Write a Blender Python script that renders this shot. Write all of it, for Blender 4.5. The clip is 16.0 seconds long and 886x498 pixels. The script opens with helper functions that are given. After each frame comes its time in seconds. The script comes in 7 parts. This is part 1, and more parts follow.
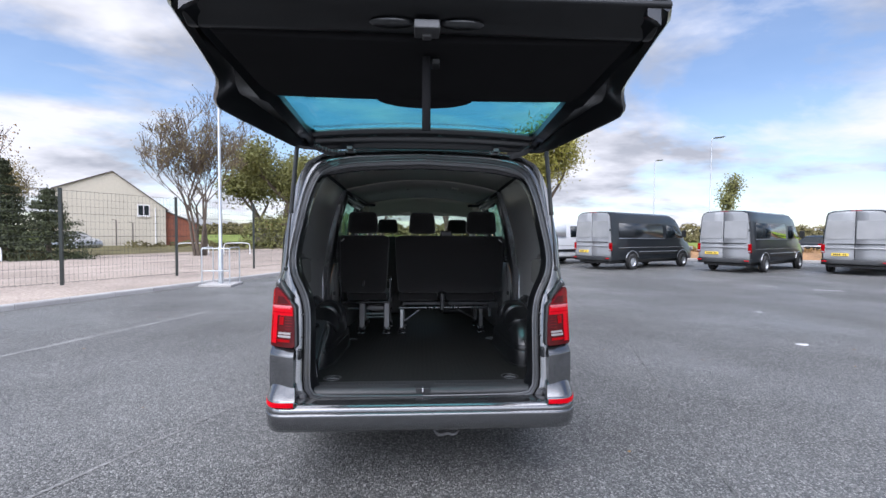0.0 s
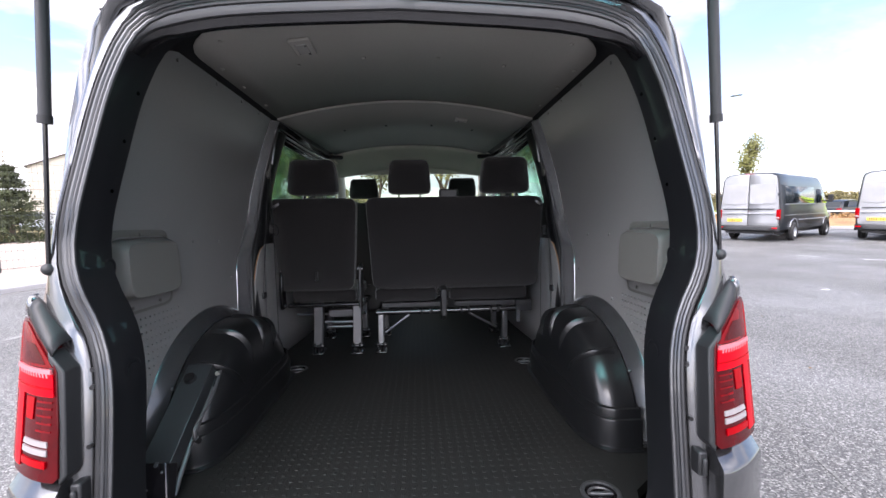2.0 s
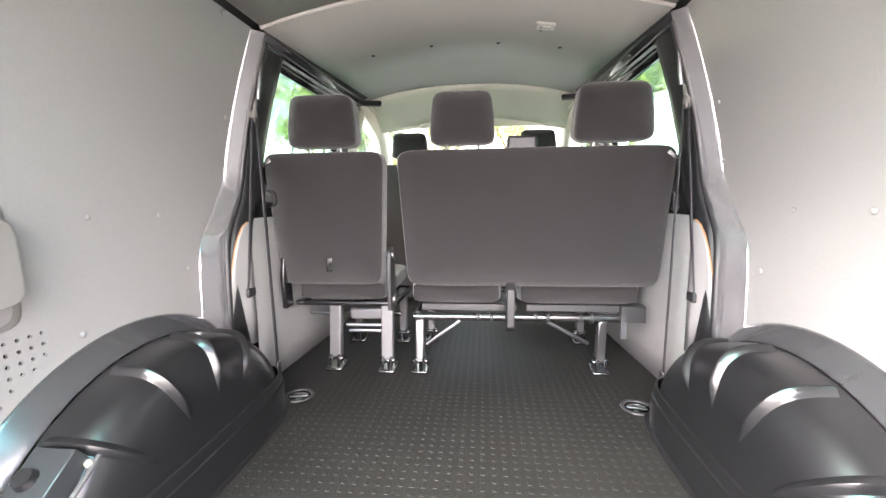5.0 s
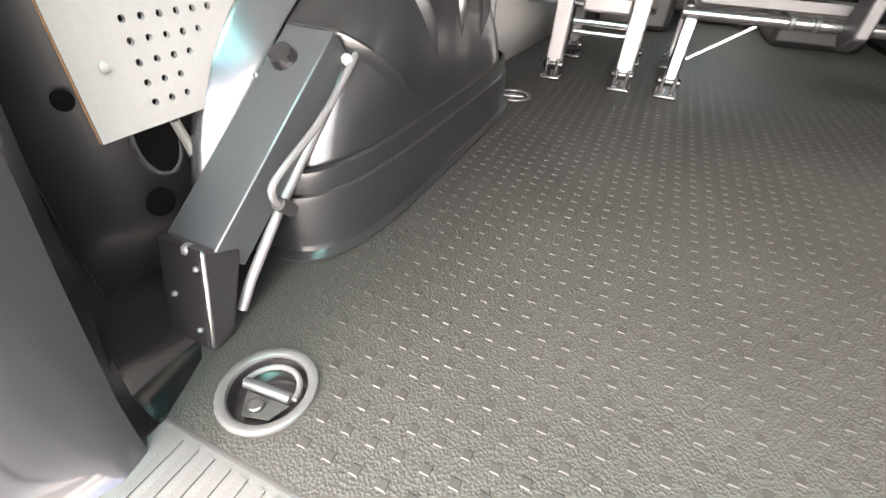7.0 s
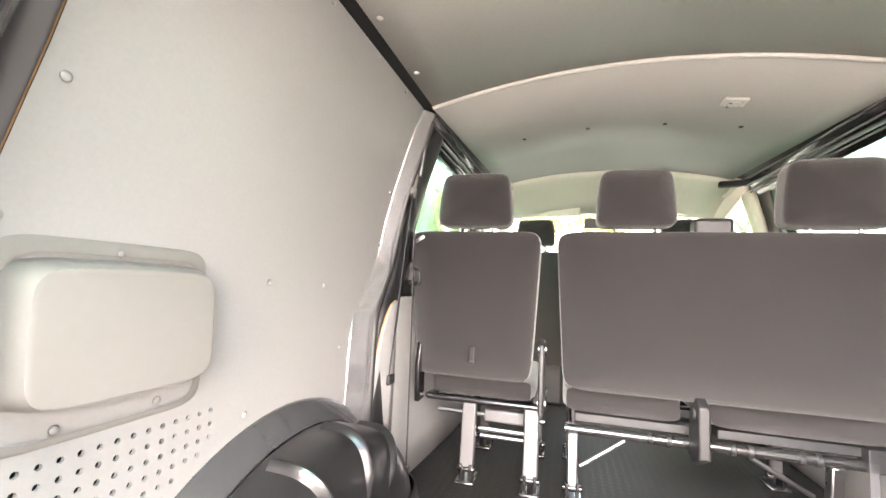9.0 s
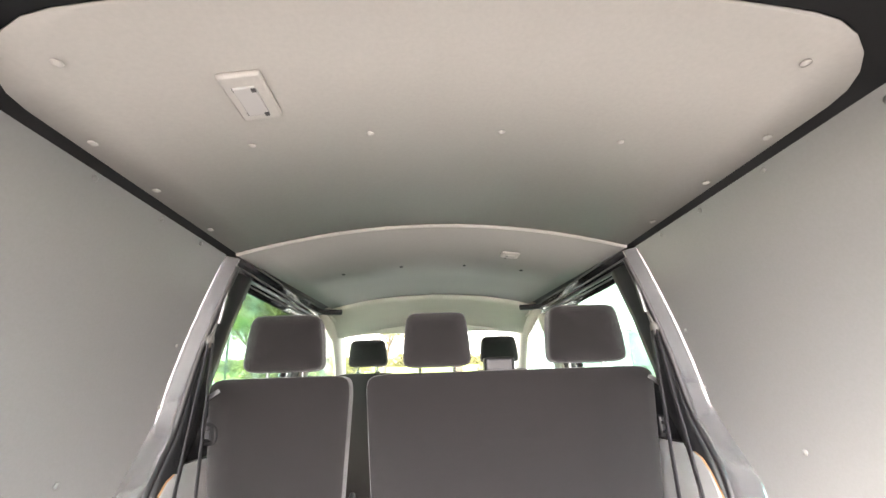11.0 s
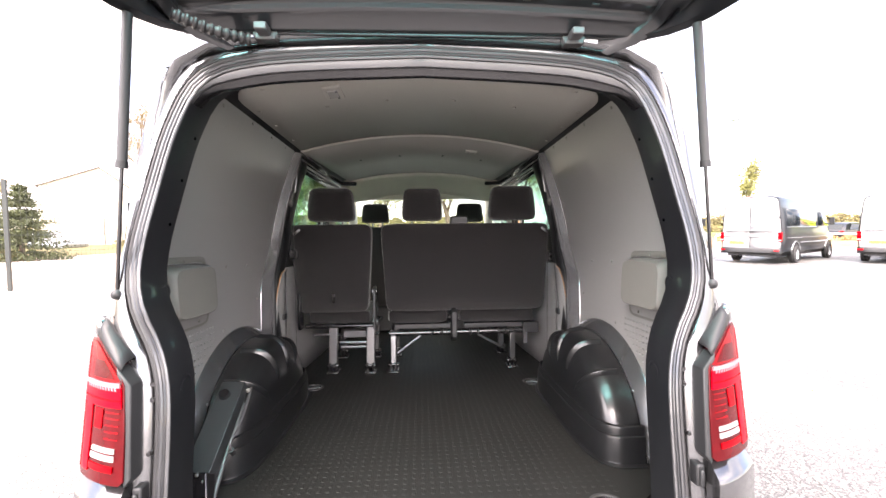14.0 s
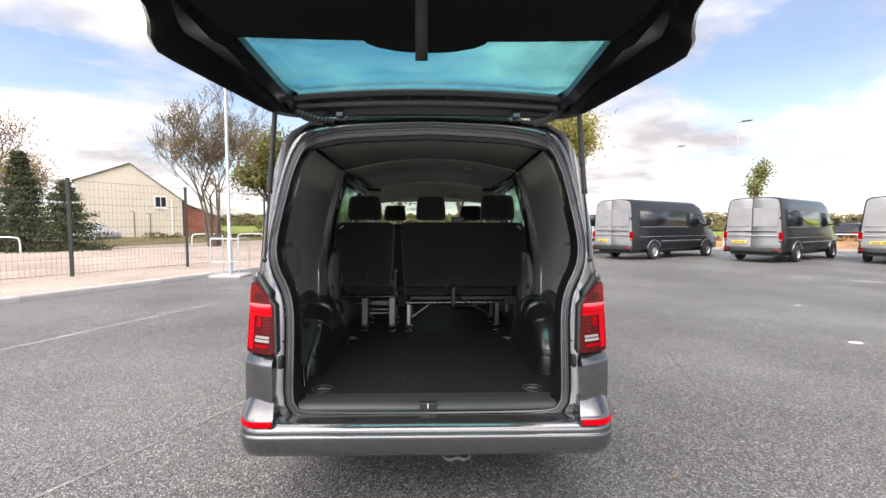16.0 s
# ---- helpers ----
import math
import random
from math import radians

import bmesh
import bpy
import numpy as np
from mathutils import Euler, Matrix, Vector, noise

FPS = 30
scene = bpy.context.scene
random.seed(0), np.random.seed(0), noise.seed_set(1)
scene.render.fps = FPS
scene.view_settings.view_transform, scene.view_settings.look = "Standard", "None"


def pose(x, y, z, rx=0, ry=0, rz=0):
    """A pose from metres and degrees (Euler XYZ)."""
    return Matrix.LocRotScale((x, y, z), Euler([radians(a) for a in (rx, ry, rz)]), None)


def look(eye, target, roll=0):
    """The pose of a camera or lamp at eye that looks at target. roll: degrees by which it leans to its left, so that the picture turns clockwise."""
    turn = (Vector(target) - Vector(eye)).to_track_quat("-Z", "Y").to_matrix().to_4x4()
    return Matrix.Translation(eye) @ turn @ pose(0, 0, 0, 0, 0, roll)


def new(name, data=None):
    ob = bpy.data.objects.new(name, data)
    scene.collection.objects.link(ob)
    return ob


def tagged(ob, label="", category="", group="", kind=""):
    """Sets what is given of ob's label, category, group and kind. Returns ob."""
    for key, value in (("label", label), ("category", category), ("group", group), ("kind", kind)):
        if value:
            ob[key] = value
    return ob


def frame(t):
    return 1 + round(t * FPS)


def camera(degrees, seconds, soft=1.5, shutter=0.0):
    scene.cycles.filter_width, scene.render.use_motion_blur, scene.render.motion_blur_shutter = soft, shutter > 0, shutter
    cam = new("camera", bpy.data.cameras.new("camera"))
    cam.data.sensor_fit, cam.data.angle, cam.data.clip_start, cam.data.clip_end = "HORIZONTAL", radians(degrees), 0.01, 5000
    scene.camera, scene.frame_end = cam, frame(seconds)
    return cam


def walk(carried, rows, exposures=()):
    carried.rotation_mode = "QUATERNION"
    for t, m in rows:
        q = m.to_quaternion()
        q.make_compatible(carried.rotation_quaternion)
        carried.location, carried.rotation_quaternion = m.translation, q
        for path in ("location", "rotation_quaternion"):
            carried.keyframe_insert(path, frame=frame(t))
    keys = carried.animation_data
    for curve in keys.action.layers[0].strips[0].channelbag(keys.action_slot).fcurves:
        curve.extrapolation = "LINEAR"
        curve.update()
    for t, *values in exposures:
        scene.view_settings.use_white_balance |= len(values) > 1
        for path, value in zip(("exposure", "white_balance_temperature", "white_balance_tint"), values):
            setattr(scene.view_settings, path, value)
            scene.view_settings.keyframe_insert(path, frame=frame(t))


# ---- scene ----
cam = camera(93.5, 16.0)
# the van stands nose down on its springs: its own frame is turned into the level world
TILT = pose(0, 0, 0, -2.3) @ pose(0, 0, 0.03)
PATH = [
    (0, (-0.02, -2.623, 1.368), (0.09, -0.626, 1.38), 0.2),
    (0.5, (-0.027, -2.264, 1.354), (0.084, -0.267, 1.344), -0.3),
    (1, (0.016, -1.853, 1.344), (0.135, 0.142, 1.293), -0.6),
    (1.5, (0.022, -1.49, 1.331), (0.147, 0.504, 1.246), -0.8),
    (2, (0.045, -1.091, 1.35), (0.164, 0.902, 1.236), -1.0),
    (2.5, (0.119, -0.76, 1.362), (0.22, 1.234, 1.234), -1.1),
    (2.6, (0.123, -0.707, 1.362), (0.226, 1.286, 1.231), -1.1),
    (3, (0.123, -0.556, 1.363), (0.227, 1.436, 1.22), -1.0),
    (3.2, (0.102, -0.506, 1.364), (0.215, 1.486, 1.221), -1.0),
    (5.3, (0.082, -0.253, 1.326), (-0.271, 1.688, 1.0), -0.5),
    (5.5, (0.094, -0.26, 1.309), (-0.388, 1.639, 0.909), -0.5),
    (6, (0.017, -0.277, 1.229), (-0.712, 1.469, 0.581), -0.6),
    (6.5, (-0.152, -0.211, 1.115), (-0.916, 1.369, 0.156), 0.3),
    (7, (-0.283, -0.112, 0.998), (-0.906, 1.333, -0.237), 2.9),
    (7.5, (-0.317, -0.072, 0.918), (-0.845, 1.308, -0.431), 5.3),
    (8, (-0.315, -0.086, 0.937), (-0.919, 1.453, -0.189), 5.5),
    (8.5, (-0.204, -0.147, 1.055), (-0.941, 1.664, 0.635), 3.7),
    (9, (-0.229, -0.129, 1.31), (-0.798, 1.78, 1.484), 2.5),
    (9.5, (-0.151, -0.135, 1.433), (-0.646, 1.703, 2.049), 1.5),
    (9.8, (-0.115, -0.148, 1.472), (-0.525, 1.665, 2.21), 1.1),
    (10, (-0.089, -0.157, 1.483), (-0.417, 1.658, 2.256), 0.6),
    (10.2, (-0.069, -0.162, 1.494), (-0.291, 1.67, 2.265), -0.1),
    (12.3, (-0.019, -0.432, 1.433), (0.215, 1.546, 1.613), -2.1),
    (12.5, (-0.011, -0.507, 1.42), (0.193, 1.478, 1.557), -1.9),
    (13, (-0.035, -0.739, 1.379), (0.122, 1.255, 1.42), -1.4),
    (13.5, (-0.048, -0.979, 1.403), (0.083, 1.017, 1.401), -1.1),
    (14, (-0.015, -1.217, 1.383), (0.094, 0.78, 1.365), -0.7),
    (14.5, (0.016, -1.46, 1.385), (0.113, 0.537, 1.342), -0.5),
    (15, (0.005, -1.677, 1.355), (0.091, 0.32, 1.307), -0.3),
    (15.5, (-0.006, -1.931, 1.367), (0.061, 0.068, 1.315), -0.1),
    (16, (0.031, -2.182, 1.353), (0.072, -0.183, 1.318), 0.0),
]
# seconds, stops, white balance
EXPOSURES = [
    (0.0, 0.24, 6250, 15), (1.0, 0.33, 6250, 15), (1.6, 0.55, 6500, 17), (2.05, 1.30, 6700, 20), (2.6, 2.80, 6900, 20), (3.2, 3.60, 7500, 22),
    (5.3, 4.25, 7700, 22), (5.9, 4.42, 8000, 22), (6.5, 4.45, 8200, 21), (7.5, 4.66, 8300, 20), (8.1, 4.85, 8300, 20), (8.6, 4.98, 8500, 23), (9.1, 4.58, 8400, 23), (9.6, 4.38, 8200, 22), (10.2, 4.10, 8000, 20),
    (12.3, 4.00, 7800, 23), (13.1, 3.85, 7800, 23), (13.9, 2.70, 7700, 23), (14.5, 1.65, 7800, 20), (15.2, 1.08, 7700, 17), (16.0, 0.62, 7350, 16),
]
walk(cam, [(t, TILT @ look(eye, target, roll)) for t, eye, target, roll in PATH], EXPOSURES)

# ---- daylight: a broken sky, the sun veiled behind and to one side ----
SUN_EL, SUN_AZ = 55.0, 197.0          # degrees; azimuth from +y clockwise
world = bpy.data.worlds.new("sky")
scene.world = world
world.use_nodes = True
wn, wl = world.node_tree.nodes, world.node_tree.links
wn.clear()


def wnode(kind, **values):
    n = wn.new(kind)
    for key, value in values.items():
        n.inputs[key].default_value = value
    return n


sky = wn.new("ShaderNodeTexSky")
sky.sky_type, sky.sun_disc = "NISHITA", False
sky.sun_elevation, sky.sun_rotation = radians(SUN_EL), radians(SUN_AZ)
sky.air_density, sky.dust_density, sky.ozone_density = 1.0, 0.25, 2.5
coord = wn.new("ShaderNodeTexCoord")
split = wn.new("ShaderNodeSeparateXYZ")
wl.new(coord.outputs["Generated"], split.inputs[0])
lift = wn.new("ShaderNodeMath")
lift.operation = "MAXIMUM"
lift.inputs[1].default_value = 0.0
wl.new(split.outputs["Z"], lift.inputs[0])
lift2 = wn.new("ShaderNodeMath")
lift2.operation = "ADD"
lift2.inputs[1].default_value = 0.22
wl.new(lift.outputs[0], lift2.inputs[0])
flat = wn.new("ShaderNodeCombineXYZ")
for axis in ("X", "Y"):
    d = wn.new("ShaderNodeMath")
    d.operation = "DIVIDE"
    wl.new(split.outputs[axis], d.inputs[0])
    wl.new(lift2.outputs[0], d.inputs[1])
    wl.new(d.outputs[0], flat.inputs[axis])
shift = wn.new("ShaderNodeMapping")
shift.inputs["Location"].default_value = (3.2, 1.4, 0.0)
shift.inputs["Scale"].default_value = (0.62, 0.8, 1.0)
shift.inputs["Rotation"].default_value = (0.0, 0.0, 0.5)
wl.new(flat.outputs[0], shift.inputs[0])
puffs = wnode("ShaderNodeTexNoise", Scale=1.25, Detail=9.0, Roughness=0.58, Distortion=0.35)
wl.new(shift.outputs[0], puffs.inputs["Vector"])
cover = wn.new("ShaderNodeValToRGB")
cover.color_ramp.elements[0].position, cover.color_ramp.elements[1].position = 0.43, 0.57
cover.color_ramp.elements[0].color = (0.08, 0.08, 0.08, 1)
wl.new(puffs.outputs["Fac"], cover.inputs[0])
shade = wnode("ShaderNodeTexNoise", Scale=2.1, Detail=5.0, Roughness=0.55)
wl.new(shift.outputs[0], shade.inputs["Vector"])
greys = wn.new("ShaderNodeValToRGB")
greys.color_ramp.elements[0].position, greys.color_ramp.elements[1].position = 0.40, 0.57
greys.color_ramp.elements[0].color = (0.46, 0.49, 0.55, 1)
greys.color_ramp.elements[1].color = (0.88, 0.90, 0.95, 1)
wl.new(shade.outputs["Fac"], greys.inputs[0])
# thin cloud glows round the veiled sun
toward = wn.new("ShaderNodeVectorMath")
toward.operation = "DOT_PRODUCT"
toward.inputs[1].default_value = (math.sin(radians(SUN_AZ)) * math.cos(radians(SUN_EL)), math.cos(radians(SUN_AZ)) * math.cos(radians(SUN_EL)), math.sin(radians(SUN_EL)))
wl.new(coord.outputs["Generated"], toward.inputs[0])
near, falloff, gain = wn.new("ShaderNodeMath"), wn.new("ShaderNodeMath"), wn.new("ShaderNodeMath")
near.operation, near.inputs[1].default_value = "MAXIMUM", 0.0
falloff.operation, falloff.inputs[1].default_value = "POWER", 3.0
gain.operation, gain.inputs[1].default_value, gain.inputs[2].default_value = "MULTIPLY_ADD", 9.0, 0.95
wl.new(toward.outputs["Value"], near.inputs[0])
wl.new(near.outputs[0], falloff.inputs[0])
wl.new(falloff.outputs[0], gain.inputs[0])
veil = wn.new("ShaderNodeVectorMath")
veil.operation = "SCALE"
wl.new(greys.outputs[0], veil.inputs[0])
wl.new(gain.outputs[0], veil.inputs["Scale"])
SKY_GAIN = 0.165
dim = wn.new("ShaderNodeVectorMath")
dim.operation = "SCALE"
dim.inputs["Scale"].default_value = SKY_GAIN
wl.new(sky.outputs[0], dim.inputs[0])
mixed = wn.new("ShaderNodeMix")
mixed.data_type = "RGBA"
wl.new(cover.outputs[0], mixed.inputs[0])
wl.new(dim.outputs[0], mixed.inputs[6])
wl.new(veil.outputs[0], mixed.inputs[7])
back = wnode("ShaderNodeBackground", Strength=1.0)
wl.new(mixed.outputs[2], back.inputs["Color"])
wout = wn.new("ShaderNodeOutputWorld")
wl.new(back.outputs[0], wout.inputs["Surface"])

sun = new("sun", bpy.data.lights.new("sun", "SUN"))
sun.data.energy, sun.data.angle, sun.data.color = 1.5, radians(48), (1.0, 0.95, 0.88)
az, el = radians(SUN_AZ), radians(SUN_EL)
sun.matrix_world = look((math.sin(az) * math.cos(el) * 50, math.cos(az) * math.cos(el) * 50, math.sin(el) * 50), (0, 0, 0))


# ---- materials ----
def material(name, color, rough=0.5, metal=0.0, coat=0.0, spec=0.5, vary=0.0, vary_scale=3.0, grain=0.0, grain_scale=60.0,
             bump=0.0, bump_scale=120.0, rough_vary=0.0, sheen=0.0, piece=0.0, pattern="noise", coat_rough=0.06):
    """A principled surface whose colour drifts at two scales, with fine relief and uneven gloss."""
    m = bpy.data.materials.new(name)
    m.use_nodes = True
    n, l = m.node_tree.nodes, m.node_tree.links
    p = n["Principled BSDF"]
    p.inputs["Base Color"].default_value = (*color, 1)
    p.inputs["Roughness"].default_value, p.inputs["Metallic"].default_value = rough, metal
    p.inputs["Coat Weight"].default_value, p.inputs["Coat Roughness"].default_value = coat, coat_rough
    p.inputs["Specular IOR Level"].default_value = spec
    if sheen:
        p.inputs["Sheen Weight"].default_value, p.inputs["Sheen Roughness"].default_value = sheen, 0.5
    tc = n.new("ShaderNodeTexCoord")
    where = tc.outputs["Object"]
    factor = None
    if vary or grain:
        big = n.new("ShaderNodeTexNoise")
        big.inputs["Scale"].default_value, big.inputs["Detail"].default_value = vary_scale, 6.0
        l.new(where, big.inputs["Vector"])
        small = n.new("ShaderNodeTexNoise")
        small.inputs["Scale"].default_value, small.inputs["Detail"].default_value = grain_scale, 4.0
        l.new(where, small.inputs["Vector"])

        def spread(socket, amount):
            r = n.new("ShaderNodeMapRange")
            r.inputs["From Min"].default_value, r.inputs["From Max"].default_value = 0.28, 0.72
            r.inputs["To Min"].default_value, r.inputs["To Max"].default_value = 1 - amount, 1 + amount
            l.new(socket, r.inputs["Value"])
            return r.outputs[0]

        mul = n.new("ShaderNodeMath")
        mul.operation = "MULTIPLY"
        l.new(spread(big.outputs["Fac"], vary), mul.inputs[0])
        l.new(spread(small.outputs["Fac"], grain), mul.inputs[1])
        factor = mul.outputs[0]
    if piece:
        info = n.new("ShaderNodeObjectInfo")
        r = n.new("ShaderNodeMapRange")
        r.inputs["To Min"].default_value, r.inputs["To Max"].default_value = 1 - piece, 1 + piece
        l.new(info.outputs["Random"], r.inputs["Value"])
        mul = n.new("ShaderNodeMath")
        mul.operation = "MULTIPLY"
        l.new(r.outputs[0], mul.inputs[0])
        if factor:
            l.new(factor, mul.inputs[1])
        else:
            mul.inputs[1].default_value = 1.0
        factor = mul.outputs[0]
    if factor:
        tint = n.new("ShaderNodeVectorMath")
        tint.operation = "SCALE"
        tint.inputs[0].default_value = color
        l.new(factor, tint.inputs["Scale"])
        l.new(tint.outputs[0], p.inputs["Base Color"])
    if rough_vary:
        rn = n.new("ShaderNodeTexNoise")
        rn.inputs["Scale"].default_value, rn.inputs["Detail"].default_value = vary_scale * 1.7, 5.0
        l.new(where, rn.inputs["Vector"])
        r = n.new("ShaderNodeMapRange")
        r.inputs["From Min"].default_value, r.inputs["From Max"].default_value = 0.3, 0.7
        r.inputs["To Min"].default_value, r.inputs["To Max"].default_value = max(rough - rough_vary, 0.03), min(rough + rough_vary, 1)
        l.new(rn.outputs["Fac"], r.inputs["Value"])
        l.new(r.outputs[0], p.inputs["Roughness"])
    if bump:
        if pattern == "voronoi":
            bn = n.new("ShaderNodeTexVoronoi")
            height = bn.outputs["Distance"]
        elif pattern == "weave":
            bn = n.new("ShaderNodeTexChecker")
            height = bn.outputs["Fac"]
        else:
            bn = n.new("ShaderNodeTexNoise")
            bn.inputs["Detail"].default_value = 5.0
            height = bn.outputs["Fac"]
        bn.inputs["Scale"].default_value = bump_scale
        l.new(where, bn.inputs["Vector"])
        b = n.new("ShaderNodeBump")
        b.inputs["Strength"].default_value, b.inputs["Distance"].default_value = bump, 0.004
        l.new(height, b.inputs["Height"])
        l.new(b.outputs[0], p.inputs["Normal"])
    return m


def glass(name, tint, gloss=0.9):
    """Thin tinted pane: clear through, with a mirror reflection that grows towards grazing."""
    m = bpy.data.materials.new(name)
    m.use_nodes = True
    n, l = m.node_tree.nodes, m.node_tree.links
    n.clear()
    out, mix = n.new("ShaderNodeOutputMaterial"), n.new("ShaderNodeMixShader")
    clear, shine, face = n.new("ShaderNodeBsdfTransparent"), n.new("ShaderNodeBsdfGlossy"), n.new("ShaderNodeLayerWeight")
    clear.inputs["Color"].default_value = (*tint, 1)
    shine.inputs["Roughness"].default_value = 0.02
    shine.inputs["Color"].default_value = (gloss, gloss, gloss, 1)
    steep, much = n.new("ShaderNodeMath"), n.new("ShaderNodeMath")
    steep.operation, steep.inputs[1].default_value = "POWER", 5.0
    much.operation, much.inputs[1].default_value, much.inputs[2].default_value = "MULTIPLY_ADD", 0.6, 0.035
    l.new(face.outputs["Facing"], steep.inputs[0])
    l.new(steep.outputs[0], much.inputs[0])
    l.new(much.outputs[0], mix.inputs[0])
    l.new(clear.outputs[0], mix.inputs[1])
    l.new(shine.outputs[0], mix.inputs[2])
    l.new(mix.outputs[0], out.inputs["Surface"])
    return m


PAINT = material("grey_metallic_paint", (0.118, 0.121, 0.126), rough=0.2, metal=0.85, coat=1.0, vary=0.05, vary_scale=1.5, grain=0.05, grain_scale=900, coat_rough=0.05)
# the body grey again, taken nearly to black for shade inside the opening
PAINT_IN = material("shaded_inner_paint", (0.0100, 0.0113, 0.0132), rough=0.28, metal=0.2, spec=0.5, coat=0.8, vary=0.05, vary_scale=4, grain=0.05, grain_scale=500, coat_rough=0.05)
# same for the hollows: their shade is put into the paint colour
DARK_IN = material("shaded_cavity_paint", (0.010, 0.0105, 0.0115), rough=0.4, metal=0.1, spec=0.3, coat=0.1, vary=0.2, vary_scale=6)
# grey pillar paint lifted to a pale tone for the sheen on it
PILLAR = material("sheen_pale_pillar_paint", (0.40, 0.405, 0.415), rough=0.18, metal=0.75, coat=1.0, vary=0.05)
WHEELHOUSE = material("satin_wheelhouse_paint", (0.085, 0.09, 0.094), rough=0.26, metal=0.6, coat=0.6, coat_rough=0.1, vary=0.05, vary_scale=3, grain=0.04, grain_scale=400)
LINING = material("grey_coated_hardboard", (0.225, 0.224, 0.22), rough=0.28, spec=0.55, vary=0.025, vary_scale=1.3, grain=0.03, grain_scale=140, bump=0.06, bump_scale=500)
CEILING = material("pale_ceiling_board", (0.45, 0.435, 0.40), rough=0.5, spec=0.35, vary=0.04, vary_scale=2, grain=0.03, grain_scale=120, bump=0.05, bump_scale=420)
# darker and slightly greener than the load-space board
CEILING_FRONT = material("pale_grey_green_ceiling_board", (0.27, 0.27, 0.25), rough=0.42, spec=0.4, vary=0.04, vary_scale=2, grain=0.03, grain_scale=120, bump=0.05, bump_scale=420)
SCREWCAP = material("pale_screw_cap", (0.235, 0.233, 0.225), rough=0.4)
HEADER = material("satin_grey_header_paint", (0.06, 0.06, 0.063), rough=0.3, metal=0.3, coat=0.5, vary=0.04)
LIP = material("bright_flange_paint", (0.085, 0.087, 0.090), rough=0.3, metal=0.6, coat=0.6, vary=0.04)
LIGHTBAR = material("pink_light_bar", (0.62, 0.16, 0.18), rough=0.3, spec=0.3)
HEADLINER = material("cream_headliner_fabric", (0.78, 0.74, 0.64), rough=0.9, spec=0.1, vary=0.04, grain=0.06, grain_scale=300, bump=0.1, bump_scale=700)
MOULD = material("pale_moulded_plastic", (0.145, 0.143, 0.132), rough=0.45, vary=0.03, grain=0.02, bump=0.12, bump_scale=600)
ARCH = material("black_satin_arch_plastic", (0.0065, 0.0072, 0.0080), rough=0.36, spec=0.35, coat=0.75, coat_rough=0.15, vary=0.05, vary_scale=5, grain=0.1, grain_scale=260, bump=0.05, bump_scale=420)
RUBBER = material("dark_rubber_mat", (0.0114, 0.0118, 0.0110), rough=0.6, spec=0.24, vary=0.14, vary_scale=4, grain=0.14, grain_scale=220, bump=0.3, bump_scale=300, pattern="voronoi")
STUD = material("polished_mat_stud", (0.0088, 0.0090, 0.0087), rough=0.5, spec=0.3, vary=0.15, vary_scale=5)
PLASTIC = material("black_plastic", (0.014, 0.015, 0.016), rough=0.45, vary=0.15, bump=0.15, bump_scale=500)
GREYPLASTIC = material("grey_sill_plastic", (0.033, 0.034, 0.035), rough=0.4, spec=0.4, vary=0.06, bump=0.1, bump_scale=500)
VOID = material("unlit_cavity", (0.004, 0.004, 0.004), rough=1.0, spec=0.0, vary=0.2)
SEAL = material("black_rubber_seal", (0.02, 0.02, 0.021), rough=0.4, vary=0.15)
# dark glossy seal rubber; the grey metal tone imitates reflections along the bead
SEALGREY = material("reflection_grey_seal", (0.055, 0.057, 0.060), rough=0.28, metal=0.5, coat=0.6)
FABRIC = material("charcoal_seat_fabric", (0.0155, 0.0142, 0.0145), rough=0.95, spec=0.15, sheen=0.35, vary=0.06, vary_scale=4, grain=0.25, grain_scale=420, bump=0.45, bump_scale=360, pattern="weave")
FELT = material("black_felt_trim", (0.013, 0.013, 0.014), rough=0.95, spec=0.1, vary=0.1, grain=0.2, grain_scale=400, bump=0.2, bump_scale=400)
STEEL = material("bright_steel", (0.22, 0.223, 0.228), rough=0.32, metal=1.0, vary=0.08, rough_vary=0.1)
GREYSTEEL = material("grey_painted_steel", (0.085, 0.085, 0.088), rough=0.4, metal=0.3, vary=0.08, coat=0.2)
BLACKSTEEL = material("black_painted_steel", (0.007, 0.007, 0.008), rough=0.25, coat=0.45, vary=0.2)
TUBE = material("glossy_dark_tube", (0.06, 0.061, 0.063), rough=0.2, metal=0.75, coat=0.6, vary=0.1)
JACKPAINT = material("slate_jack_paint", (0.022, 0.026, 0.028), rough=0.35, coat=0.3, coat_rough=0.2, vary=0.1, vary_scale=8)
WEBBING = material("grey_belt_webbing", (0.055, 0.055, 0.06), rough=0.7, vary=0.1, grain=0.2, grain_scale=500, bump=0.3, bump_scale=500)
RAWEDGE = material("raw_board_edge", (0.30, 0.15, 0.065), rough=0.8, vary=0.1)
RED = material("red_lamp_lens", (0.27, 0.0009, 0.0035), rough=0.2, coat=0.0, spec=0.06, vary=0.1, vary_scale=20)
RED_DARK = material("dark_red_lamp_lens", (0.058, 0.0007, 0.0020), rough=0.15, coat=0.0, spec=0.2, vary=0.2, vary_scale=30)
RED_MID = material("deep_red_lamp_lens", (0.14, 0.0008, 0.003), rough=0.15, coat=0.0, spec=0.2, vary=0.25, vary_scale=25)
RED_BRIGHT = material("bright_red_reflector", (0.5, 0.0015, 0.008), rough=0.3, coat=0.0, spec=0.06, vary=0.05)
CLEARLENS = material("clear_lamp_lens", (0.32, 0.30, 0.30), rough=0.3, coat=0.4, metal=0.2)
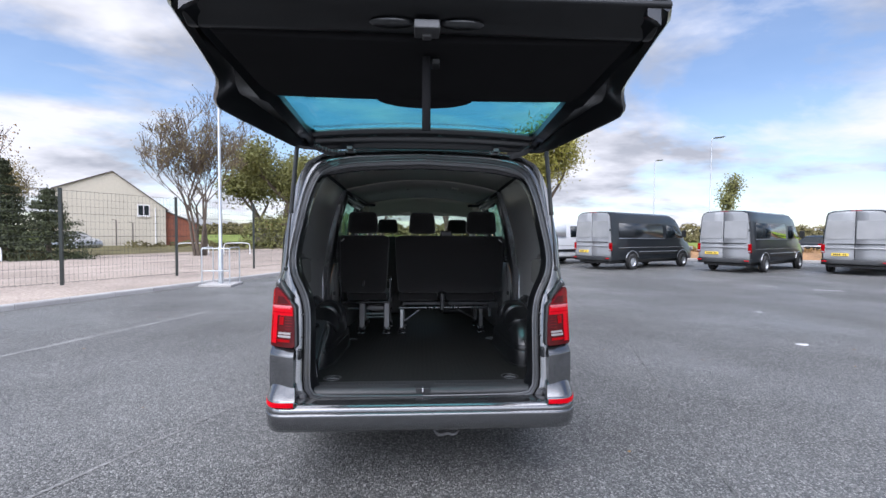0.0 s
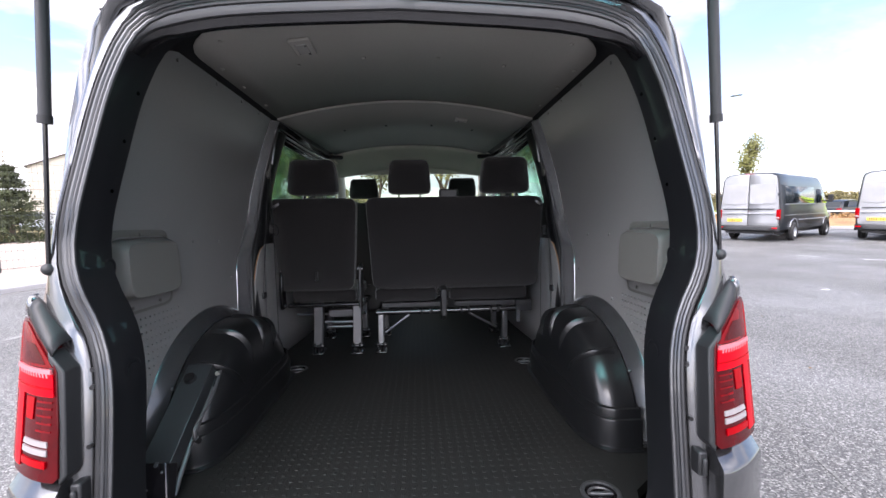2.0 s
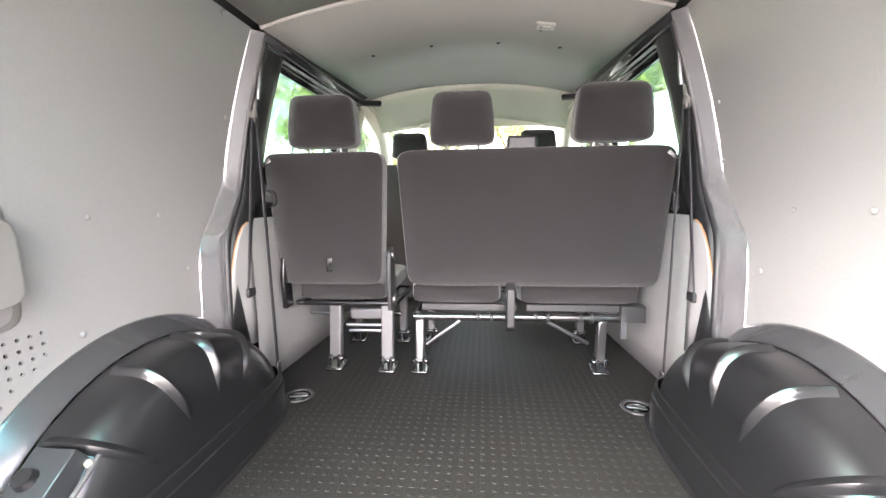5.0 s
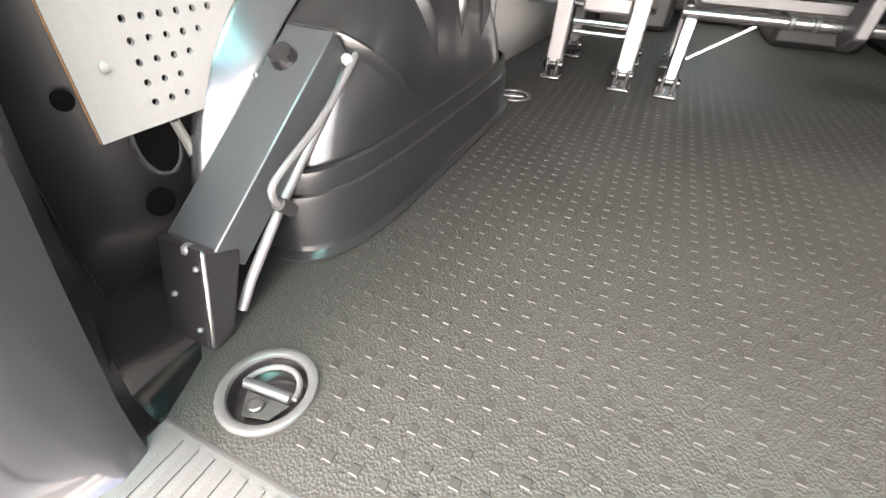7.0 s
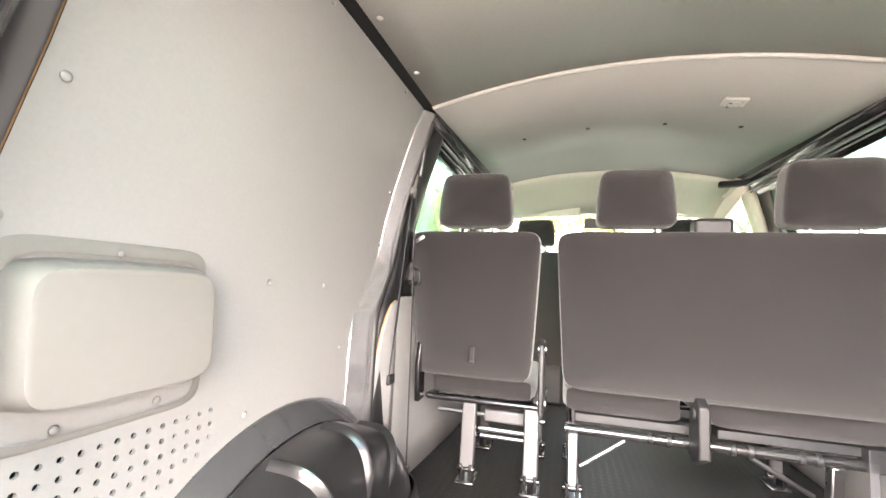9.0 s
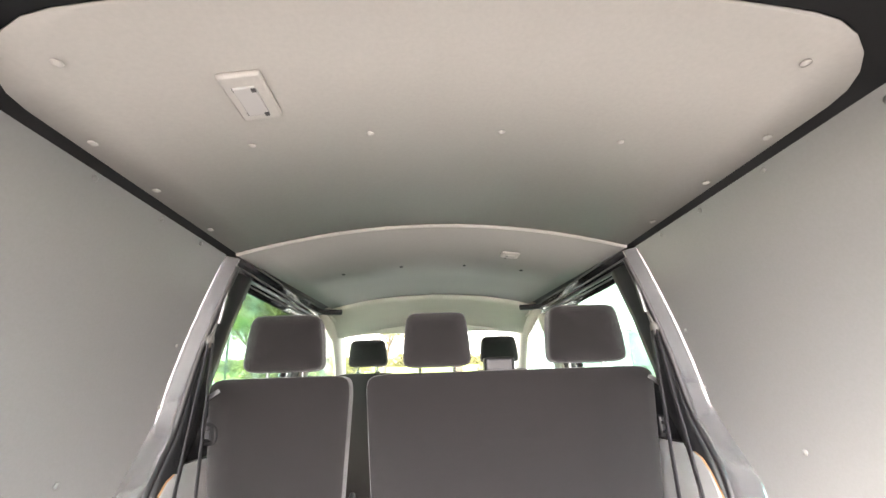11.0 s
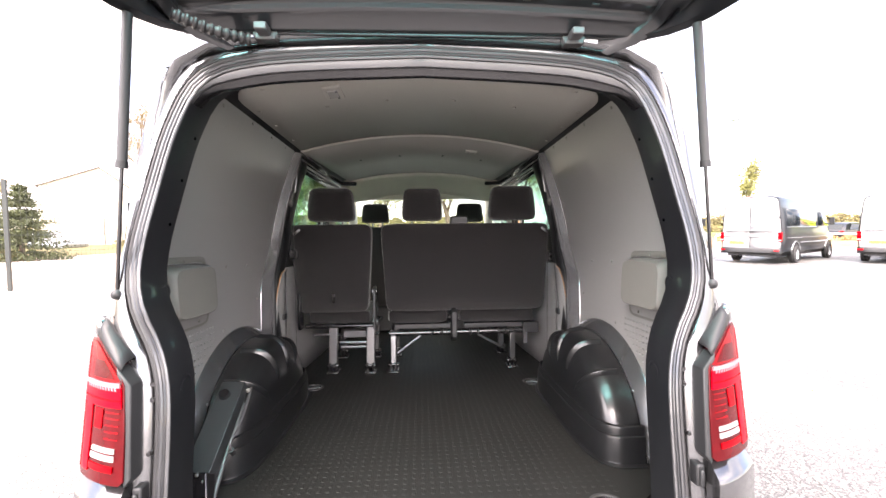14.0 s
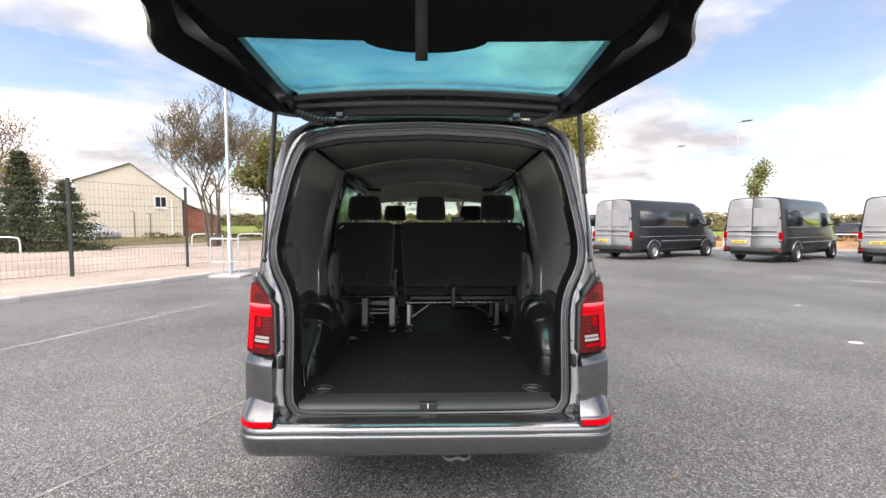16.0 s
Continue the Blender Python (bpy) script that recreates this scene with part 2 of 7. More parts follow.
LENSWHITE = material("milky_lamp_lens", (0.50, 0.49, 0.47), rough=0.25, spec=0.6, vary=0.05)
PANE = glass("green_tinted_glass", (0.47, 0.64, 0.57))
PANE_FRONT = glass("pale_windscreen_glass", (0.80, 0.87, 0.83))
PANE_TAIL = glass("blue_green_tailgate_glass", (0.44, 0.80, 0.80))
TYRE = material("tyre_rubber", (0.018, 0.018, 0.018), rough=0.8, vary=0.15, bump=0.2, bump_scale=80)


def tarmac_material():
    """Rolled asphalt: single pale and dark stones in a dark binder, broad damp and worn patches."""
    m = material("tarmac", (0.12, 0.12, 0.118), rough=0.6, spec=0.5)
    n, l = m.node_tree.nodes, m.node_tree.links
    p, tc = n["Principled BSDF"], n.new("ShaderNodeTexCoord")
    stones = n.new("ShaderNodeTexVoronoi")
    stones.inputs["Scale"].default_value = 112
    l.new(tc.outputs["Object"], stones.inputs["Vector"])
    one = n.new("ShaderNodeSeparateColor")
    l.new(stones.outputs["Color"], one.inputs[0])
    tone = n.new("ShaderNodeValToRGB")
    e = tone.color_ramp.elements
    e[0].color, e[1].color = (0.028, 0.0285, 0.028, 1), (0.31, 0.307, 0.292, 1)
    e.new(0.45).color = (0.076, 0.077, 0.0745, 1)
    e.new(0.82).color = (0.155, 0.155, 0.148, 1)
    l.new(one.outputs[0], tone.inputs[0])
    worn = n.new("ShaderNodeTexNoise")
    worn.inputs["Scale"].default_value, worn.inputs["Detail"].default_value = 0.35, 7
    l.new(tc.outputs["Object"], worn.inputs["Vector"])
    band = n.new("ShaderNodeMapRange")
    band.inputs["From Min"].default_value, band.inputs["From Max"].default_value = 0.35, 0.65
    band.inputs["To Min"].default_value, band.inputs["To Max"].default_value = 0.8, 1.22
    l.new(worn.outputs["Fac"], band.inputs["Value"])
    mul = n.new("ShaderNodeVectorMath")
    mul.operation = "SCALE"
    l.new(tone.outputs[0], mul.inputs[0])
    l.new(band.outputs[0], mul.inputs["Scale"])
    l.new(mul.outputs[0], p.inputs["Base Color"])
    gloss = n.new("ShaderNodeMapRange")
    gloss.inputs["From Min"].default_value, gloss.inputs["From Max"].default_value = 0.35, 0.65
    gloss.inputs["To Min"].default_value, gloss.inputs["To Max"].default_value = 0.72, 0.42
    l.new(worn.outputs["Fac"], gloss.inputs["Value"])
    l.new(gloss.outputs[0], p.inputs["Roughness"])
    b = n.new("ShaderNodeBump")
    b.inputs["Strength"].default_value, b.inputs["Distance"].default_value, b.invert = 0.9, 0.006, True
    l.new(stones.outputs["Distance"], b.inputs["Height"])
    l.new(b.outputs[0], p.inputs["Normal"])
    return m


TARMAC = tarmac_material()


# ---- mesh building ----
class Geo:
    """A growing list of vertices and faces."""

    def __init__(self):
        self.v, self.f = [], []

    def add(self, verts, faces):
        k = len(self.v)
        self.v += [tuple(p) for p in verts]
        self.f += [tuple(i + k for i in f) for f in faces]
        return self

    def grid(self, rows, close=False, caps=False):
        n, m = len(rows), len(rows[0])
        faces = [(i * m + j, i * m + (j + 1) % m, (i + 1) * m + (j + 1) % m, (i + 1) * m + j)
                 for i in range(n - 1) for j in range(m if close else m - 1)]
        if caps:
            faces += [tuple(range(m - 1, -1, -1)), tuple(range((n - 1) * m, n * m))]
        return self.add([p for r in rows for p in r], faces)

    def box(self, c, s, m=None):
        pts = [Vector(((i - 0.5) * s[0], (j - 0.5) * s[1], (k - 0.5) * s[2])) for i in (0, 1) for j in (0, 1) for k in (0, 1)]
        pts = [(m @ p if m else p) + Vector(c) for p in pts]
        return self.add(pts, [(0, 1, 3, 2), (4, 6, 7, 5), (0, 4, 5, 1), (2, 3, 7, 6), (0, 2, 6, 4), (1, 5, 7, 3)])

    def tube(self, pts, r, n=8, caps=True):
        pts = [Vector(p) for p in pts]
        rr = r if isinstance(r, (list, tuple)) else [r] * len(pts)
        rows, side = [], None
        for i, p in enumerate(pts):
            d = (pts[min(i + 1, len(pts) - 1)] - pts[max(i - 1, 0)]).normalized()
            if side is None:
                side = d.orthogonal().normalized()
            side = (side - d * side.dot(d)).normalized()
            up = d.cross(side)
            rows.append([p + (side * math.cos(a) + up * math.sin(a)) * rr[i] for a in [2 * math.pi * k / n for k in range(n)]])
        return self.grid(rows, close=True, caps=caps)

    def prism(self, poly, axis, a, b):
        """A polygon in the two other axes, drawn out along axis from a to b."""
        def put(p, h):
            q = list(p)
            q.insert(axis, h)
            return q
        n = len(poly)
        return self.add([put(p, a) for p in poly] + [put(p, b) for p in poly],
                        [tuple(range(n - 1, -1, -1)), tuple(range(n, 2 * n))] + [(i, (i + 1) % n, n + (i + 1) % n, n + i) for i in range(n)])

    def disc(self, c, r, h, axis=2, n=16):
        poly = [(math.cos(2 * math.pi * k / n) * r, math.sin(2 * math.pi * k / n) * r) for k in range(n)]
        o = [c[i] for i in range(3) if i != axis]
        return self.prism([(p[0] + o[0], p[1] + o[1]) for p in poly], axis, c[axis] - h / 2, c[axis] + h / 2)

    def ball(self, c, r, n=8, m=12):
        s = r if isinstance(r, (list, tuple)) else (r, r, r)
        rows = [[(c[0] + s[0] * math.sin(a) * math.cos(b), c[1] + s[1] * math.sin(a) * math.sin(b), c[2] + s[2] * math.cos(a))
                 for b in [2 * math.pi * k / m for k in range(m)]] for a in [math.pi * (i + 0.02) / (n + 0.04) for i in range(n + 1)]]
        return self.grid(rows, close=True)

    def mirror(self):
        k = len(self.v)
        self.v += [(-p[0], p[1], p[2]) for p in self.v]
        self.f += [tuple(i + k for i in reversed(f)) for f in self.f]
        return self


ORIGIN = {}


def thing(name, label, category, origin=(0, 0, 0), m=None, group="", kind=""):
    """A top-level Empty at the base of a thing; its parts are built in the frame of the place and shifted to it."""
    e = new(name)
    e.empty_display_size = 0.1
    e.matrix_world = (m if m is not None else Matrix()) @ Matrix.Translation(origin)
    ORIGIN[e.name] = Vector(origin)
    return tagged(e, label, category, group, kind)


def part(name, geo, mat, parent=None, label="", smooth=False, bevel=0.0, solid=0.0, segments=2, sub=0, offset=-1.0):
    o = ORIGIN.get(parent.name, Vector()) if parent else Vector()
    me = bpy.data.meshes.new(name)
    me.from_pydata([tuple(Vector(p) - o) for p in geo.v], [], geo.f)
    bm = bmesh.new()
    bm.from_mesh(me)
    if len(bm.verts) < 20000:
        bmesh.ops.remove_doubles(bm, verts=bm.verts, dist=1e-5)
        bmesh.ops.recalc_face_normals(bm, faces=bm.faces)
    bm.to_mesh(me)
    bm.free()
    if smooth:
        me.shade_smooth()
        me.set_sharp_from_angle(angle=radians(40))
    me.materials.append(mat)
    ob = new(name, me)
    if parent:
        ob.parent = parent
        ORIGIN[ob.name] = o
    if label:
        ob["label"] = label
    if sub:
        s = ob.modifiers.new("round", "SUBSURF")
        s.levels = s.render_levels = sub
    if solid:
        s = ob.modifiers.new("thick", "SOLIDIFY")
        s.thickness, s.offset = solid, offset
    if bevel:
        b = ob.modifiers.new("edge", "BEVEL")
        b.width, b.segments, b.limit_method, b.angle_limit, b.harden_normals = bevel, segments, "ANGLE", radians(35), False
        if not smooth:
            me.shade_smooth()
            me.set_sharp_from_angle(angle=radians(40))
    return ob


def lone(name, geo, mat, label, category, kind="", m=None, origin=(0, 0, 0), group="", **kw):
    """A thing that is one mesh."""
    me_ob = part(name, Geo().add([Vector(p) - Vector(origin) for p in geo.v], geo.f), mat, None, "", **kw)
    me_ob.matrix_world = (m if m is not None else Matrix()) @ Matrix.Translation(origin)
    return tagged(me_ob, label, category, group, kind)


def lerp(table, t):
    """Piecewise straight line through (t, value) pairs."""
    if t <= table[0][0]:
        return table[0][1]
    for (a, u), (b, w) in zip(table, table[1:]):
        if t <= b:
            return u + (w - u) * (t - a) / (b - a)
    return table[-1][1]


def resample(pts, n):
    pts = [Vector(p) for p in pts]
    d = [0.0]
    for a, b in zip(pts, pts[1:]):
        d.append(d[-1] + (b - a).length)
    out = []
    for k in range(n):
        t = d[-1] * k / (n - 1)
        i = max(j for j in range(len(d)) if d[j] <= t + 1e-9)
        i = min(i, len(pts) - 2)
        u = (t - d[i]) / max(d[i + 1] - d[i], 1e-9)
        out.append(pts[i].lerp(pts[i + 1], min(u, 1)))
    return out


def smooth_line(pts, rounds=2):
    """Corner cutting: a rounder line with the same ends."""
    pts = [Vector(p) for p in pts]
    for _ in range(rounds):
        q = [pts[0]]
        for a, b in zip(pts, pts[1:]):
            q += [a.lerp(b, 0.25), a.lerp(b, 0.75)]
        pts = q + [pts[-1]]
    return pts


# ---- the van: body ----
FLOOR = 0.56


def y_open(z):
    """The leaning plane of the rear opening."""
    return -0.16 + 0.15 * (z - 0.55)


van = thing("panel_van", "grey crew van with its tailgate raised, seen from behind on tarmac", "van", m=TILT)

OUTLINE = [(0.0, 0.521), (0.585, 0.524), (0.638, 0.54), (0.660, 0.58), (0.664, 0.75), (0.669, 0.95), (0.680, 1.05), (0.708, 1.135), (0.756, 1.215),
           (0.777, 1.30), (0.771, 1.40), (0.748, 1.52), (0.717, 1.68), (0.692, 1.76), (0.660, 1.84), (0.614, 1.885), (0.546, 1.912), (0.40, 1.935), (0.0, 1.953)]
HALF = resample(smooth_line([(x, z, 0) for x, z in OUTLINE], 2), 60)
RING = [(p.x, p.y) for p in HALF] + [(-p.x, p.y) for p in reversed(HALF[1:-1])]


def ring_point(i, out, dy):
    """The opening's outline moved outwards in its plane and forwards by dy."""
    n = len(RING)
    (ax, az), (bx, bz) = RING[(i - 1) % n], RING[(i + 1) % n]
    tx, tz = bx - ax, bz - az
    k = math.hypot(tx, tz)
    x, z = RING[i % n]
    x, z = x + tz / k * out, z - tx / k * out
    return (x, y_open(RING[i % n][1]) + dy, z)


def inset(i):
    z = RING[i][1]
    return lerp([(0.50, 0.0), (0.56, 0.030), (0.61, 0.012), (0.75, 0.004), (0.95, 0.006), (1.9, 0.005), (1.95, 0.0)], z) if z > 0.53 else 0.0


N = len(RING)
g = Geo()
g.grid([[ring_point(i, o if j not in (2, 3) else -inset(i) * (1 if j == 2 else 0.7), dy) for i in range(N)]
        for j, (o, dy) in enumerate([(0.0, 0.0), (-0.003, 0.03), (0, 0.085), (0, 0.115), (0.05, 0.145), (0.10, 0.155)])], close=True)
part("door_frame", g, PAINT_IN, van, "painted inner frame of the rear opening, darkened for shade", smooth=True)
for out, r, mat, nm in ((0.000, 0.0055, LIP, "bright_edge"), (0.0095, 0.0050, PAINT_IN, "edge_groove"), (0.0185, 0.0062, SEALGREY, "edge_bead"), (0.0285, 0.0055, SEAL, "door_seal")):
    g = Geo()
    pts = [ring_point(i, out, -0.004) for i in range(N)] + [ring_point(0, out, -0.004)]
    g.tube(pts, r, 8)
    part(nm, g, mat, van, smooth=True)

# painted header band across the top of the opening, running out into the sides
top_i = [i for i in range(N) if RING[i][1] > 1.80]
rows = []
for i in top_i:
    w = lerp([(1.80, 0.002), (1.86, 0.018), (1.90, 0.044), (1.96, 0.048)], RING[i][1])
    rows.append([ring_point(i, o, dy) for o, dy in ((0.002, -0.003), (-w * 0.28, -0.001), (-w * 0.55, 0.003), (-w * 0.60, 0.012), (-w, 0.020), (-w - 0.004, 0.030), (-w * 0.7, 0.06))])
header = part("header_band", Geo().grid([r[:4] for r in rows]), HEADER, van, "satin grey painted header of the rear opening", smooth=True)
part("header_recess", Geo().grid([r[3:] for r in rows]), BLACKSTEEL, header, "black recessed inner edge of the header", smooth=True)

# rear face of the body, from the opening out to the corner of the sides
CORNER = [(0.895, 0.50), (0.90, 0.70), (0.90, 0.90), (0.892, 1.08), (0.875, 1.18), (0.848, 1.27), (0.823, 1.45), (0.797, 1.62),
          (0.765, 1.77), (0.738, 1.86), (0.705, 1.92), (0.63, 1.962), (0.45, 1.985), (0.22, 1.995), (0, 2.0)]
ROLL = [(0.5, 0.06), (1.12, 0.06), (1.30, 0.030), (1.6, 0.022), (2.1, 0.014)]
SIDE_X = sorted((z, x) for x, z in CORNER if z < 1.93)
low_i = [i for i in range(14, 60) if RING[i][1] <= 1.80]
top_i = [i for i in range(14, 60) if RING[i][1] > 1.80]
arc = resample([(lerp(SIDE_X, 1.84), 1.84, 0)] + [(x, z, 0) for x, z in CORNER if z > 1.85], len(top_i))
inner = [Vector(ring_point(i, 0.033, 0.006)) for i in low_i + top_i]
outer = [Vector((lerp(SIDE_X, RING[i][1] + 0.04 * max(RING[i][1] - 0.8, 0)), 0, RING[i][1] + 0.04 * max(RING[i][1] - 0.8, 0))) for i in low_i] + [Vector((p.x, 0, p.y)) for p in arc]
outer = [Vector((p.x, y_open(p.z) + lerp(ROLL, p.z), p.z)) for p in outer]


def between(a, b, k, dy):
    p = a.lerp(b, k)
    return Vector((p.x, y_open(p.z) + dy, p.z))


rows = [inner] + [[between(a, b, k, c + lerp(ROLL, b.z) * e) for a, b in zip(inner, outer)] for k, c, e in ((0.12, -0.006, 0), (0.35, -0.008, 0.02), (0.60, -0.006, 0.12), (0.80, -0.002, 0.36), (0.93, 0.0, 0.70))] + [outer]
for s in (1, -1):
    part("rear_pillar", Geo().grid([[(s * p.x, p.y, p.z) for p in r] for r in rows]), PAINT, van, "grey painted rear body pillar", smooth=True, solid=0.004)

# side skin: sections from back to front
SIDE = [(0.78, 0.30), (0.90, 0.36), (0.935, 0.50), (0.945, 0.70), (0.945, 0.90), (0.935, 1.08), (0.915, 1.20), (0.915, 1.27), (0.90, 1.45),
        (0.868, 1.62), (0.828, 1.78), (0.792, 1.87), (0.74, 1.945), (0.64, 1.998), (0.45, 2.03), (0.22, 2.045), (0, 2.05)]
REAR = [(0.78, 0.33), (0.885, 0.36)] + [CORNER[i] for i in range(15)]


def section(y):
    if y < 0.35:
        k = min(max((y + 0.05) / 0.28, 0), 1) ** 0.5
        return [(a[0] + (b[0] - a[0]) * k, a[1] + (b[1] - a[1]) * k) for a, b in zip(REAR, SIDE)]
    top = lerp([(2.7, 2.05), (3.0, 1.93), (3.4, 1.58), (3.75, 1.24), (4.1, 1.14), (4.45, 1.0), (4.62, 0.82), (4.68, 0.6)], y)
    belt = min(1.20, top - 0.03)
    wide = lerp([(3.4, 1.0), (4.2, 0.97), (4.5, 0.9), (4.68, 0.74)], y)
    out = []
    for x, z in SIDE:
        q = 0.30 + (z - 0.30) * (belt - 0.30) / 0.90 if z <= 1.20 else belt + (z - 1.20) * (top - belt) / 0.85
        out.append((x * wide, q))
    return out


STATIONS = [-9, 0.05, 0.12, 0.23, 0.35, 0.8, 1.30, 1.42, 2.32, 2.44, 2.52, 3.0, 3.3, 3.75, 4.1, 4.35, 4.55, 4.64, 4.68]
g = Geo()
rows = []
for y in STATIONS:
    rows.append([(x, y_open(z) + lerp(ROLL, z) if y < -1 else y, z) for x, z in (REAR if y < -1 else section(y))])
m_ = len(rows[0])
verts = [p for r in rows for p in r]
faces = []
for i in range(len(rows) - 1):
    for j in range(m_ - 1):
        window = 8 <= j < 11 and STATIONS[i] in (1.42, 2.52, 3.0)
        screen = j >= 11 and STATIONS[i] in (3.0, 3.3)
        if not window and not screen:
            faces.append((i * m_ + j, i * m_ + j + 1, (i + 1) * m_ + j + 1, (i + 1) * m_ + j))
g.add(verts, faces)
part("body_shell", g.mirror(), PAINT, van, "dark grey metallic body panels", smooth=True, solid=0.006, offset=0.0)
nose = section(4.68)
part("front_panel", Geo().add([(x, 4.68, z) for x, z in nose] + [(-x, 4.68, z) for x, z in reversed(nose)], [tuple(range(2 * len(nose)))]), PLASTIC, van)
for s in (1, -1):
    for a, b in ((1.42, 2.32), (2.52, 3.3)):
        ys = [a, 3.0, b] if b > 3 else [a, b]
        g = Geo().grid([[(s * section(y)[j][0] - s * 0.004, y, section(y)[j][1]) for j in (8, 9, 10, 11)] for y in ys])
        w = part("side_window", g, PANE, van, "green-tinted side window", smooth=True, solid=0.004)
        w.visible_shadow = False
g = Geo().grid([[(sx * section(y)[j][0], y - 0.004, section(y)[j][1]) for sx, j in [(1, k) for k in range(11, 17)] + [(-1, k) for k in range(15, 10, -1)]] for y in (3.0, 3.3, 3.75)])
w = part("windscreen", g, PANE_FRONT, van, "tinted windscreen", smooth=True, solid=0.005)
w.visible_shadow = False

# underside, wheels, towing eye
g = Geo()
g.box((0, 2.2, 0.36), (1.5, 4.7, 0.10)).box((0.25, 0.5, 0.30), (0.22, 0.7, 0.14)).box((0, 1.0, 0.28), (1.3, 0.12, 0.12))
part("underbody", g, DARK_IN, van, bevel=0.02)


def ground_in_van(y):
    return -0.03 + math.tan(radians(2.3)) * y


def wheel(parent, x, y, z, r, w, rim_mat, nm="wheel"):
    s = 1 if x > 0 else -1
    prof = [(0.58 * r, -w / 2), (0.92 * r, -w / 2), (r, -w * 0.36), (r, w * 0.36), (0.92 * r, w / 2), (0.58 * r, w / 2)]
    seg = 28
    ring = lambda p: [[(x + q[1], y + q[0] * math.cos(a), z + q[0] * math.sin(a)) for q in p] for a in [2 * math.pi * k / seg for k in range(seg + 1)]]
    root = part(nm, Geo().grid(ring(prof), close=False), TYRE, parent, "black road tyre", smooth=True)
    rim = [(0.60 * r, -w * 0.45), (0.60 * r, w * 0.40), (0.52 * r, w * 0.2), (0.2 * r, w * 0.36), (0.02 * r, w * 0.38)]
    if s < 0:
        rim = [(a, -b) for a, b in rim]
    part("rim", Geo().grid(ring(rim)), rim_mat, root, "grey steel wheel rim", smooth=True)
    return root


for x in (-0.78, 0.78):
    for y in (0.82, 3.82):
        wheel(van, x, y, ground_in_van(y) + 0.335, 0.335, 0.215, GREYSTEEL)
g = Geo().tube([(x, y + 0.03, z - 0.006) for x, y, z in ((0.07, -0.18, 0.315), (0.085, -0.20, 0.303), (0.105, -0.205, 0.298), (0.13, -0.2, 0.303), (0.15, -0.2, 0.306), (0.17, -0.205, 0.298), (0.195, -0.2, 0.303), (0.21, -0.18, 0.315))], 0.009, 8)
part("towing_eye", g, GREYSTEEL, van, "bent steel towing eye below the bumper", smooth=True)

# bumper: a moulded beam with raised ends
g = Geo()
rows = []
for k in range(41):
    u = -1 + 2 * k / 40
    x = 0.925 * math.sin(u * math.pi / 2) if abs(u) > 0 else 0.0
    bend = 0.0 if abs(x) < 0.70 else ((abs(x) - 0.70) / 0.225) ** 5 * 0.19
    y0 = bend
    rows.append([(x, -0.13 + y0, 0.52), (x, -0.165 + y0, 0.518), (x, -0.232 + y0, 0.510), (x, -0.254 + y0, 0.503),
                 (x, -0.266 + y0, 0.492), (x, -0.284 + y0, 0.468), (x, -0.288 + y0, 0.455), (x, -0.2885 + y0, 0.449), (x, -0.287 + y0, 0.440), (x, -0.279 + y0, 0.408), (x, -0.274 + y0, 0.392), (x, -0.252 + y0, 0.360),
                 (x, -0.23 + y0, 0.345), (x, -0.13 + y0, 0.34)])
g.grid([r[:6] for r in rows])
part("bumper_top", g, PAINT, van, "dark grey painted rear bumper", smooth=True, solid=0.004)
g = Geo().grid([r[5:] for r in rows])
part("bumper_skirt", g, PAINT, van, "grey lower bumper", smooth=True, solid=0.004)
for s in (1, -1):
    g = Geo()
    pts = []
    for k in range(9):
        x = 0.718 + 0.20 * k / 8
        bend = ((x - 0.70) / 0.225) ** 5 * 0.19
        pts.append([(s * x, -0.272 + bend, 0.525), (s * x, -0.276 + bend, 0.522), (s * x, -0.276 + bend, 0.500), (s * x, -0.270 + bend, 0.497)])
    g.grid(pts)
    part("reflector", g, RED_BRIGHT, van, "red bumper reflector strip", smooth=True, solid=0.004)

# raised corner blocks of the bumper, with a sloping upper face
for s in (1, -1):
    prof = [(-0.13, 0.606), (-0.176, 0.601), (-0.188, 0.594), (-0.258, 0.540), (-0.2665, 0.531), (-0.270, 0.522), (-0.270, 0.497), (-0.13, 0.49)]
    rows = []
    for k in range(15):
        x = 0.712 + 0.213 * k / 14
        bend = ((x - 0.70) / 0.225) ** 5 * 0.19
        rows.append([(s * (x + 0.02 * (z > 0.58) * (k == 0)), y + bend, z) for y, z in prof])
    part("bumper_corner", Geo().grid(rows, close=True, caps=True), PAINT, van, "grey raised bumper corner", smooth=True, bevel=0.004)

# sill, latch striker and hinges
g = Geo()
g.prism([(-0.154, 0.524), (-0.153, 0.538), (-0.140, 0.554), (-0.118, 0.562), (-0.012, 0.562), (-0.005, 0.556), (-0.005, 0.524)], 0, -0.645, 0.645)
sill = part("sill_plate", g, GREYPLASTIC, van, "grey ribbed loading sill", bevel=0.004)
g = Geo()
for k in range(56):
    x = -0.61 + k * 0.0222
    if abs(x) > 0.07:
        g.box((x, -0.055, 0.5628), (0.011, 0.065, 0.0022))
tagged(part("rib", g, GREYPLASTIC, sill), kind="stuff")
g = Geo().box((0, -0.140, 0.5435), (0.085, 0.034, 0.042))
part("latch_recess", g, PLASTIC, van, bevel=0.004)
g = Geo().tube([(0, -0.160, 0.525), (0, -0.168, 0.545), (0, -0.162, 0.560), (0, -0.14, 0.563)], 0.0055, 8)
part("latch_striker", g, STEEL, van, "bright steel striker", smooth=True)
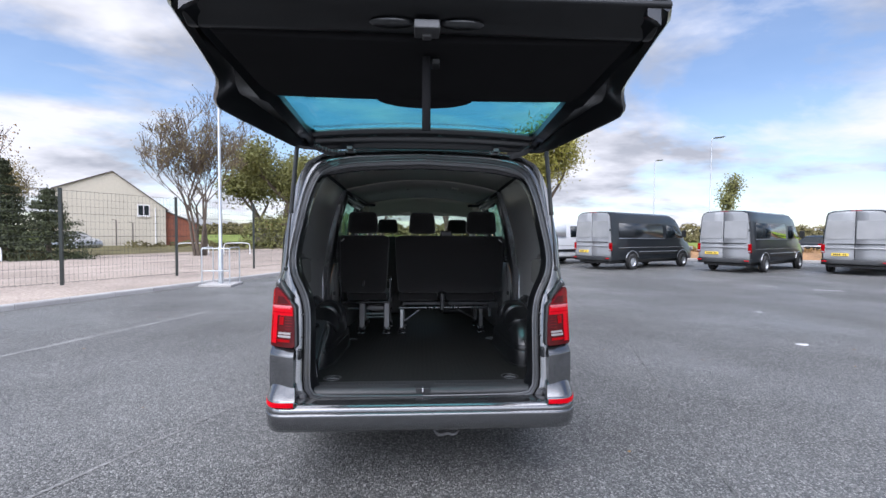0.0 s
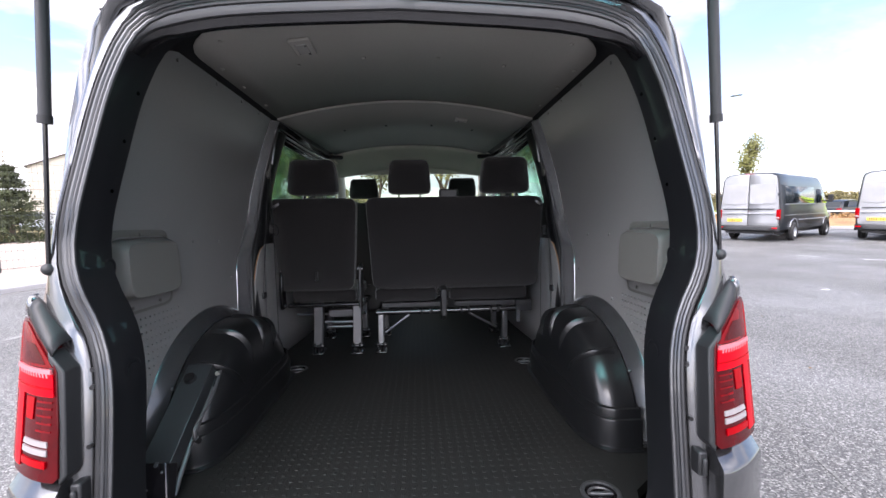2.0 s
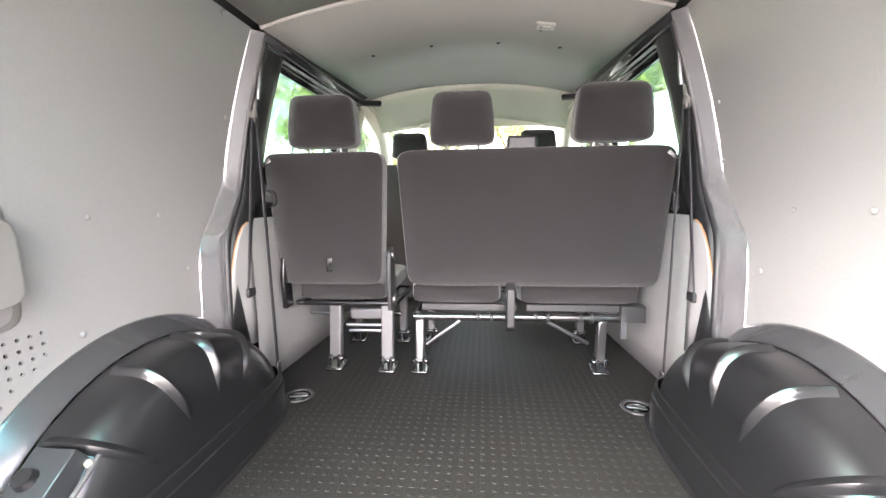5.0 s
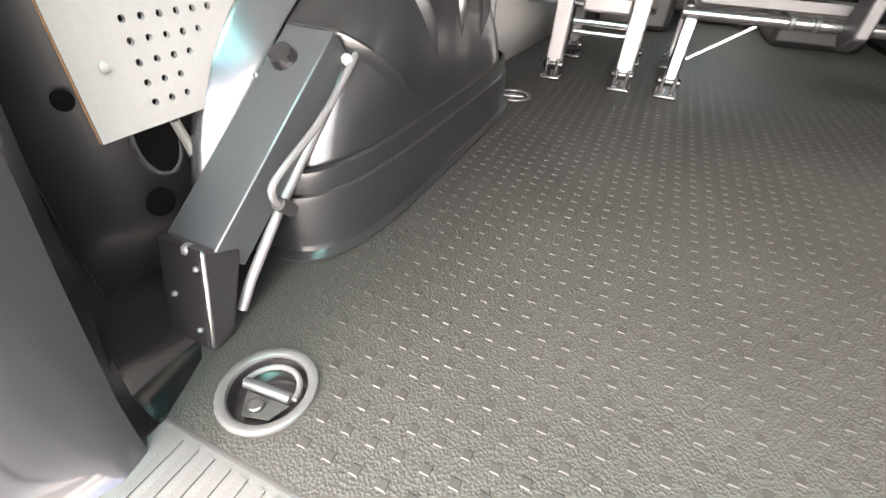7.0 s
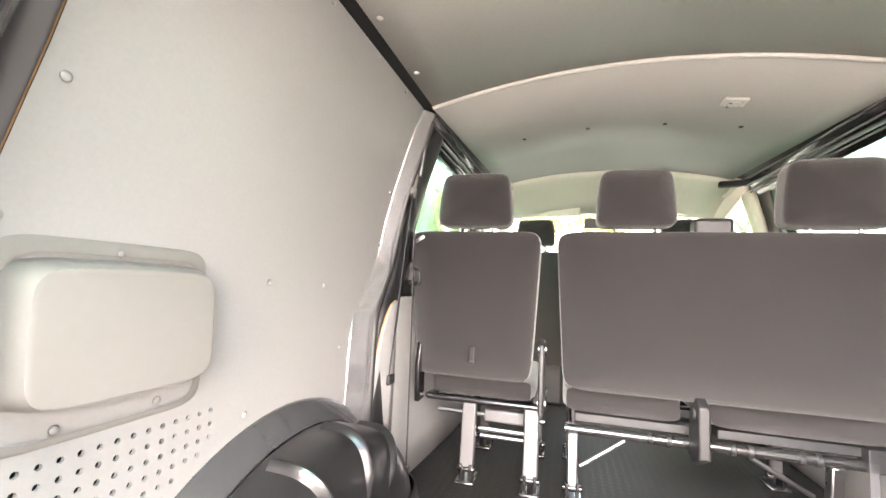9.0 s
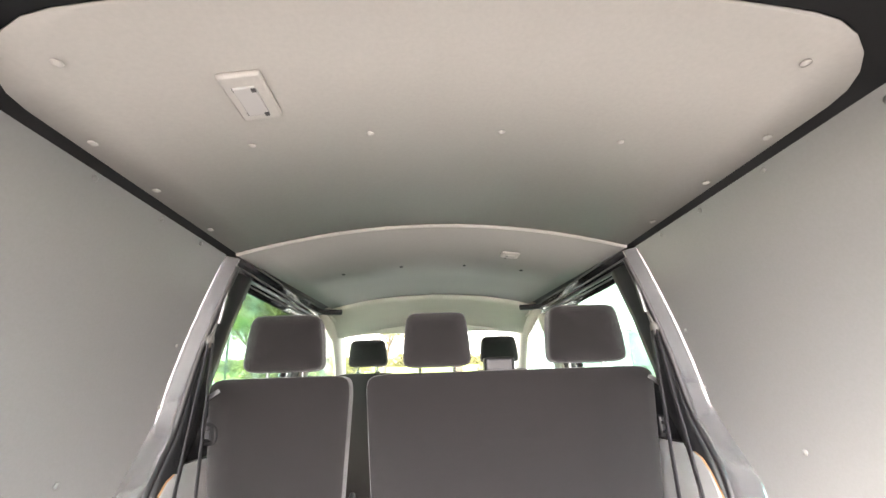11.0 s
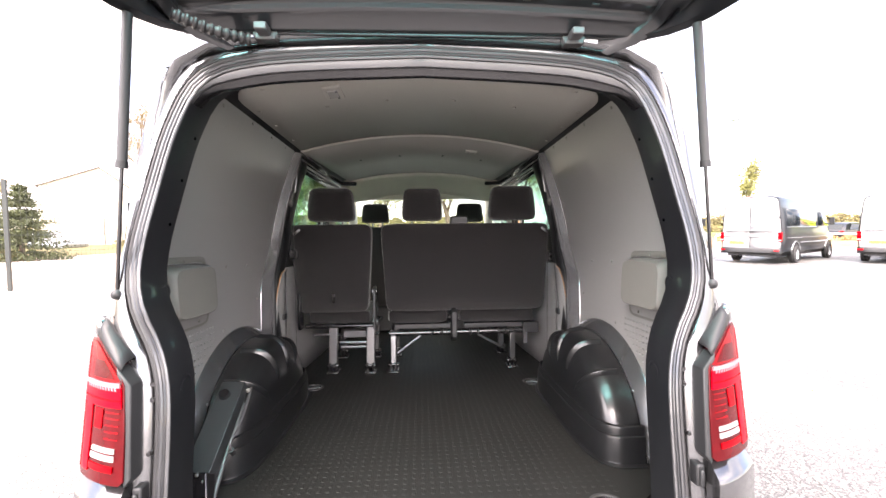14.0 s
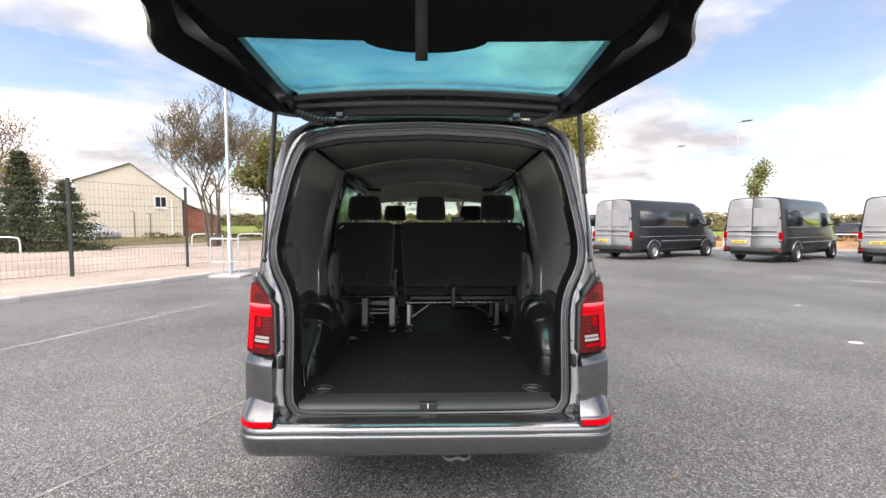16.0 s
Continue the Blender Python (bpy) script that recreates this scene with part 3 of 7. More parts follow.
for x in (-0.46, 0.46):
    hinge = part("hinge", Geo().box((x, 0.055, 2.0), (0.06, 0.05, 0.018)).box((x, 0.02, 2.012), (0.036, 0.06, 0.022)), GREYSTEEL, van, "painted steel tailgate hinge", bevel=0.004)
    part("hinge_pin", Geo().tube([(x - 0.034, 0.045, 2.008), (x + 0.034, 0.045, 2.008)], 0.0125, 12), GREYSTEEL, hinge, smooth=True)
line = resample(smooth_line([(-0.50, 0.02, 1.985), (-0.55, -0.02, 1.978), (-0.60, -0.05, 1.985), (-0.66, -0.08, 2.0)], 2), 41)
g = Geo().tube(line, [0.017 if k % 4 < 2 else 0.0125 for k in range(41)], 12)
part("cable_gaiter", g, SEAL, van, smooth=True)

# tail lamps


def corner_bend(x):
    return max((x - 0.872) / 0.033, 0) ** 2.2 * 0.05


def lamp_bend(x):
    """The lamp's face slants forward from its inner edge and turns round the corner."""
    return max((x - 0.735) / 0.17, 0) ** 1.7 * 0.085 - 0.015


def lamp_sheet(s, rows, dy, deep, cols=10, wrap=corner_bend):
    """A curved plate over (z, inner x, outer x) rows that bends round the corner of the body, with a depth."""
    front, rear = [], []
    for z, xa, xb, *more in rows:
        step = more[0] if more else 0.0
        line = [xa + (xb - xa) * k / cols for k in range(cols + 1)]
        front.append([(s * x, y_open(z) + dy + step + wrap(x), z) for x in line])
        rear.append([(s * x, y_open(z) + dy + step + wrap(x) + deep, z) for x in line])
    g = Geo().grid(front).grid(rear)
    for a, b in ((front[0], rear[0]), (front[-1], rear[-1]), ([r[0] for r in front], [r[0] for r in rear]), ([r[-1] for r in front], [r[-1] for r in rear])):
        g.grid([a, b])
    return g


for s in (1, -1):
    body = [(0.808, 0.752, 0.898), (0.818, 0.740, 0.905), (0.93, 0.746, 0.905), (1.04, 0.756, 0.905), (1.072, 0.772, 0.905), (1.11, 0.812, 0.905), (1.138, 0.846, 0.902), (1.15, 0.868, 0.892)]
    lamp = part("tail_lamp", lamp_sheet(s, body, -0.040, 0.075, wrap=lamp_bend), RED_DARK, van, "red and smoked tail lamp", smooth=True, bevel=0.004)

    def bar(rows, mat, nm, dy, label=""):
        part(nm, lamp_sheet(s, rows, dy, 0.01, wrap=lamp_bend), mat, lamp, label, smooth=True)
    # deep red cap lens, pink bar with a toothed edge, bright band, upright light guide, smoked inner block
    bar([(1.050, 0.766, 0.902), (1.07, 0.782, 0.902), (1.105, 0.820, 0.902), (1.132, 0.852, 0.899), (1.142, 0.870, 0.893)], RED_MID, "lens", -0.0425)
    bar([(1.056, 0.786, 0.868), (1.07, 0.796, 0.868), (1.098, 0.826, 0.866)], RED_DARK, "reflector_bowl", -0.0432)
    bar([(0.828, 0.890, 0.9035), (0.985, 0.890, 0.9035), (1.10, 0.892, 0.902), (1.136, 0.890, 0.897)], RED, "side_lens", -0.0428)
    bar([(0.988, 0.758, 0.902), (1.036, 0.764, 0.902)], RED_BRIGHT, "lens", -0.0430)
    bar([(1.037, 0.766, 0.901), (1.046, 0.769, 0.901)], LIGHTBAR, "light_bar", -0.0455)
    for k in range(11):
        bar([(1.028, 0.776 + 0.0105 * k, 0.780 + 0.0105 * k), (1.0365, 0.778 + 0.0105 * k, 0.784 + 0.0105 * k)], LIGHTBAR, "light_tooth", -0.0440)
    bar([(1.004, 0.762, 0.901), (1.0075, 0.762, 0.901)], RED, "lens_line", -0.0445)
    bar([(0.828, 0.862, 0.890), (0.90, 0.860, 0.890), (0.988, 0.860, 0.890)], RED_BRIGHT, "light_guide", -0.0430)
    bar([(0.935, 0.818, 0.846), (0.982, 0.815, 0.846)], RED, "lens", -0.0425)
    for z in (0.912, 0.928, 0.944, 0.960, 0.974):
        bar([(z, 0.762, 0.806), (z + 0.004, 0.762, 0.806)], RED_MID, "lens_line", -0.0420)
    bar([(0.864, 0.768, 0.852), (0.876, 0.769, 0.852)], CLEARLENS, "reversing_lens", -0.0435, "clear reversing light strip")
    bar([(0.882, 0.768, 0.850), (0.893, 0.769, 0.846)], CLEARLENS, "reversing_lens", -0.0435)
    bar([(0.838, 0.770, 0.856), (0.852, 0.771, 0.856)], RED, "lens", -0.0435)
    quarter = [(0.555, 0.738, 0.897, 0.010), (0.60, 0.739, 0.899, 0.002), (0.68, 0.740, 0.900, -0.010), (0.755, 0.741, 0.900, -0.021), (0.766, 0.742, 0.900, -0.021), (0.772, 0.743, 0.900, -0.016), (0.804, 0.746, 0.900, 0.020)]
    part("quarter_panel", lamp_sheet(s, quarter, -0.034, 0.05, wrap=lamp_bend), PAINT, van, "grey painted corner panel with a sloping shelf below the lamp", smooth=True)
    edge = [(0.772, 1.072), (0.792, 1.091), (0.812, 1.110), (0.830, 1.125), (0.846, 1.138), (0.860, 1.148), (0.878, 1.153), (0.893, 1.152)]
    lift = [0.030, 0.034, 0.038, 0.042, 0.046, 0.050, 0.052, 0.052]
    front = [Vector((x, y_open(z) - 0.040 + lamp_bend(x), z + 0.002)) for x, z in edge]
    back_ = [Vector((min(x - 0.010, lerp(SIDE_X, z + k) - 0.002), y_open(z + k) + 0.004 + corner_bend(x) * 0.8, z + k)) for (x, z), k in zip(edge, lift)]
    rows = [front] + [[a.lerp(b, t) + Vector((0, -0.010, 0.008)) * math.sin(math.pi * t) for a, b in zip(front, back_)] for t in (0.2, 0.4, 0.6, 0.8)] + [back_]
    part("lamp_shroud", Geo().grid([[(s * p.x, p.y, p.z) for p in r[:6]] for r in rows]), PLASTIC, van, "black shroud along the lamp's sloping edge", smooth=True, solid=0.004)
    part("lamp_cap", Geo().grid([[(s * p.x, p.y, p.z) for p in r[5:]] for r in rows]), PAINT, van, "painted cap on top of the lamp", smooth=True, solid=0.004)
    g = Geo()
    side = [(0.782, 1.085), (0.742, 1.04), (0.726, 0.82), (0.742, 0.80)]
    q = [(s * x, y_open(z) - 0.050, z) for x, z in side] + [(s * x, y_open(z) + 0.02, z) for x, z in side]
    g.add(q, [(0, 1, 2, 3), (0, 1, 5, 4), (1, 2, 6, 5), (2, 3, 7, 6), (3, 0, 4, 7)])
    part("lamp_housing", g, PLASTIC, lamp, bevel=0.004)
    g = Geo().box((s * 0.719, y_open(0.77) - 0.015, 0.765), (0.022, 0.035, 0.06)).box((s * 0.720, y_open(0.77) - 0.035, 0.76), (0.012, 0.012, 0.045))
    part("buffer", g, PLASTIC, van, "black rubber tailgate buffer", bevel=0.005)
    for z in (0.86, 0.99, 1.03):
        g = Geo().disc((s * 0.712, y_open(z) - 0.004, z), 0.0055, 0.012, 1, 12)
        part("plug", g, SEAL, van)

# ---- tailgate, raised ----
HW = [(0.0, 0.60), (0.03, 0.68), (0.08, 0.735), (0.2, 0.785), (0.5, 0.86), (0.72, 0.915), (0.79, 0.925), (0.84, 0.915), (0.90, 0.872), (0.97, 0.842), (1.1, 0.825), (1.36, 0.80), (1.40, 0.78)]
ZLOW = [(0.0, 2.006), (0.15, 1.984), (0.5, 1.992), (0.79, 2.0), (0.88, 2.03), (1.0, 2.06), (1.36, 2.12), (1.40, 2.135)]
ZTOP = [(0.0, 2.03), (0.1, 2.10), (0.7, 2.125), (1.36, 2.18), (1.40, 2.165)]
S_LIST = [0, 0.015, 0.03, 0.055, 0.08, 0.14, 0.2, 0.35, 0.5, 0.65, 0.72, 0.76, 0.79, 0.82, 0.85, 0.88, 0.92, 0.97, 1.05, 1.2, 1.36, 1.385, 1.40]
Y_H = 0.06
gate = part("tailgate", Geo().add([(-0.60, Y_H, 2.03), (0.60, Y_H, 2.03), (0.60, Y_H, 2.014), (-0.60, Y_H, 2.014), (-0.60, Y_H - 0.02, 2.06), (0.60, Y_H - 0.02, 2.06), (0.6, Y_H - 0.02, 2.010), (-0.6, Y_H - 0.02, 2.010)],
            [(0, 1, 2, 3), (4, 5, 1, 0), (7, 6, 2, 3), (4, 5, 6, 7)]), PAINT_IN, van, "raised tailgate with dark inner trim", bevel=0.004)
for s in (1, -1):
    rows = []
    for t in S_LIST:
        h, zl, zt = lerp(HW, t), lerp(ZLOW, t), lerp(ZTOP, t)
        a = min(0.675 if t < 0.73 else 0.70, h - 0.055)
        y = Y_H - t
        fold = min(max((t - 0.05) / 0.2, 0), 1)
        rows.append([(s * a, y, zt - 0.012), (s * a, y, zt - 0.045), (s * (a + 0.03), y, zt - 0.06), (s * (a + 0.045), y, zt - 0.045 - 0.03 * fold), (s * (a + (h - a) * 0.55), y, zl + 0.05 * fold + 0.02),
                     (s * (h - 0.035), y, zl + 0.012), (s * (h - 0.012), y, zl), (s * h, y, zl + 0.012), (s * (h - 0.004), y, zl + 0.05), (s * (h - 0.05), y, zt - 0.012), (s * (h - 0.10), y, zt)])
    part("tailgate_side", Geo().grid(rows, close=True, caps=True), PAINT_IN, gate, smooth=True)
# rail by the hinges and the rail below the glass
prof = [(0.0, 2.045), (-0.0, 2.014), (0.03, 2.010), (0.05, 2.03), (0.07, 2.038), (0.075, 2.058), (0.11, 2.062), (0.125, 2.085), (0.12, 2.10), (0.05, 2.09)]
def crown(x, a):
    return 0.034 * (1 - (x / 0.70) ** 2) * min(max(a / 0.10, 0), 1)


part("hinge_rail", Geo().grid([[(x, Y_H - a, z + crown(x, a)) for a, z in prof] for x in [-0.70 + 0.1 * k for k in range(15)]], close=True, caps=True), PAINT_IN, gate, smooth=True, bevel=0.005)
for k in range(6):
    part("drain_slot", Geo().box((-0.5 + 0.2 * k, Y_H - 0.093, 2.0585 + crown(-0.5 + 0.2 * k, 0.093)), (0.022, 0.008, 0.006)), SEAL, gate)
g = Geo()
rows = [[(x, Y_H - t, lerp(ZTOP, t) + 0.004) for x in [-h + 2 * h * k / 10 for k in range(11)]] for t, h in ((0.725, 0.78), (0.8, 0.78), (1.0, 0.76), (1.36, 0.74), (1.40, 0.74))]
part("outer_skin", g.grid(rows), PAINT, gate, "grey painted outer tailgate skin", smooth=True, solid=0.006)
g = Geo()
rows = []
for t in (0.70, 0.705, 0.73, 0.9, 1.1, 1.255, 1.27):
    h = lerp([(0.70, 0.68), (0.73, 0.70), (1.27, 0.72)], t)
    z = lerp([(0.70, 2.115), (0.705, 2.10), (0.73, 2.09), (0.9, 2.075), (1.255, 2.10), (1.27, 2.115)], t)
    rows.append([(h * u, Y_H - t + 0.012 * (1 - u * u), z - 0.004 * (1 - u * u) + (0.012 if abs(u) > 0.99 else 0)) for u in [-1, -0.985, -0.8, -0.5, -0.25, 0, 0.25, 0.5, 0.8, 0.985, 1]])
part("trim_panel", g.grid(rows), FELT, gate, "black felt tailgate trim panel", smooth=True, solid=0.006)
prof = [(1.26, 2.13), (1.265, 2.105), (1.29, 2.10), (1.33, 2.125), (1.38, 2.132), (1.41, 2.15), (1.405, 2.17), (1.3, 2.18)]
part("lower_rail", Geo().prism([(Y_H - a, z) for a, z in prof], 0, -0.78, 0.78), DARK_IN, gate, bevel=0.006)
g = Geo().box((0, Y_H - 1.315, 2.10), (0.085, 0.07, 0.03)).box((0.0, Y_H - 1.30, 2.082), (0.03, 0.03, 0.012))
part("latch", g, GREYSTEEL, gate, "bright steel tailgate latch", bevel=0.004)
# added bulges that catch the highlights of the pocket beside the latch
for sx in (-1, 1):
    part("latch_swell", Geo().ball((sx * 0.115, Y_H - 1.318, 2.116), (0.075, 0.026, 0.015), 8, 16), PAINT_IN, gate, "added glossy swell for the highlight beside the latch", smooth=True)
rows = [[(0.235 * math.cos(a) * k, Y_H - 0.655 + 0.065 * math.sin(a) * k - 0.045, 2.098 - 0.045 * (1 - k * k) ** 0.5) for a in [2 * math.pi * i / 28 for i in range(28)]] for k in (1.0, 0.95, 0.85, 0.65, 0.35, 0.05)]
part("wiper_motor_cover", Geo().grid(rows, close=True), FELT, gate, "black domed wiper motor cover", smooth=True)
rows = [[(x, -1.10 - d, z) for x in (-0.015, 0.015)] for d, z in ((0.0, 2.075), (0.02, 2.03), (0.035, 1.96), (0.05, 1.86), (0.06, 1.793), (0.066, 1.79), (0.07, 1.793), (0.062, 1.88), (0.05, 1.97), (0.035, 2.04), (0.03, 2.07))]
part("grab_strap", Geo().grid(rows), FELT, gate, "hanging black webbing pull strap", smooth=True, solid=0.003)
g = Geo().box((0.035, -1.09, 2.06), (0.03, 0.05, 0.02))
part("strap_anchor", g, PLASTIC, gate, bevel=0.004)
rows = [[(x * (0.685 + 0.01 * k), Y_H - 0.115 - 0.60 * k / 4 + 0.012 * (1 - x * x), lerp(ZTOP, 0.115 + 0.15 * k) - 0.012 + 0.012 * (1 - x * x) + 0.034 * (1 - x * x) * (1 - k / 4)) for x in [-1 + 0.2 * j for j in range(11)]] for k in range(5)]
w = part("rear_glass", Geo().grid(rows), PANE_TAIL, gate, "blue-green tinted tailgate glass", smooth=True, solid=0.004)
w.visible_shadow = False
for s in (1, -1):
    top, low = Vector((s * 0.752, -0.108, 1.985)), Vector((s * 0.828, -0.055, 1.262))
    mid = top.lerp(low, 0.53)
    strut = part("gas_strut", Geo().tube([top, mid], 0.0125, 12), GREYPLASTIC, van, "grey gas strut holding the tailgate", smooth=True)
    part("piston_rod", Geo().tube([mid, low], 0.005, 8), BLACKSTEEL, strut, smooth=True)
    part("collar", Geo().tube([mid.lerp(top, 0.03), mid.lerp(low, 0.02)], 0.0145, 12), PLASTIC, strut, smooth=True)
    part("ball_joint", Geo().ball(low, 0.015).tube([low, low + Vector((-s * 0.03, 0.01, 0))], 0.008), PLASTIC, strut, smooth=True)


# ---- the van: load space ----
XP = [(0.76, 0.846), (0.88, 0.852), (1.07, 0.856), (1.22, 0.864), (1.30, 0.868), (1.40, 0.862), (1.52, 0.842), (1.64, 0.814), (1.76, 0.78), (1.86, 0.748), (1.93, 0.722), (1.96, 0.71)]
YR = [(0.77, 0.146), (0.88, 0.150), (1.07, 0.156), (1.24, 0.160), (1.40, 0.170), (1.55, 0.190), (1.65, 0.198), (1.75, 0.205), (1.82, 0.213), (1.86, 0.230), (1.89, 0.262), (1.91, 0.292), (1.93, 0.350), (1.94, 0.42)]
YF = [(0.8, 1.0), (0.9, 1.01), (1.1, 1.025), (1.2, 1.05), (1.3, 1.14), (1.4, 1.20), (1.95, 1.215)]


def xp(z):
    return lerp(XP, z)


HOLE_Y, HOLE_Z, PITCH = (0.215, 0.527), (0.786, 1.074), 0.024
ZROWS = sorted(set([0.77, 0.786, 1.074, 1.15, 1.22, 1.26, 1.30, 1.35, 1.40, 1.46, 1.52, 1.58, 1.64, 1.70, 1.76, 1.82, 1.86, 1.885, 1.905, 1.92, 1.932, 1.94]))
for s in (1, -1):
    # hardboard panel, laid over the body frame
    g = Geo()
    cols = 13
    ny, nz = round((HOLE_Y[1] - HOLE_Y[0]) / PITCH), round((HOLE_Z[1] - HOLE_Z[0]) / PITCH)
    for z0, z1 in zip(ZROWS, ZROWS[1:]):
        field = 0.78 <= z0 and z1 <= 1.08
        steps = nz if field else 1
        for q in range(steps):
            za, zb = z0 + (z1 - z0) * q / steps, z0 + (z1 - z0) * (q + 1) / steps

            def span(z):
                a, b = lerp(YR, z), lerp(YF, z)
                if field:
                    ys = [a, (a + HOLE_Y[0]) / 2, HOLE_Y[0]] + [HOLE_Y[1] + (b - HOLE_Y[1]) * k / 9 for k in range(10)]
                else:
                    ys = [a + (b - a) * k / (cols - 1) for k in range(cols)]
                return [(s * xp(z), y, z) for y in ys]
            lo, hi = span(za), span(zb)
            k0, n = len(g.v), len(lo)
            g.v += lo + hi
            g.f += [(k0 + j, k0 + j + 1, k0 + n + j + 1, k0 + n + j) for j in range(n - 1) if not (field and j == 2)]
    # perforated field with real holes, cut off along the wheel arch
    for i in range(ny):
        for j in range(nz):
            yc, zc = HOLE_Y[0] + (i + 0.5) * PITCH, HOLE_Z[0] + (j + 0.5) * PITCH
            q = [(yc + PITCH / 2 * a, zc + PITCH / 2 * b) for a, b in ((-1, -1), (0, -1), (1, -1), (1, 0), (1, 1), (0, 1), (-1, 1), (-1, 0))]
            if ((yc - 0.74) / 0.535) ** 2 + ((zc - FLOOR) / 0.475) ** 2 < 1:
                g.add([(s * xp(z), y, z) for y, z in q], [tuple(range(8))])
                continue
            r = 0.0047
            h = [(yc + r * math.cos(a), zc + r * math.sin(a)) for a in [math.pi * (1.25 + 0.25 * k) for k in range(8)]]
            pts = [(s * xp(z), y, z) for y, z in q + h] + [(s * (xp(z) + 0.006), y, z) for y, z in h]
            g.add(pts, [(k, (k + 1) % 8, 8 + (k + 1) % 8, 8 + k) for k in range(8)] + [(8 + k, 8 + (k + 1) % 8, 16 + (k + 1) % 8, 16 + k) for k in range(8)])
    panel = part("side_lining", g, LINING, van, "pale grey hardboard side lining with a perforated field", smooth=True)
    # raw edge along the back and a thin board thickness
    edge = [(s * (xp(z) + 0.0015), lerp(YR, z) - 0.0005, z) for z in ZROWS]
    part("board_edge", Geo().grid([[(x, y, z) for x, y, z in edge], [(x + s * 0.0035, y - 0.0005, z) for x, y, z in edge]]), RAWEDGE, panel, "raw brown board edge")
    # moulded cover of the recess
    def pillow(y0, y1, z0, z1, depth, e, rows=10, seg=40, skew=0.0):
        out = []
        for i in range(rows + 1):
            t = i / rows
            k = 1 - 0.24 * t if t < 0.75 else (1 - 0.24 * 0.75) * (1 - (t - 0.75) / 0.25)
            d = depth * min(1, t * 2.4) ** 0.5
            ring = []
            for j in range(seg):
                a = 2 * math.pi * j / seg
                c, w = math.cos(a), math.sin(a)
                y = (y0 + y1) / 2 + (y1 - y0) / 2 * k * math.copysign(abs(c) ** e, c)
                z = (z0 + z1) / 2 + (z1 - z0) / 2 * k * math.copysign(abs(w) ** e, w) - 0.01 * t
                ring.append((s * (xp(z) - 0.003 - d), y, z))
            out.append(ring)
        return out
    cover = part("recess_cover", Geo().grid(pillow(0.185, 0.475, 1.135, 1.325, 0.05, 0.32), close=True), MOULD, panel, "pale moulded plastic recess cover", smooth=True)
    part("flange", Geo().grid(pillow(0.172, 0.485, 1.085, 1.352, 0.004, 0.25)[:6], close=True), MOULD, cover, smooth=True)

    def screw(y, z, r=0.0075, parent=panel, mat=SCREWCAP, lift=0.0):
        x = s * (xp(z) - 0.003 - lift)
        return part("screw", Geo().ball((x, y, z), (0.004, r, r), 5, 10), mat, parent, smooth=True)
    for y, z in ((0.66, 1.30), (0.88, 1.295), (0.175 + 0.01, 0.85), (0.185, 1.06), (0.18, 1.37), (0.215, 1.55), (0.235, 1.79), (0.36, 1.905), (0.62, 1.915), (0.85, 1.915), (1.05, 1.915),
                 (1.17, 1.62), (1.19, 1.44), (0.60, 1.03), (0.97, 1.12), (0.36, 0.99), (0.40, 1.45)):
        if (y, z) not in ((0.36, 0.99), (0.40, 1.45)):
            screw(y, z)
    for y, z in ((0.325, 1.336), (0.26, 1.105), (0.40, 1.108)):
        screw(y, z, 0.0065, cover, MOULD, 0.004)
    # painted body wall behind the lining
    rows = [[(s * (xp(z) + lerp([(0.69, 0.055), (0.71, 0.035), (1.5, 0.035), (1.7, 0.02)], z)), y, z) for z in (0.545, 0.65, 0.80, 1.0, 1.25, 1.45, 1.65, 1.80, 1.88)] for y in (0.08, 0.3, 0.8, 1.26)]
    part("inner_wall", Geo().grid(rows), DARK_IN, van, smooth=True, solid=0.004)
    g = Geo().tube([(s * 0.868, 0.255, 0.76), (s * 0.866, 0.262, 0.72), (s * 0.862, 0.262, 0.70)], 0.007, 8)
    part("wall_cable", g, MOULD, van, smooth=True)
    # the wall is not cut: black discs paint the shade of its openings
    for y, z, r in ((0.225, 0.745, 0.031), (0.195, 0.655, 0.022), (0.14, 0.82, 0.012)):
        long = 1.7 if r > 0.03 else 1.0
        oval = lambda q: [(y + r * q * math.cos(a), z + long * r * q * math.sin(a)) for a in [2 * math.pi * k / 24 for k in range(24)]]
        hole = part("access_hole", Geo().grid([[(s * 0.874, a, b) for a, b in oval(q)] for q in (1.0, 0.03)], close=True), VOID, van, "black disc for an unlit opening in the body wall", solid=0.002)
        if r > 0.03:
            part("hole_rim", Geo().tube([(s * 0.874, a, b) for a, b in oval(1.04)] + [(s * 0.874, *oval(1.04)[0])], 0.004, 6), WHEELHOUSE, hole, smooth=True)
    # roof rail: the dark strip between lining and ceiling
    rows = [[(s * 0.735, y, 1.915), (s * 0.726, y, 1.942), (s * 0.70, y, 1.956), (s * 0.685, y, 1.958)] for y in (0.22, 0.6, 1.0, 1.235)]
    part("roof_rail", Geo().grid(rows), PLASTIC, van, smooth=True, solid=0.003)

    # shiny pillar in front of the lining; its pale colour holds the daylight sheen
    rows = []
    for z in [0.80, 0.86, 0.92, 1.0, 1.08, 1.14, 1.20, 1.25, 1.30, 1.35, 1.40, 1.46, 1.55, 1.65, 1.75, 1.85, 1.925]:
        a, yv = xp(z), lerp(YF, z)
        w = lerp([(0.8, 0.085), (1.15, 0.085), (1.28, 0.058), (1.35, 0.050), (1.5, 0.036), (1.92, 0.034)], z)
        d = lerp([(0.8, 0.034), (1.2, 0.036), (1.35, 0.040), (1.5, 0.036), (1.92, 0.032)], z)
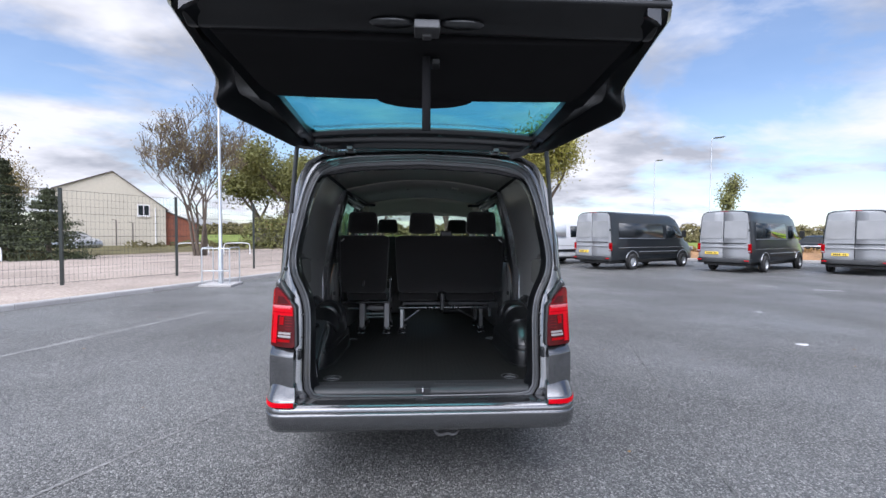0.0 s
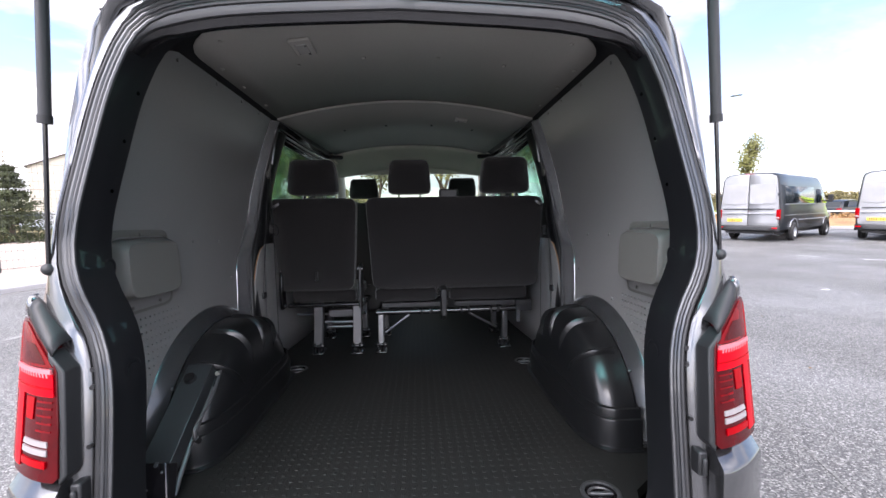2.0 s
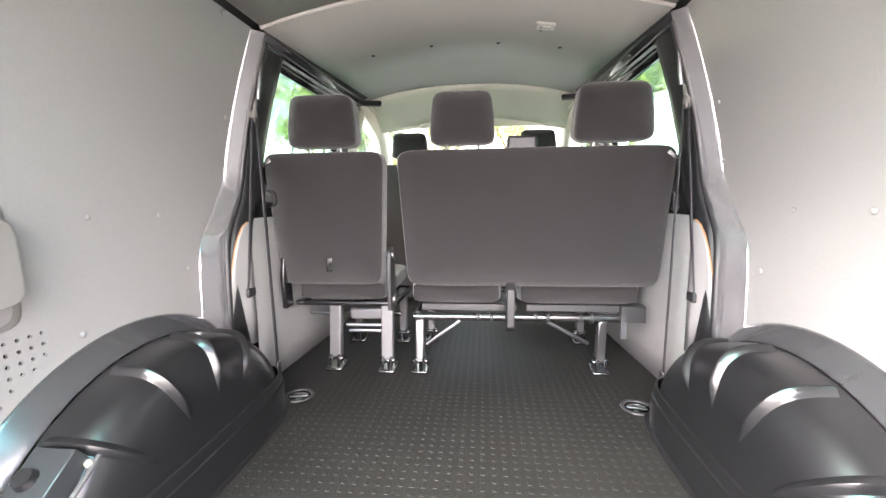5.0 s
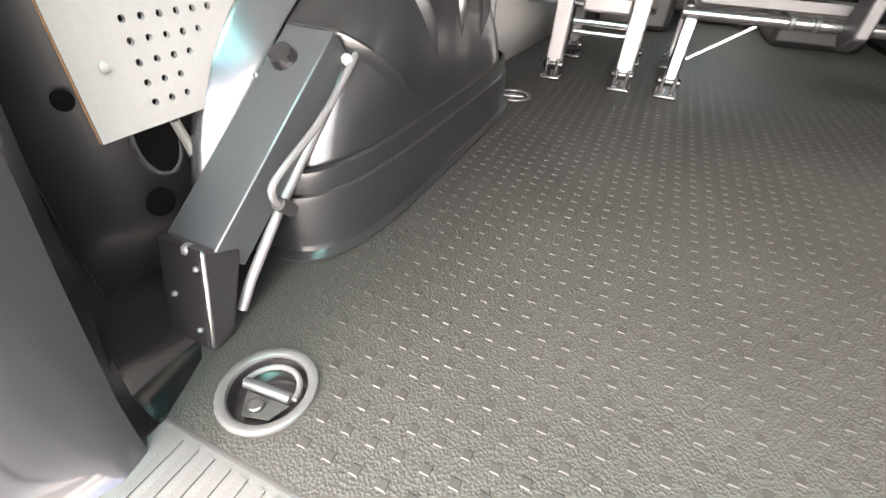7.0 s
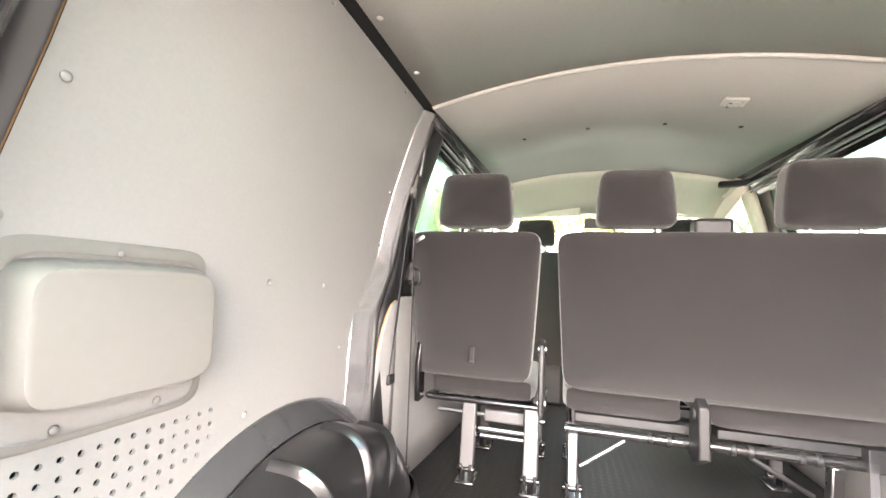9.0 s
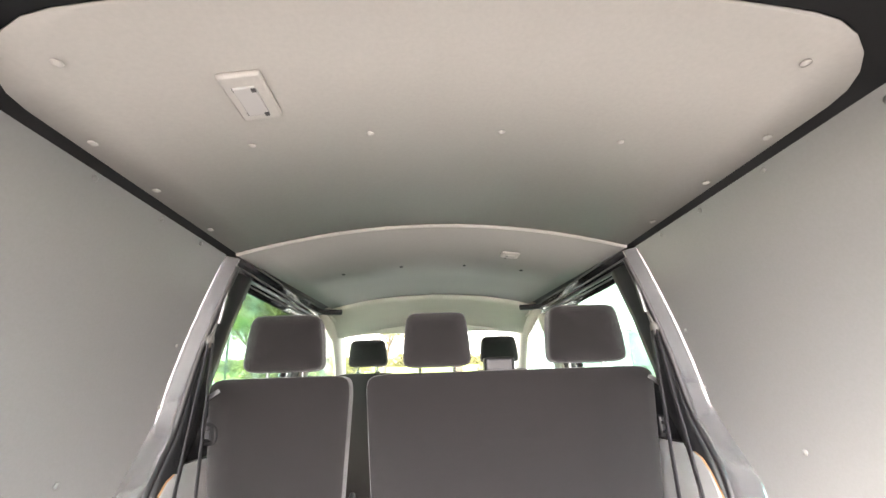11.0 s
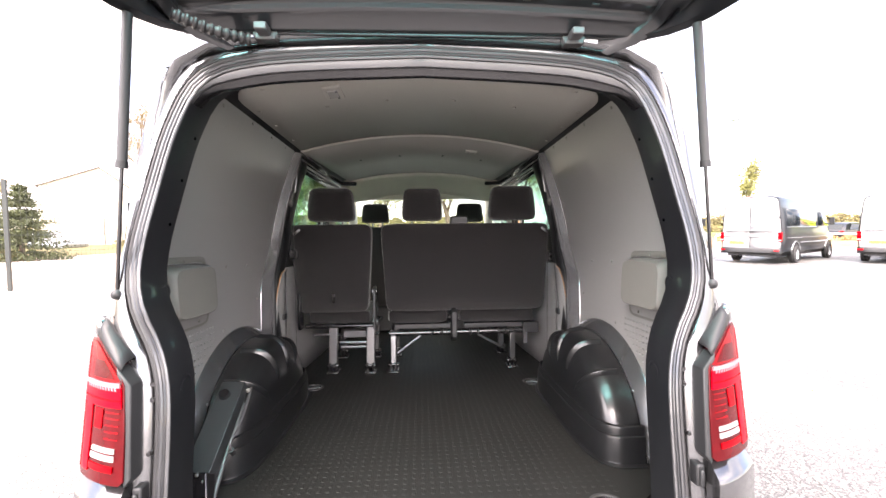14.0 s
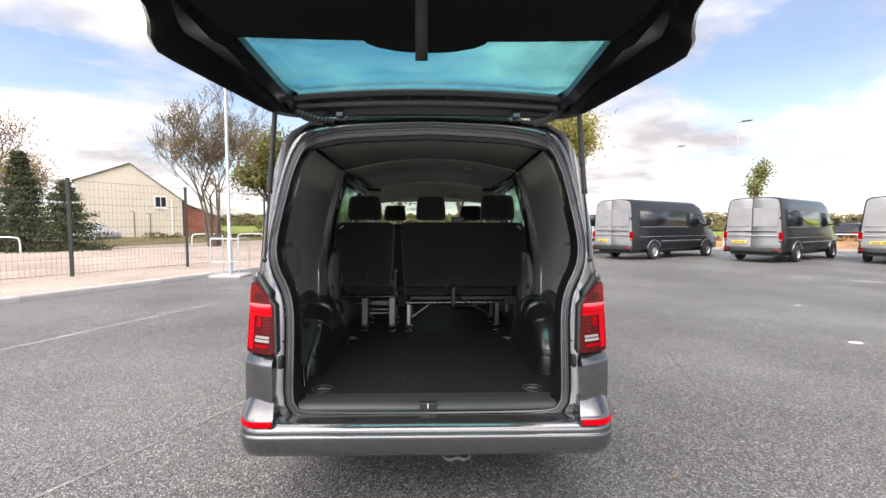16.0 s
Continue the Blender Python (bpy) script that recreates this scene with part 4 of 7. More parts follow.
        rows.append([(s * (a + 0.006), yv - 0.006, z), (s * (a - 0.003), yv - 0.002, z), (s * (a - d * 0.3), yv + w * 0.25, z), (s * (a - d * 0.75), yv + w * 0.68, z), (s * (a - d), yv + w, z), (s * (a - d + 0.002), yv + w + 0.01, z), (s * (a + 0.02), yv + w + 0.03, z)])
    part("centre_pillar", Geo().grid(rows), PILLAR, van, "glossy painted pillar beside the seats, sheen put into its colour", smooth=True)
    # black rubber seal down the inner edge of the pillar
    def pillar_edge(z, dx, dy):
        w = lerp([(0.8, 0.085), (1.15, 0.085), (1.28, 0.058), (1.35, 0.050), (1.5, 0.036), (1.92, 0.034)], z)
        d = lerp([(0.8, 0.034), (1.2, 0.036), (1.35, 0.040), (1.5, 0.036), (1.92, 0.032)], z)
        return (s * (xp(z) - d + dx), lerp(YF, z) + w + dy, z)
    part("pillar_seal", Geo().tube(smooth_line([pillar_edge(z, 0.004, 0.016) for z in (0.80, 0.95, 1.10, 1.20, 1.28, 1.36, 1.46, 1.60, 1.75, 1.90)], 1), 0.0125, 10), SEAL, van, "black rubber seal beside the pillar", smooth=True)
    rows = [[pillar_edge(z, dx, dy) for dx, dy in ((0.006, 0.026), (-0.008, 0.05), (-0.012, 0.11), (-0.004, 0.15))] for z in (0.80, 1.0, 1.15, 1.25, 1.35, 1.5, 1.7, 1.88)]
    part("pillar_felt", Geo().grid(rows), PLASTIC, van, "black inner face of the pillar", smooth=True, solid=0.003)
    # lower trim board, rounded off at the top, with a raw edge
    TRIM = [(0.785, 1.118), (0.90, 1.120), (1.0, 1.126), (1.08, 1.138), (1.15, 1.156), (1.20, 1.176), (1.235, 1.198), (1.25, 1.222)]
    rows = []
    for z, y0 in TRIM:
        rows.append([(s * (0.828 - (y - 1.115) * 0.26 - 0.004), y, z) for y in [y0 + (1.232 - y0) * k / 5 for k in range(6)]])
    trim = part("pillar_trim", Geo().grid(rows), LINING, van, "pale grey pillar trim", smooth=True, solid=0.004)
    part("board_edge", Geo().tube([(s * (0.828 - (y - 1.115) * 0.26 - 0.005), y - 0.001, z) for z, y in TRIM], 0.003, 6), RAWEDGE, trim, "raw orange-brown board edge", smooth=True)
    part("belt_slot", Geo().box((s * 0.803, 1.215, 0.985), (0.03, 0.05, 0.035)), PLASTIC, trim, bevel=0.006)
    belt = part("belt_guide", Geo().ball((s * 0.768, 1.268, 1.645), (0.014, 0.02, 0.026)).tube([(s * 0.768, 1.268, 1.66), (s * 0.76, 1.27, 1.72)], 0.012), MOULD, van, "pale seat belt guide", smooth=True)
    for (xa, ya, za), (xb, yb, zb), w in (((0.765, 1.258, 1.635), (0.797, 1.205, 1.0), 0.022), ((0.758, 1.272, 1.635), (0.755, 1.30, 0.66), 0.022)):
        rows = [[(s * (xa + (xb - xa) * k / 8 + u * 0.006), ya + (yb - ya) * k / 8 + u * w, za + (zb - za) * k / 8) for u in (-1, 0, 1)] for k in range(9)]
        part("belt_webbing", Geo().grid(rows), WEBBING, belt, "dark seat belt webbing", smooth=True, solid=0.0015)
    part("belt_anchor", Geo().box((s * 0.752, 1.30, 0.65), (0.012, 0.03, 0.05)).tube([(s * 0.74, 1.30, 0.645), (s * 0.765, 1.30, 0.645)], 0.011, 10), STEEL, belt, bevel=0.003)
    part("belt_tongue", Geo().box((s * 0.742, 1.285, 1.47), (0.05, 0.006, 0.016), Euler((0, radians(35 * s), 0)).to_matrix()), STEEL, belt, "bright belt tongue", bevel=0.002)
    # sliding-door side: frame, sill, lower lining, rails
    fr = Geo()
    def slab(y0, y1, z0, z1, x0, x1):
        fr.add([(s * x0, y0, z0), (s * x0, y1, z0), (s * x1, y1, z1), (s * x1, y0, z1), (s * (x0 + 0.03), y0, z0), (s * (x0 + 0.03), y1, z0), (s * (x1 + 0.03), y1, z1), (s * (x1 + 0.03), y0, z1)],
               [(0, 1, 2, 3), (4, 7, 6, 5), (0, 4, 5, 1), (3, 2, 6, 7), (0, 3, 7, 4), (1, 5, 6, 2)])
    slab(1.28, 2.50, 1.26, 1.47, 0.835, 0.815)
    slab(1.28, 1.395, 1.47, 1.875, 0.815, 0.74)
    slab(2.30, 2.50, 1.47, 1.875, 0.815, 0.74)
    slab(1.28, 2.50, 1.86, 1.96, 0.745, 0.70)
    part("door_inner_frame", fr, DARK_IN, van, bevel=0.008)
    g = Geo()
    for k, (x, z) in enumerate(((0.690, 1.932), (0.712, 1.905), (0.735, 1.872))):
        g.tube([(s * x, 1.26, z), (s * (x - 0.002), 1.9, z), (s * (x - 0.03), 2.42, z + 0.004)], 0.0042, 8)
    part("door_rail", g, GREYSTEEL, van, "grey painted door rail edges", smooth=True)
    g = Geo().grid([[(s * 0.684, y, 1.948), (s * 0.700, y, 1.928), (s * 0.703, y, 1.915), (s * 0.724, y, 1.898), (s * 0.728, y, 1.882), (s * 0.745, y, 1.862), (s * 0.75, y, 1.85)] for y in (1.25, 1.9, 2.42)])
    part("rail_channel", g, BLACKSTEEL, van, "glossy black channel of the sliding door", smooth=True, solid=0.003)
    g = Geo().tube(smooth_line([(s * 0.742, 1.262, 1.70), (s * 0.728, 1.262, 1.80), (s * 0.722, 1.268, 1.855), (s * 0.719, 1.30, 1.878), (s * 0.717, 1.40, 1.882), (s * 0.712, 1.9, 1.884), (s * 0.70, 2.38, 1.888)], 2), 0.008, 8)
    part("opening_lip", g, LIP, van, "bright painted lip round the side door opening", smooth=True)
    g = Geo().box((s * 0.64, 2.43, 1.925), (0.16, 0.05, 0.03), Euler((0, 0, radians(-14 * s))).to_matrix())
    part("rail_end", g, DARK_IN, van, bevel=0.008)
    rows = [[(s * lerp([(1.30, 0.83), (1.43, 0.82), (2.0, 0.78), (2.5, 0.77)], y), y, z) for z in (0.565, 0.70, 0.90, 1.10, 1.26)] for y in (1.30, 1.43, 1.7, 2.0, 2.5)]
    part("lower_lining", Geo().grid(rows), LINING, van, "pale grey lower side lining", smooth=True, solid=0.004)

    # wheel arch cover
    CY, RY, RZ = 0.74, 0.458, 0.398

    def arch_pt(u, v, push=0.0):
        e = 0.42
        c, w = math.cos(v) ** e, math.sin(v) ** e
        return (s * (0.815 - 0.175 * w - push * w), CY + (RY + push * c) * c * math.cos(u), FLOOR + 0.004 + (RZ + push * c) * c * max(math.sin(u), 0))
    us = [math.pi * k / 40 for k in range(41)]
    vs = [math.pi / 2 * (0.001 + 0.997 * (k / 22) ** 1.3) for k in range(23)]
    arch = part("wheel_arch_cover", Geo().grid([[arch_pt(u, v) for v in vs] for u in us]), ARCH, van, "black moulded plastic wheel arch cover", smooth=True)
    for uu, v0, v1 in ((2.30, 0.02, 1.28), (1.88, 0.02, 1.30), (1.47, 0.02, 1.28), (1.06, 0.02, 1.22)):
        rows = []
        for k in range(25):
            v = v0 + (v1 - v0) * k / 24
            f = min(1.0, (24 - k) / 5)
            rows.append([Vector(arch_pt(uu + d * (0.5 + 0.5 * f), v, q * f - 0.002)) for d, q in ((-0.040, 0.0), (-0.026, 0.006), (-0.012, 0.014), (0.0, 0.0165), (0.012, 0.014), (0.026, 0.006), (0.040, 0.0))])
        part("rib", Geo().grid(rows), ARCH, arch, smooth=True)
    # stepped skirt near the floor and the lip on the mat
    base = [Vector(arch_pt(0.0, v)) for v in vs] + [Vector(arch_pt(math.pi, v)) for v in reversed(vs)]
    ctr = Vector((s * 0.815, CY, FLOOR))

    def skirt(k, z):
        return [Vector((ctr.x + (p.x - ctr.x) * k, ctr.y + (p.y - ctr.y) * (1 + (k - 1) * 0.5), z)) for p in base]
    part("skirt", Geo().grid([skirt(1.15, FLOOR + 0.003), skirt(1.15, FLOOR + 0.007), skirt(1.075, FLOOR + 0.010), skirt(1.07, FLOOR + 0.098), skirt(1.062, FLOOR + 0.107), skirt(1.035, FLOOR + 0.110), skirt(1.033, FLOOR + 0.134), skirt(1.025, FLOOR + 0.142), skirt(0.985, FLOOR + 0.145)]), ARCH, arch, smooth=True)
    rows = [[(s * x, CY + ry * math.cos(u), FLOOR + rz * math.sin(u)) for x, ry, rz in ((0.862, 0.512, 0.457), (0.850, 0.510, 0.455), (0.845, 0.505, 0.450), (0.812, 0.474, 0.413), (0.806, 0.464, 0.405), (0.814, 0.456, 0.397), (0.83, 0.45, 0.39))] for u in [0.02 + (math.pi - 0.04) * k / 36 for k in range(37)]]
    part("wheelhouse_band", Geo().grid(rows), WHEELHOUSE, van, "grey painted metal band round the wheel arch", smooth=True, solid=0.002)
    for u in (0.55, 0.95, 2.5):
        part("screw", Geo().ball((s * 0.808, CY + 0.468 * math.cos(u), FLOOR + 0.408 * math.sin(u)), 0.006, 5, 8), STEEL, arch, smooth=True)
    # dents and plugs of the door frame
    for y, z, r in ((-0.022, 1.005, 0.030), (0.048, 1.255, 0.026)):
        i = min(range(60), key=lambda k: abs(RING[k][1] - z) + (1 if RING[k][0] < 0.5 else 0))
        x = RING[i][0] - 0.0065
        ring = [[(s * (x + d), y + r * q * math.cos(a), z + r * q * math.sin(a)) for a in [2 * math.pi * k / 20 for k in range(20)]] for q, d in ((1.0, 0.0), (0.8, -0.0018), (0.55, 0.0008), (0.28, 0.0045), (0.2, 0.009), (0.02, 0.010))]
        part("frame_boss", Geo().grid(ring, close=True), PAINT_IN, van, smooth=True)
    # small black discs paint the unlit holes of the frame
    for z in (1.435, 1.472, 1.598, 1.725):
        i = min(range(60), key=lambda k: abs(RING[k][1] - z) + (1 if RING[k][0] < 0.5 else 0))
        px, py, pz = ring_point(i, -0.0055, 0.085)
        part("frame_hole", Geo().disc((s * px, py, pz), 0.005, 0.003, 0, 12), VOID, van)

# ---- ceiling linings ----


def zc(x):
    return 2.026 - 0.2 * x * x


def ceiling_sheet(name, y0, y1, x0, x1, mat, label, corner=0.0, drop=0.0, lip=0.02):
    rows = []
    steps = 16
    ys = [y0 + corner * (1 - math.cos(math.pi / 2 * k / 6)) for k in range(7)] + [y1] if corner else [y0, (y0 + y1) / 2, y1]
    for y in ys:
        h = x0 + (x1 - x0) * (y - y0) / (y1 - y0)
        if corner and y < y0 + corner:
            d = (y0 + corner - y) / corner
            h -= corner * (1 - math.sqrt(max(1 - d * d, 0)))
        rows.append([(h * u, y + 0.02 * (u * u - 1) * 0, zc(h * u) - drop) for u in [-1 + 2 * k / steps for k in range(steps + 1)]])
    return part(name, Geo().grid(rows), mat, van, label, smooth=True, solid=0.004, offset=1.0)


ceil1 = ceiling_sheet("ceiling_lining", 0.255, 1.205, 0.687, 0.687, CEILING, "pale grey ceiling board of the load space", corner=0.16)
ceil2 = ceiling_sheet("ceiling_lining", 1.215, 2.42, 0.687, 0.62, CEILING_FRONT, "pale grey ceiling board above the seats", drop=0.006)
g = Geo().tube([(0.687 * u, 1.21, zc(0.687 * u) - 0.004) for u in [-1 + 2 * k / 24 for k in range(25)]], 0.007, 8)
part("seam_strip", g, CEILING, ceil1, "pale ceiling joint strip", smooth=True)
for y, xs in ((0.62, (-0.41, -0.155, 0.14, 0.408)), (0.335, (-0.58, 0.58)), (0.52, (-0.66, 0.66)), (0.72, (-0.663, 0.663)), (0.98, (-0.665, 0.665)), (1.72, (-0.42, -0.15, 0.15, 0.42))):
    for x in xs:
        part("screw", Geo().ball((x, y, zc(x) - 0.004 - (0.006 if y > 1.3 else 0)), (0.009, 0.009, 0.004), 5, 10), CEILING if y < 1.3 else GREYPLASTIC, ceil1 if y < 1.3 else ceil2, smooth=True)
for x, y, w, l, par in ((-0.352, 0.465, 0.075, 0.125, ceil1), (0.325, 1.50, 0.075, 0.06, ceil2)):
    z = zc(x) - (0.006 if y > 1.3 else 0)
    tilt = Euler((0, math.atan(0.4 * x), 0)).to_matrix()
    lampc = part("ceiling_lamp", Geo().box((x, y, z - 0.006), (w, l, 0.012), tilt), CEILING, par, "pale plastic ceiling lamp", bevel=0.005)
    part("lamp_lens", Geo().box((x, y + 0.004, z - 0.0125), (w * 0.52, l * 0.62, 0.006), tilt), LENSWHITE, lampc, "clear ribbed lens", bevel=0.002)
    for sx in (-1, 1):
        for sy in (-1, 1):
            part("lens_clip", Geo().box((x + sx * w * 0.22, y + 0.004 + sy * l * 0.27, z - 0.0155), (w * 0.10, l * 0.06, 0.003), tilt), GREYSTEEL, lampc)
# dark underside of the roof above the boards and the header
rows = [[(x, y, zc(x) + 0.008) for x in (-0.76, -0.6, -0.3, 0, 0.3, 0.6, 0.76)] for y in (0.06, 0.2, 1.0, 2.45)]
part("roof_inner", Geo().grid(rows), DARK_IN, van, smooth=True)
# cab headliner, visors, mirror, dash
rows = [[(h * u, y, z - 0.16 * (u * h) ** 2 * (1 if y < 2.9 else 0.6)) for u in [-1, -0.75, -0.5, -0.25, 0, 0.25, 0.5, 0.75, 1]] for y, h, z in ((2.41, 0.66, 2.017), (2.45, 0.68, 1.992), (2.6, 0.70, 1.985), (2.85, 0.71, 1.935), (2.98, 0.70, 1.87))]
part("headliner", Geo().grid(rows), HEADLINER, van, "cream cab headliner", smooth=True, solid=0.006)
for s in (1, -1):
    part("sun_visor", Geo().box((s * 0.34, 2.93, 1.885), (0.40, 0.02, 0.10), Euler((radians(40), 0, 0)).to_matrix()), HEADLINER, van, "cream sun visor", bevel=0.008)
    g = Geo().grid([[(s * 0.70, 2.42, 1.90), (s * 0.655, 2.44, 1.97)], [(s * 0.73, 2.95, 1.80), (s * 0.66, 2.98, 1.90)], [(s * 0.80, 3.6, 1.30), (s * 0.74, 3.66, 1.30)]])
    part("windscreen_pillar_trim", g, HEADLINER, van, "cream pillar trim", smooth=True, solid=0.02)
    g = Geo().tube([(s * 0.66, 2.50, 1.935), (s * 0.648, 2.53, 1.905), (s * 0.648, 2.63, 1.90), (s * 0.662, 2.67, 1.93)], 0.010, 8)
    part("grab_handle", g, HEADLINER, van, smooth=True)
    rows = [[(s * x, y, z) for z, x in ((1.20, 0.85), (1.47, 0.815))] for y in (2.5, 3.4)]
    part("front_door_card", Geo().grid(rows + []), PLASTIC, van, solid=0.03)
    rows = [[(s * x, y, z) for z, x in ((0.56, 0.84), (1.22, 0.85))] for y in (2.5, 3.6)]
    part("front_door_lining", Geo().grid(rows), PLASTIC, van, solid=0.03)
    rows = [[(s * (x - 0.02), y, z) for z, x in ((1.46, 0.84), (1.62, 0.815), (1.89, 0.745))] for y in (2.42, 2.53)]
    part("door_pillar_trim", Geo().grid(rows), HEADLINER, van, smooth=True, solid=0.03)
g = Geo().prism([(3.25, 0.6), (3.22, 1.05), (3.35, 1.20), (3.72, 1.22), (3.75, 0.6)], 0, -0.80, 0.80)
part("dashboard", g, PLASTIC, van, "dark dashboard", bevel=0.03, segments=3)
g = Geo().grid([[(0.44 + (0.185 + 0.014 * math.cos(b)) * math.cos(a), 3.10 + (0.185 + 0.014 * math.cos(b)) * math.sin(a) * 0.5, 1.10 + (0.185 + 0.014 * math.cos(b)) * math.sin(a) * 0.86 + 0.014 * math.sin(b)) for b in [2 * math.pi * k / 8 for k in range(8)]] for a in [2 * math.pi * k / 28 for k in range(29)]], close=True)
part("steering_wheel", g.tube([(0.44, 3.10, 1.10), (0.44, 3.3, 0.98)], 0.03), PLASTIC, van, "black steering wheel", smooth=True)
part("cab_mirror", Geo().box((0.0, 3.02, 1.80), (0.22, 0.03, 0.07)).tube([(0, 3.03, 1.82), (0, 3.08, 1.88)], 0.008), PLASTIC, van, "black interior mirror", bevel=0.01)

# ---- load floor ----
poly = [(-0.645, -0.012), (0.645, -0.012), (0.675, 0.06), (0.80, 0.16), (0.86, 0.3), (0.86, 1.25), (0.835, 1.40), (0.785, 2.0), (0.78, 3.3), (-0.78, 3.3), (-0.785, 2.0), (-0.835, 1.40), (-0.86, 1.25), (-0.86, 0.3), (-0.80, 0.16), (-0.675, 0.06)]
rings = [(-0.572, 0.064), (0.563, 0.056), (-0.645, 1.245), (0.645, 1.242)]
bm = bmesh.new()
loops = [poly] + [[(x + 0.0445 * math.cos(2 * math.pi * k / 32), y + 0.0445 * math.sin(2 * math.pi * k / 32)) for k in range(32)] for x, y in rings]
edges = []
for loop in loops:
    vs_ = [bm.verts.new((x, y, FLOOR)) for x, y in loop]
    edges += [bm.edges.new((vs_[k], vs_[(k + 1) % len(vs_)])) for k in range(len(vs_))]
bmesh.ops.triangle_fill(bm, use_beauty=True, edges=edges)
bm.verts.index_update()
g = Geo().add([v.co[:] for v in bm.verts], [tuple(v.index for v in f.verts) for f in bm.faces])
bm.free()
g.grid([[(x, y, FLOOR) for x, y in poly], [(x, y, 0.525) for x, y in poly]], close=True)
g.add([(x, y, 0.525) for x, y in poly], [tuple(range(len(poly)))])
mat_ob = part("floor_mat", g, RUBBER, van, "dark studded rubber load mat")
g = Geo()
h, px, py = 0.0058, 0.0319, 0.0319
y = 0.0323
while y < 2.6:
    x = -0.0143 - 25 * px
    while x < 0.80:
        lim = 0.60 + 0.05 * min(y / 0.1, 1) if y < 1.25 else 0.77
        if 0.3 < y < 1.2:
            lim = 0.632
        if abs(x) < lim and all((x - a) ** 2 + (y - b) ** 2 > 0.075 ** 2 for a, b in rings) and not (x < -0.63 and y < 0.35):
            k = len(g.v)
            z0, z1, q = FLOOR + 0.0002, FLOOR + 0.0011, h * 0.82
            g.v += [(x - h, y - h, z0), (x + h, y - h, z0), (x + h, y + h, z0), (x - h, y + h, z0), (x - q, y - q, z1), (x + q, y - q, z1), (x + q, y + q, z1), (x - q, y + q, z1)]
            g.f += [(k + 4, k + 5, k + 6, k + 7), (k, k + 1, k + 5, k + 4), (k + 1, k + 2, k + 6, k + 5), (k + 2, k + 3, k + 7, k + 6), (k + 3, k, k + 4, k + 7)]
        x += px
    y += py
tagged(part("mat_stud", g, STUD, mat_ob, "small raised square studs of the mat"), kind="stuff")
for i, (x, y) in enumerate(rings):
    R_ = 0.058
    cir = lambda q, z, n=32: [(x + R_ * q * math.cos(a), y + R_ * q * math.sin(a), FLOOR + z) for a in [2 * math.pi * k / n for k in range(n)]]
    cup = part("lashing_ring", Geo().grid([cir(q, z) for q, z in ((1.0, 0.0006), (0.985, 0.0042), (0.95, 0.0052), (0.83, 0.0052), (0.80, 0.0040), (0.775, -0.002))], close=True), GREYPLASTIC, mat_ob, "grey rimmed lashing point", smooth=True)
    part("well", Geo().grid([cir(q, z) for q, z in ((0.778, 0.0), (0.765, -0.012), (0.72, -0.020), (0.02, -0.0205))], close=True), BLACKSTEEL, cup, "black recessed cup", smooth=True)
    a0 = (0.1, -0.1, 0.2, -0.2)[i]
    ca, sa = math.cos(a0), math.sin(a0)
    rot = lambda u, w, z: (x + u * ca - w * sa, y + u * sa + w * ca, FLOOR + z)
    part("d_ring", Geo().tube([rot(-0.034, 0.0, -0.003)] + [rot(-0.034 * math.cos(t), 0.036 * math.sin(t), -0.003 - 0.004 * math.sin(t)) for t in [math.pi * k / 12 for k in range(1, 12)]] + [rot(0.034, 0.0, -0.003)], 0.0036, 8), GREYSTEEL, cup, "dark steel d-ring", smooth=True)
    part("bar", Geo().tube([rot(-0.031, -0.001, -0.001), rot(0.031, -0.001, -0.001)], 0.0062, 12), JACKPAINT, cup, "grey steel hinge bar", smooth=True)
    part("anchor_plate", Geo().add([rot(u, w, z) for z in (-0.014, -0.011) for u, w in ((-0.030, -0.004), (0.030, -0.004), (0.018, -0.028), (-0.014, -0.034))], [(3, 2, 1, 0), (4, 5, 6, 7), (0, 1, 5, 4), (1, 2, 6, 5), (2, 3, 7, 6), (3, 0, 4, 7)]), PLASTIC, cup, bevel=0.001)
    part("bolt", Geo().disc(rot(-0.004, -0.019, -0.008), 0.009, 0.008, 2, 12), STEEL, cup, "bright bolt head", bevel=0.0015)
# ---- jack stowed beside the arch ----
jack = thing("stowed_jack", "slate grey stowed vehicle jack clamped beside the black wheel arch", "jack", (-0.72, 0.25, FLOOR), TILT)
A, B = Vector((-0.7325, 0.4265, 0.849)), Vector((-0.7325, 0.150, 0.648))
d = (B - A).normalized()
side = Vector((1, 0, 0)) - d * d.x
side.normalize()
up = side.cross(d) * -1
if up.z < 0:
    up = -up
def channel(A, B, w, h, t):
    sec = [(-w, -h), (-w, h), (w, h), (w, -h), (w - t, -h), (w - t, h - t), (-w + t, h - t), (-w + t, -h)]
    return Geo().grid([[p + side * a + up * b for a, b in sec] for p in (A, A.lerp(B, 0.12), B)], close=True, caps=True)
body = part("channel", channel(A, B, 0.0425, 0.028, 0.004), JACKPAINT, jack, "slate painted steel channel", bevel=0.006)
part("knob", Geo().tube([A.lerp(B, 0.17) + side * -0.012 + up * 0.026, A.lerp(B, 0.17) + side * -0.012 + up * 0.042], [0.021, 0.017], 14), BLACKSTEEL, jack, "black clamp knob", smooth=True)
foot = Geo().prism([(0.072, 0.563), (0.108, 0.563), (0.168, 0.655), (0.120, 0.682)], 0, -0.768, -0.688)
foot.v = [(x + 0.9 * (0.66 - z) * 0.25, y, z) for x, y, z in foot.v]
part("foot", foot, BLACKSTEEL, jack, "black jack foot bracket", bevel=0.005, segments=3)
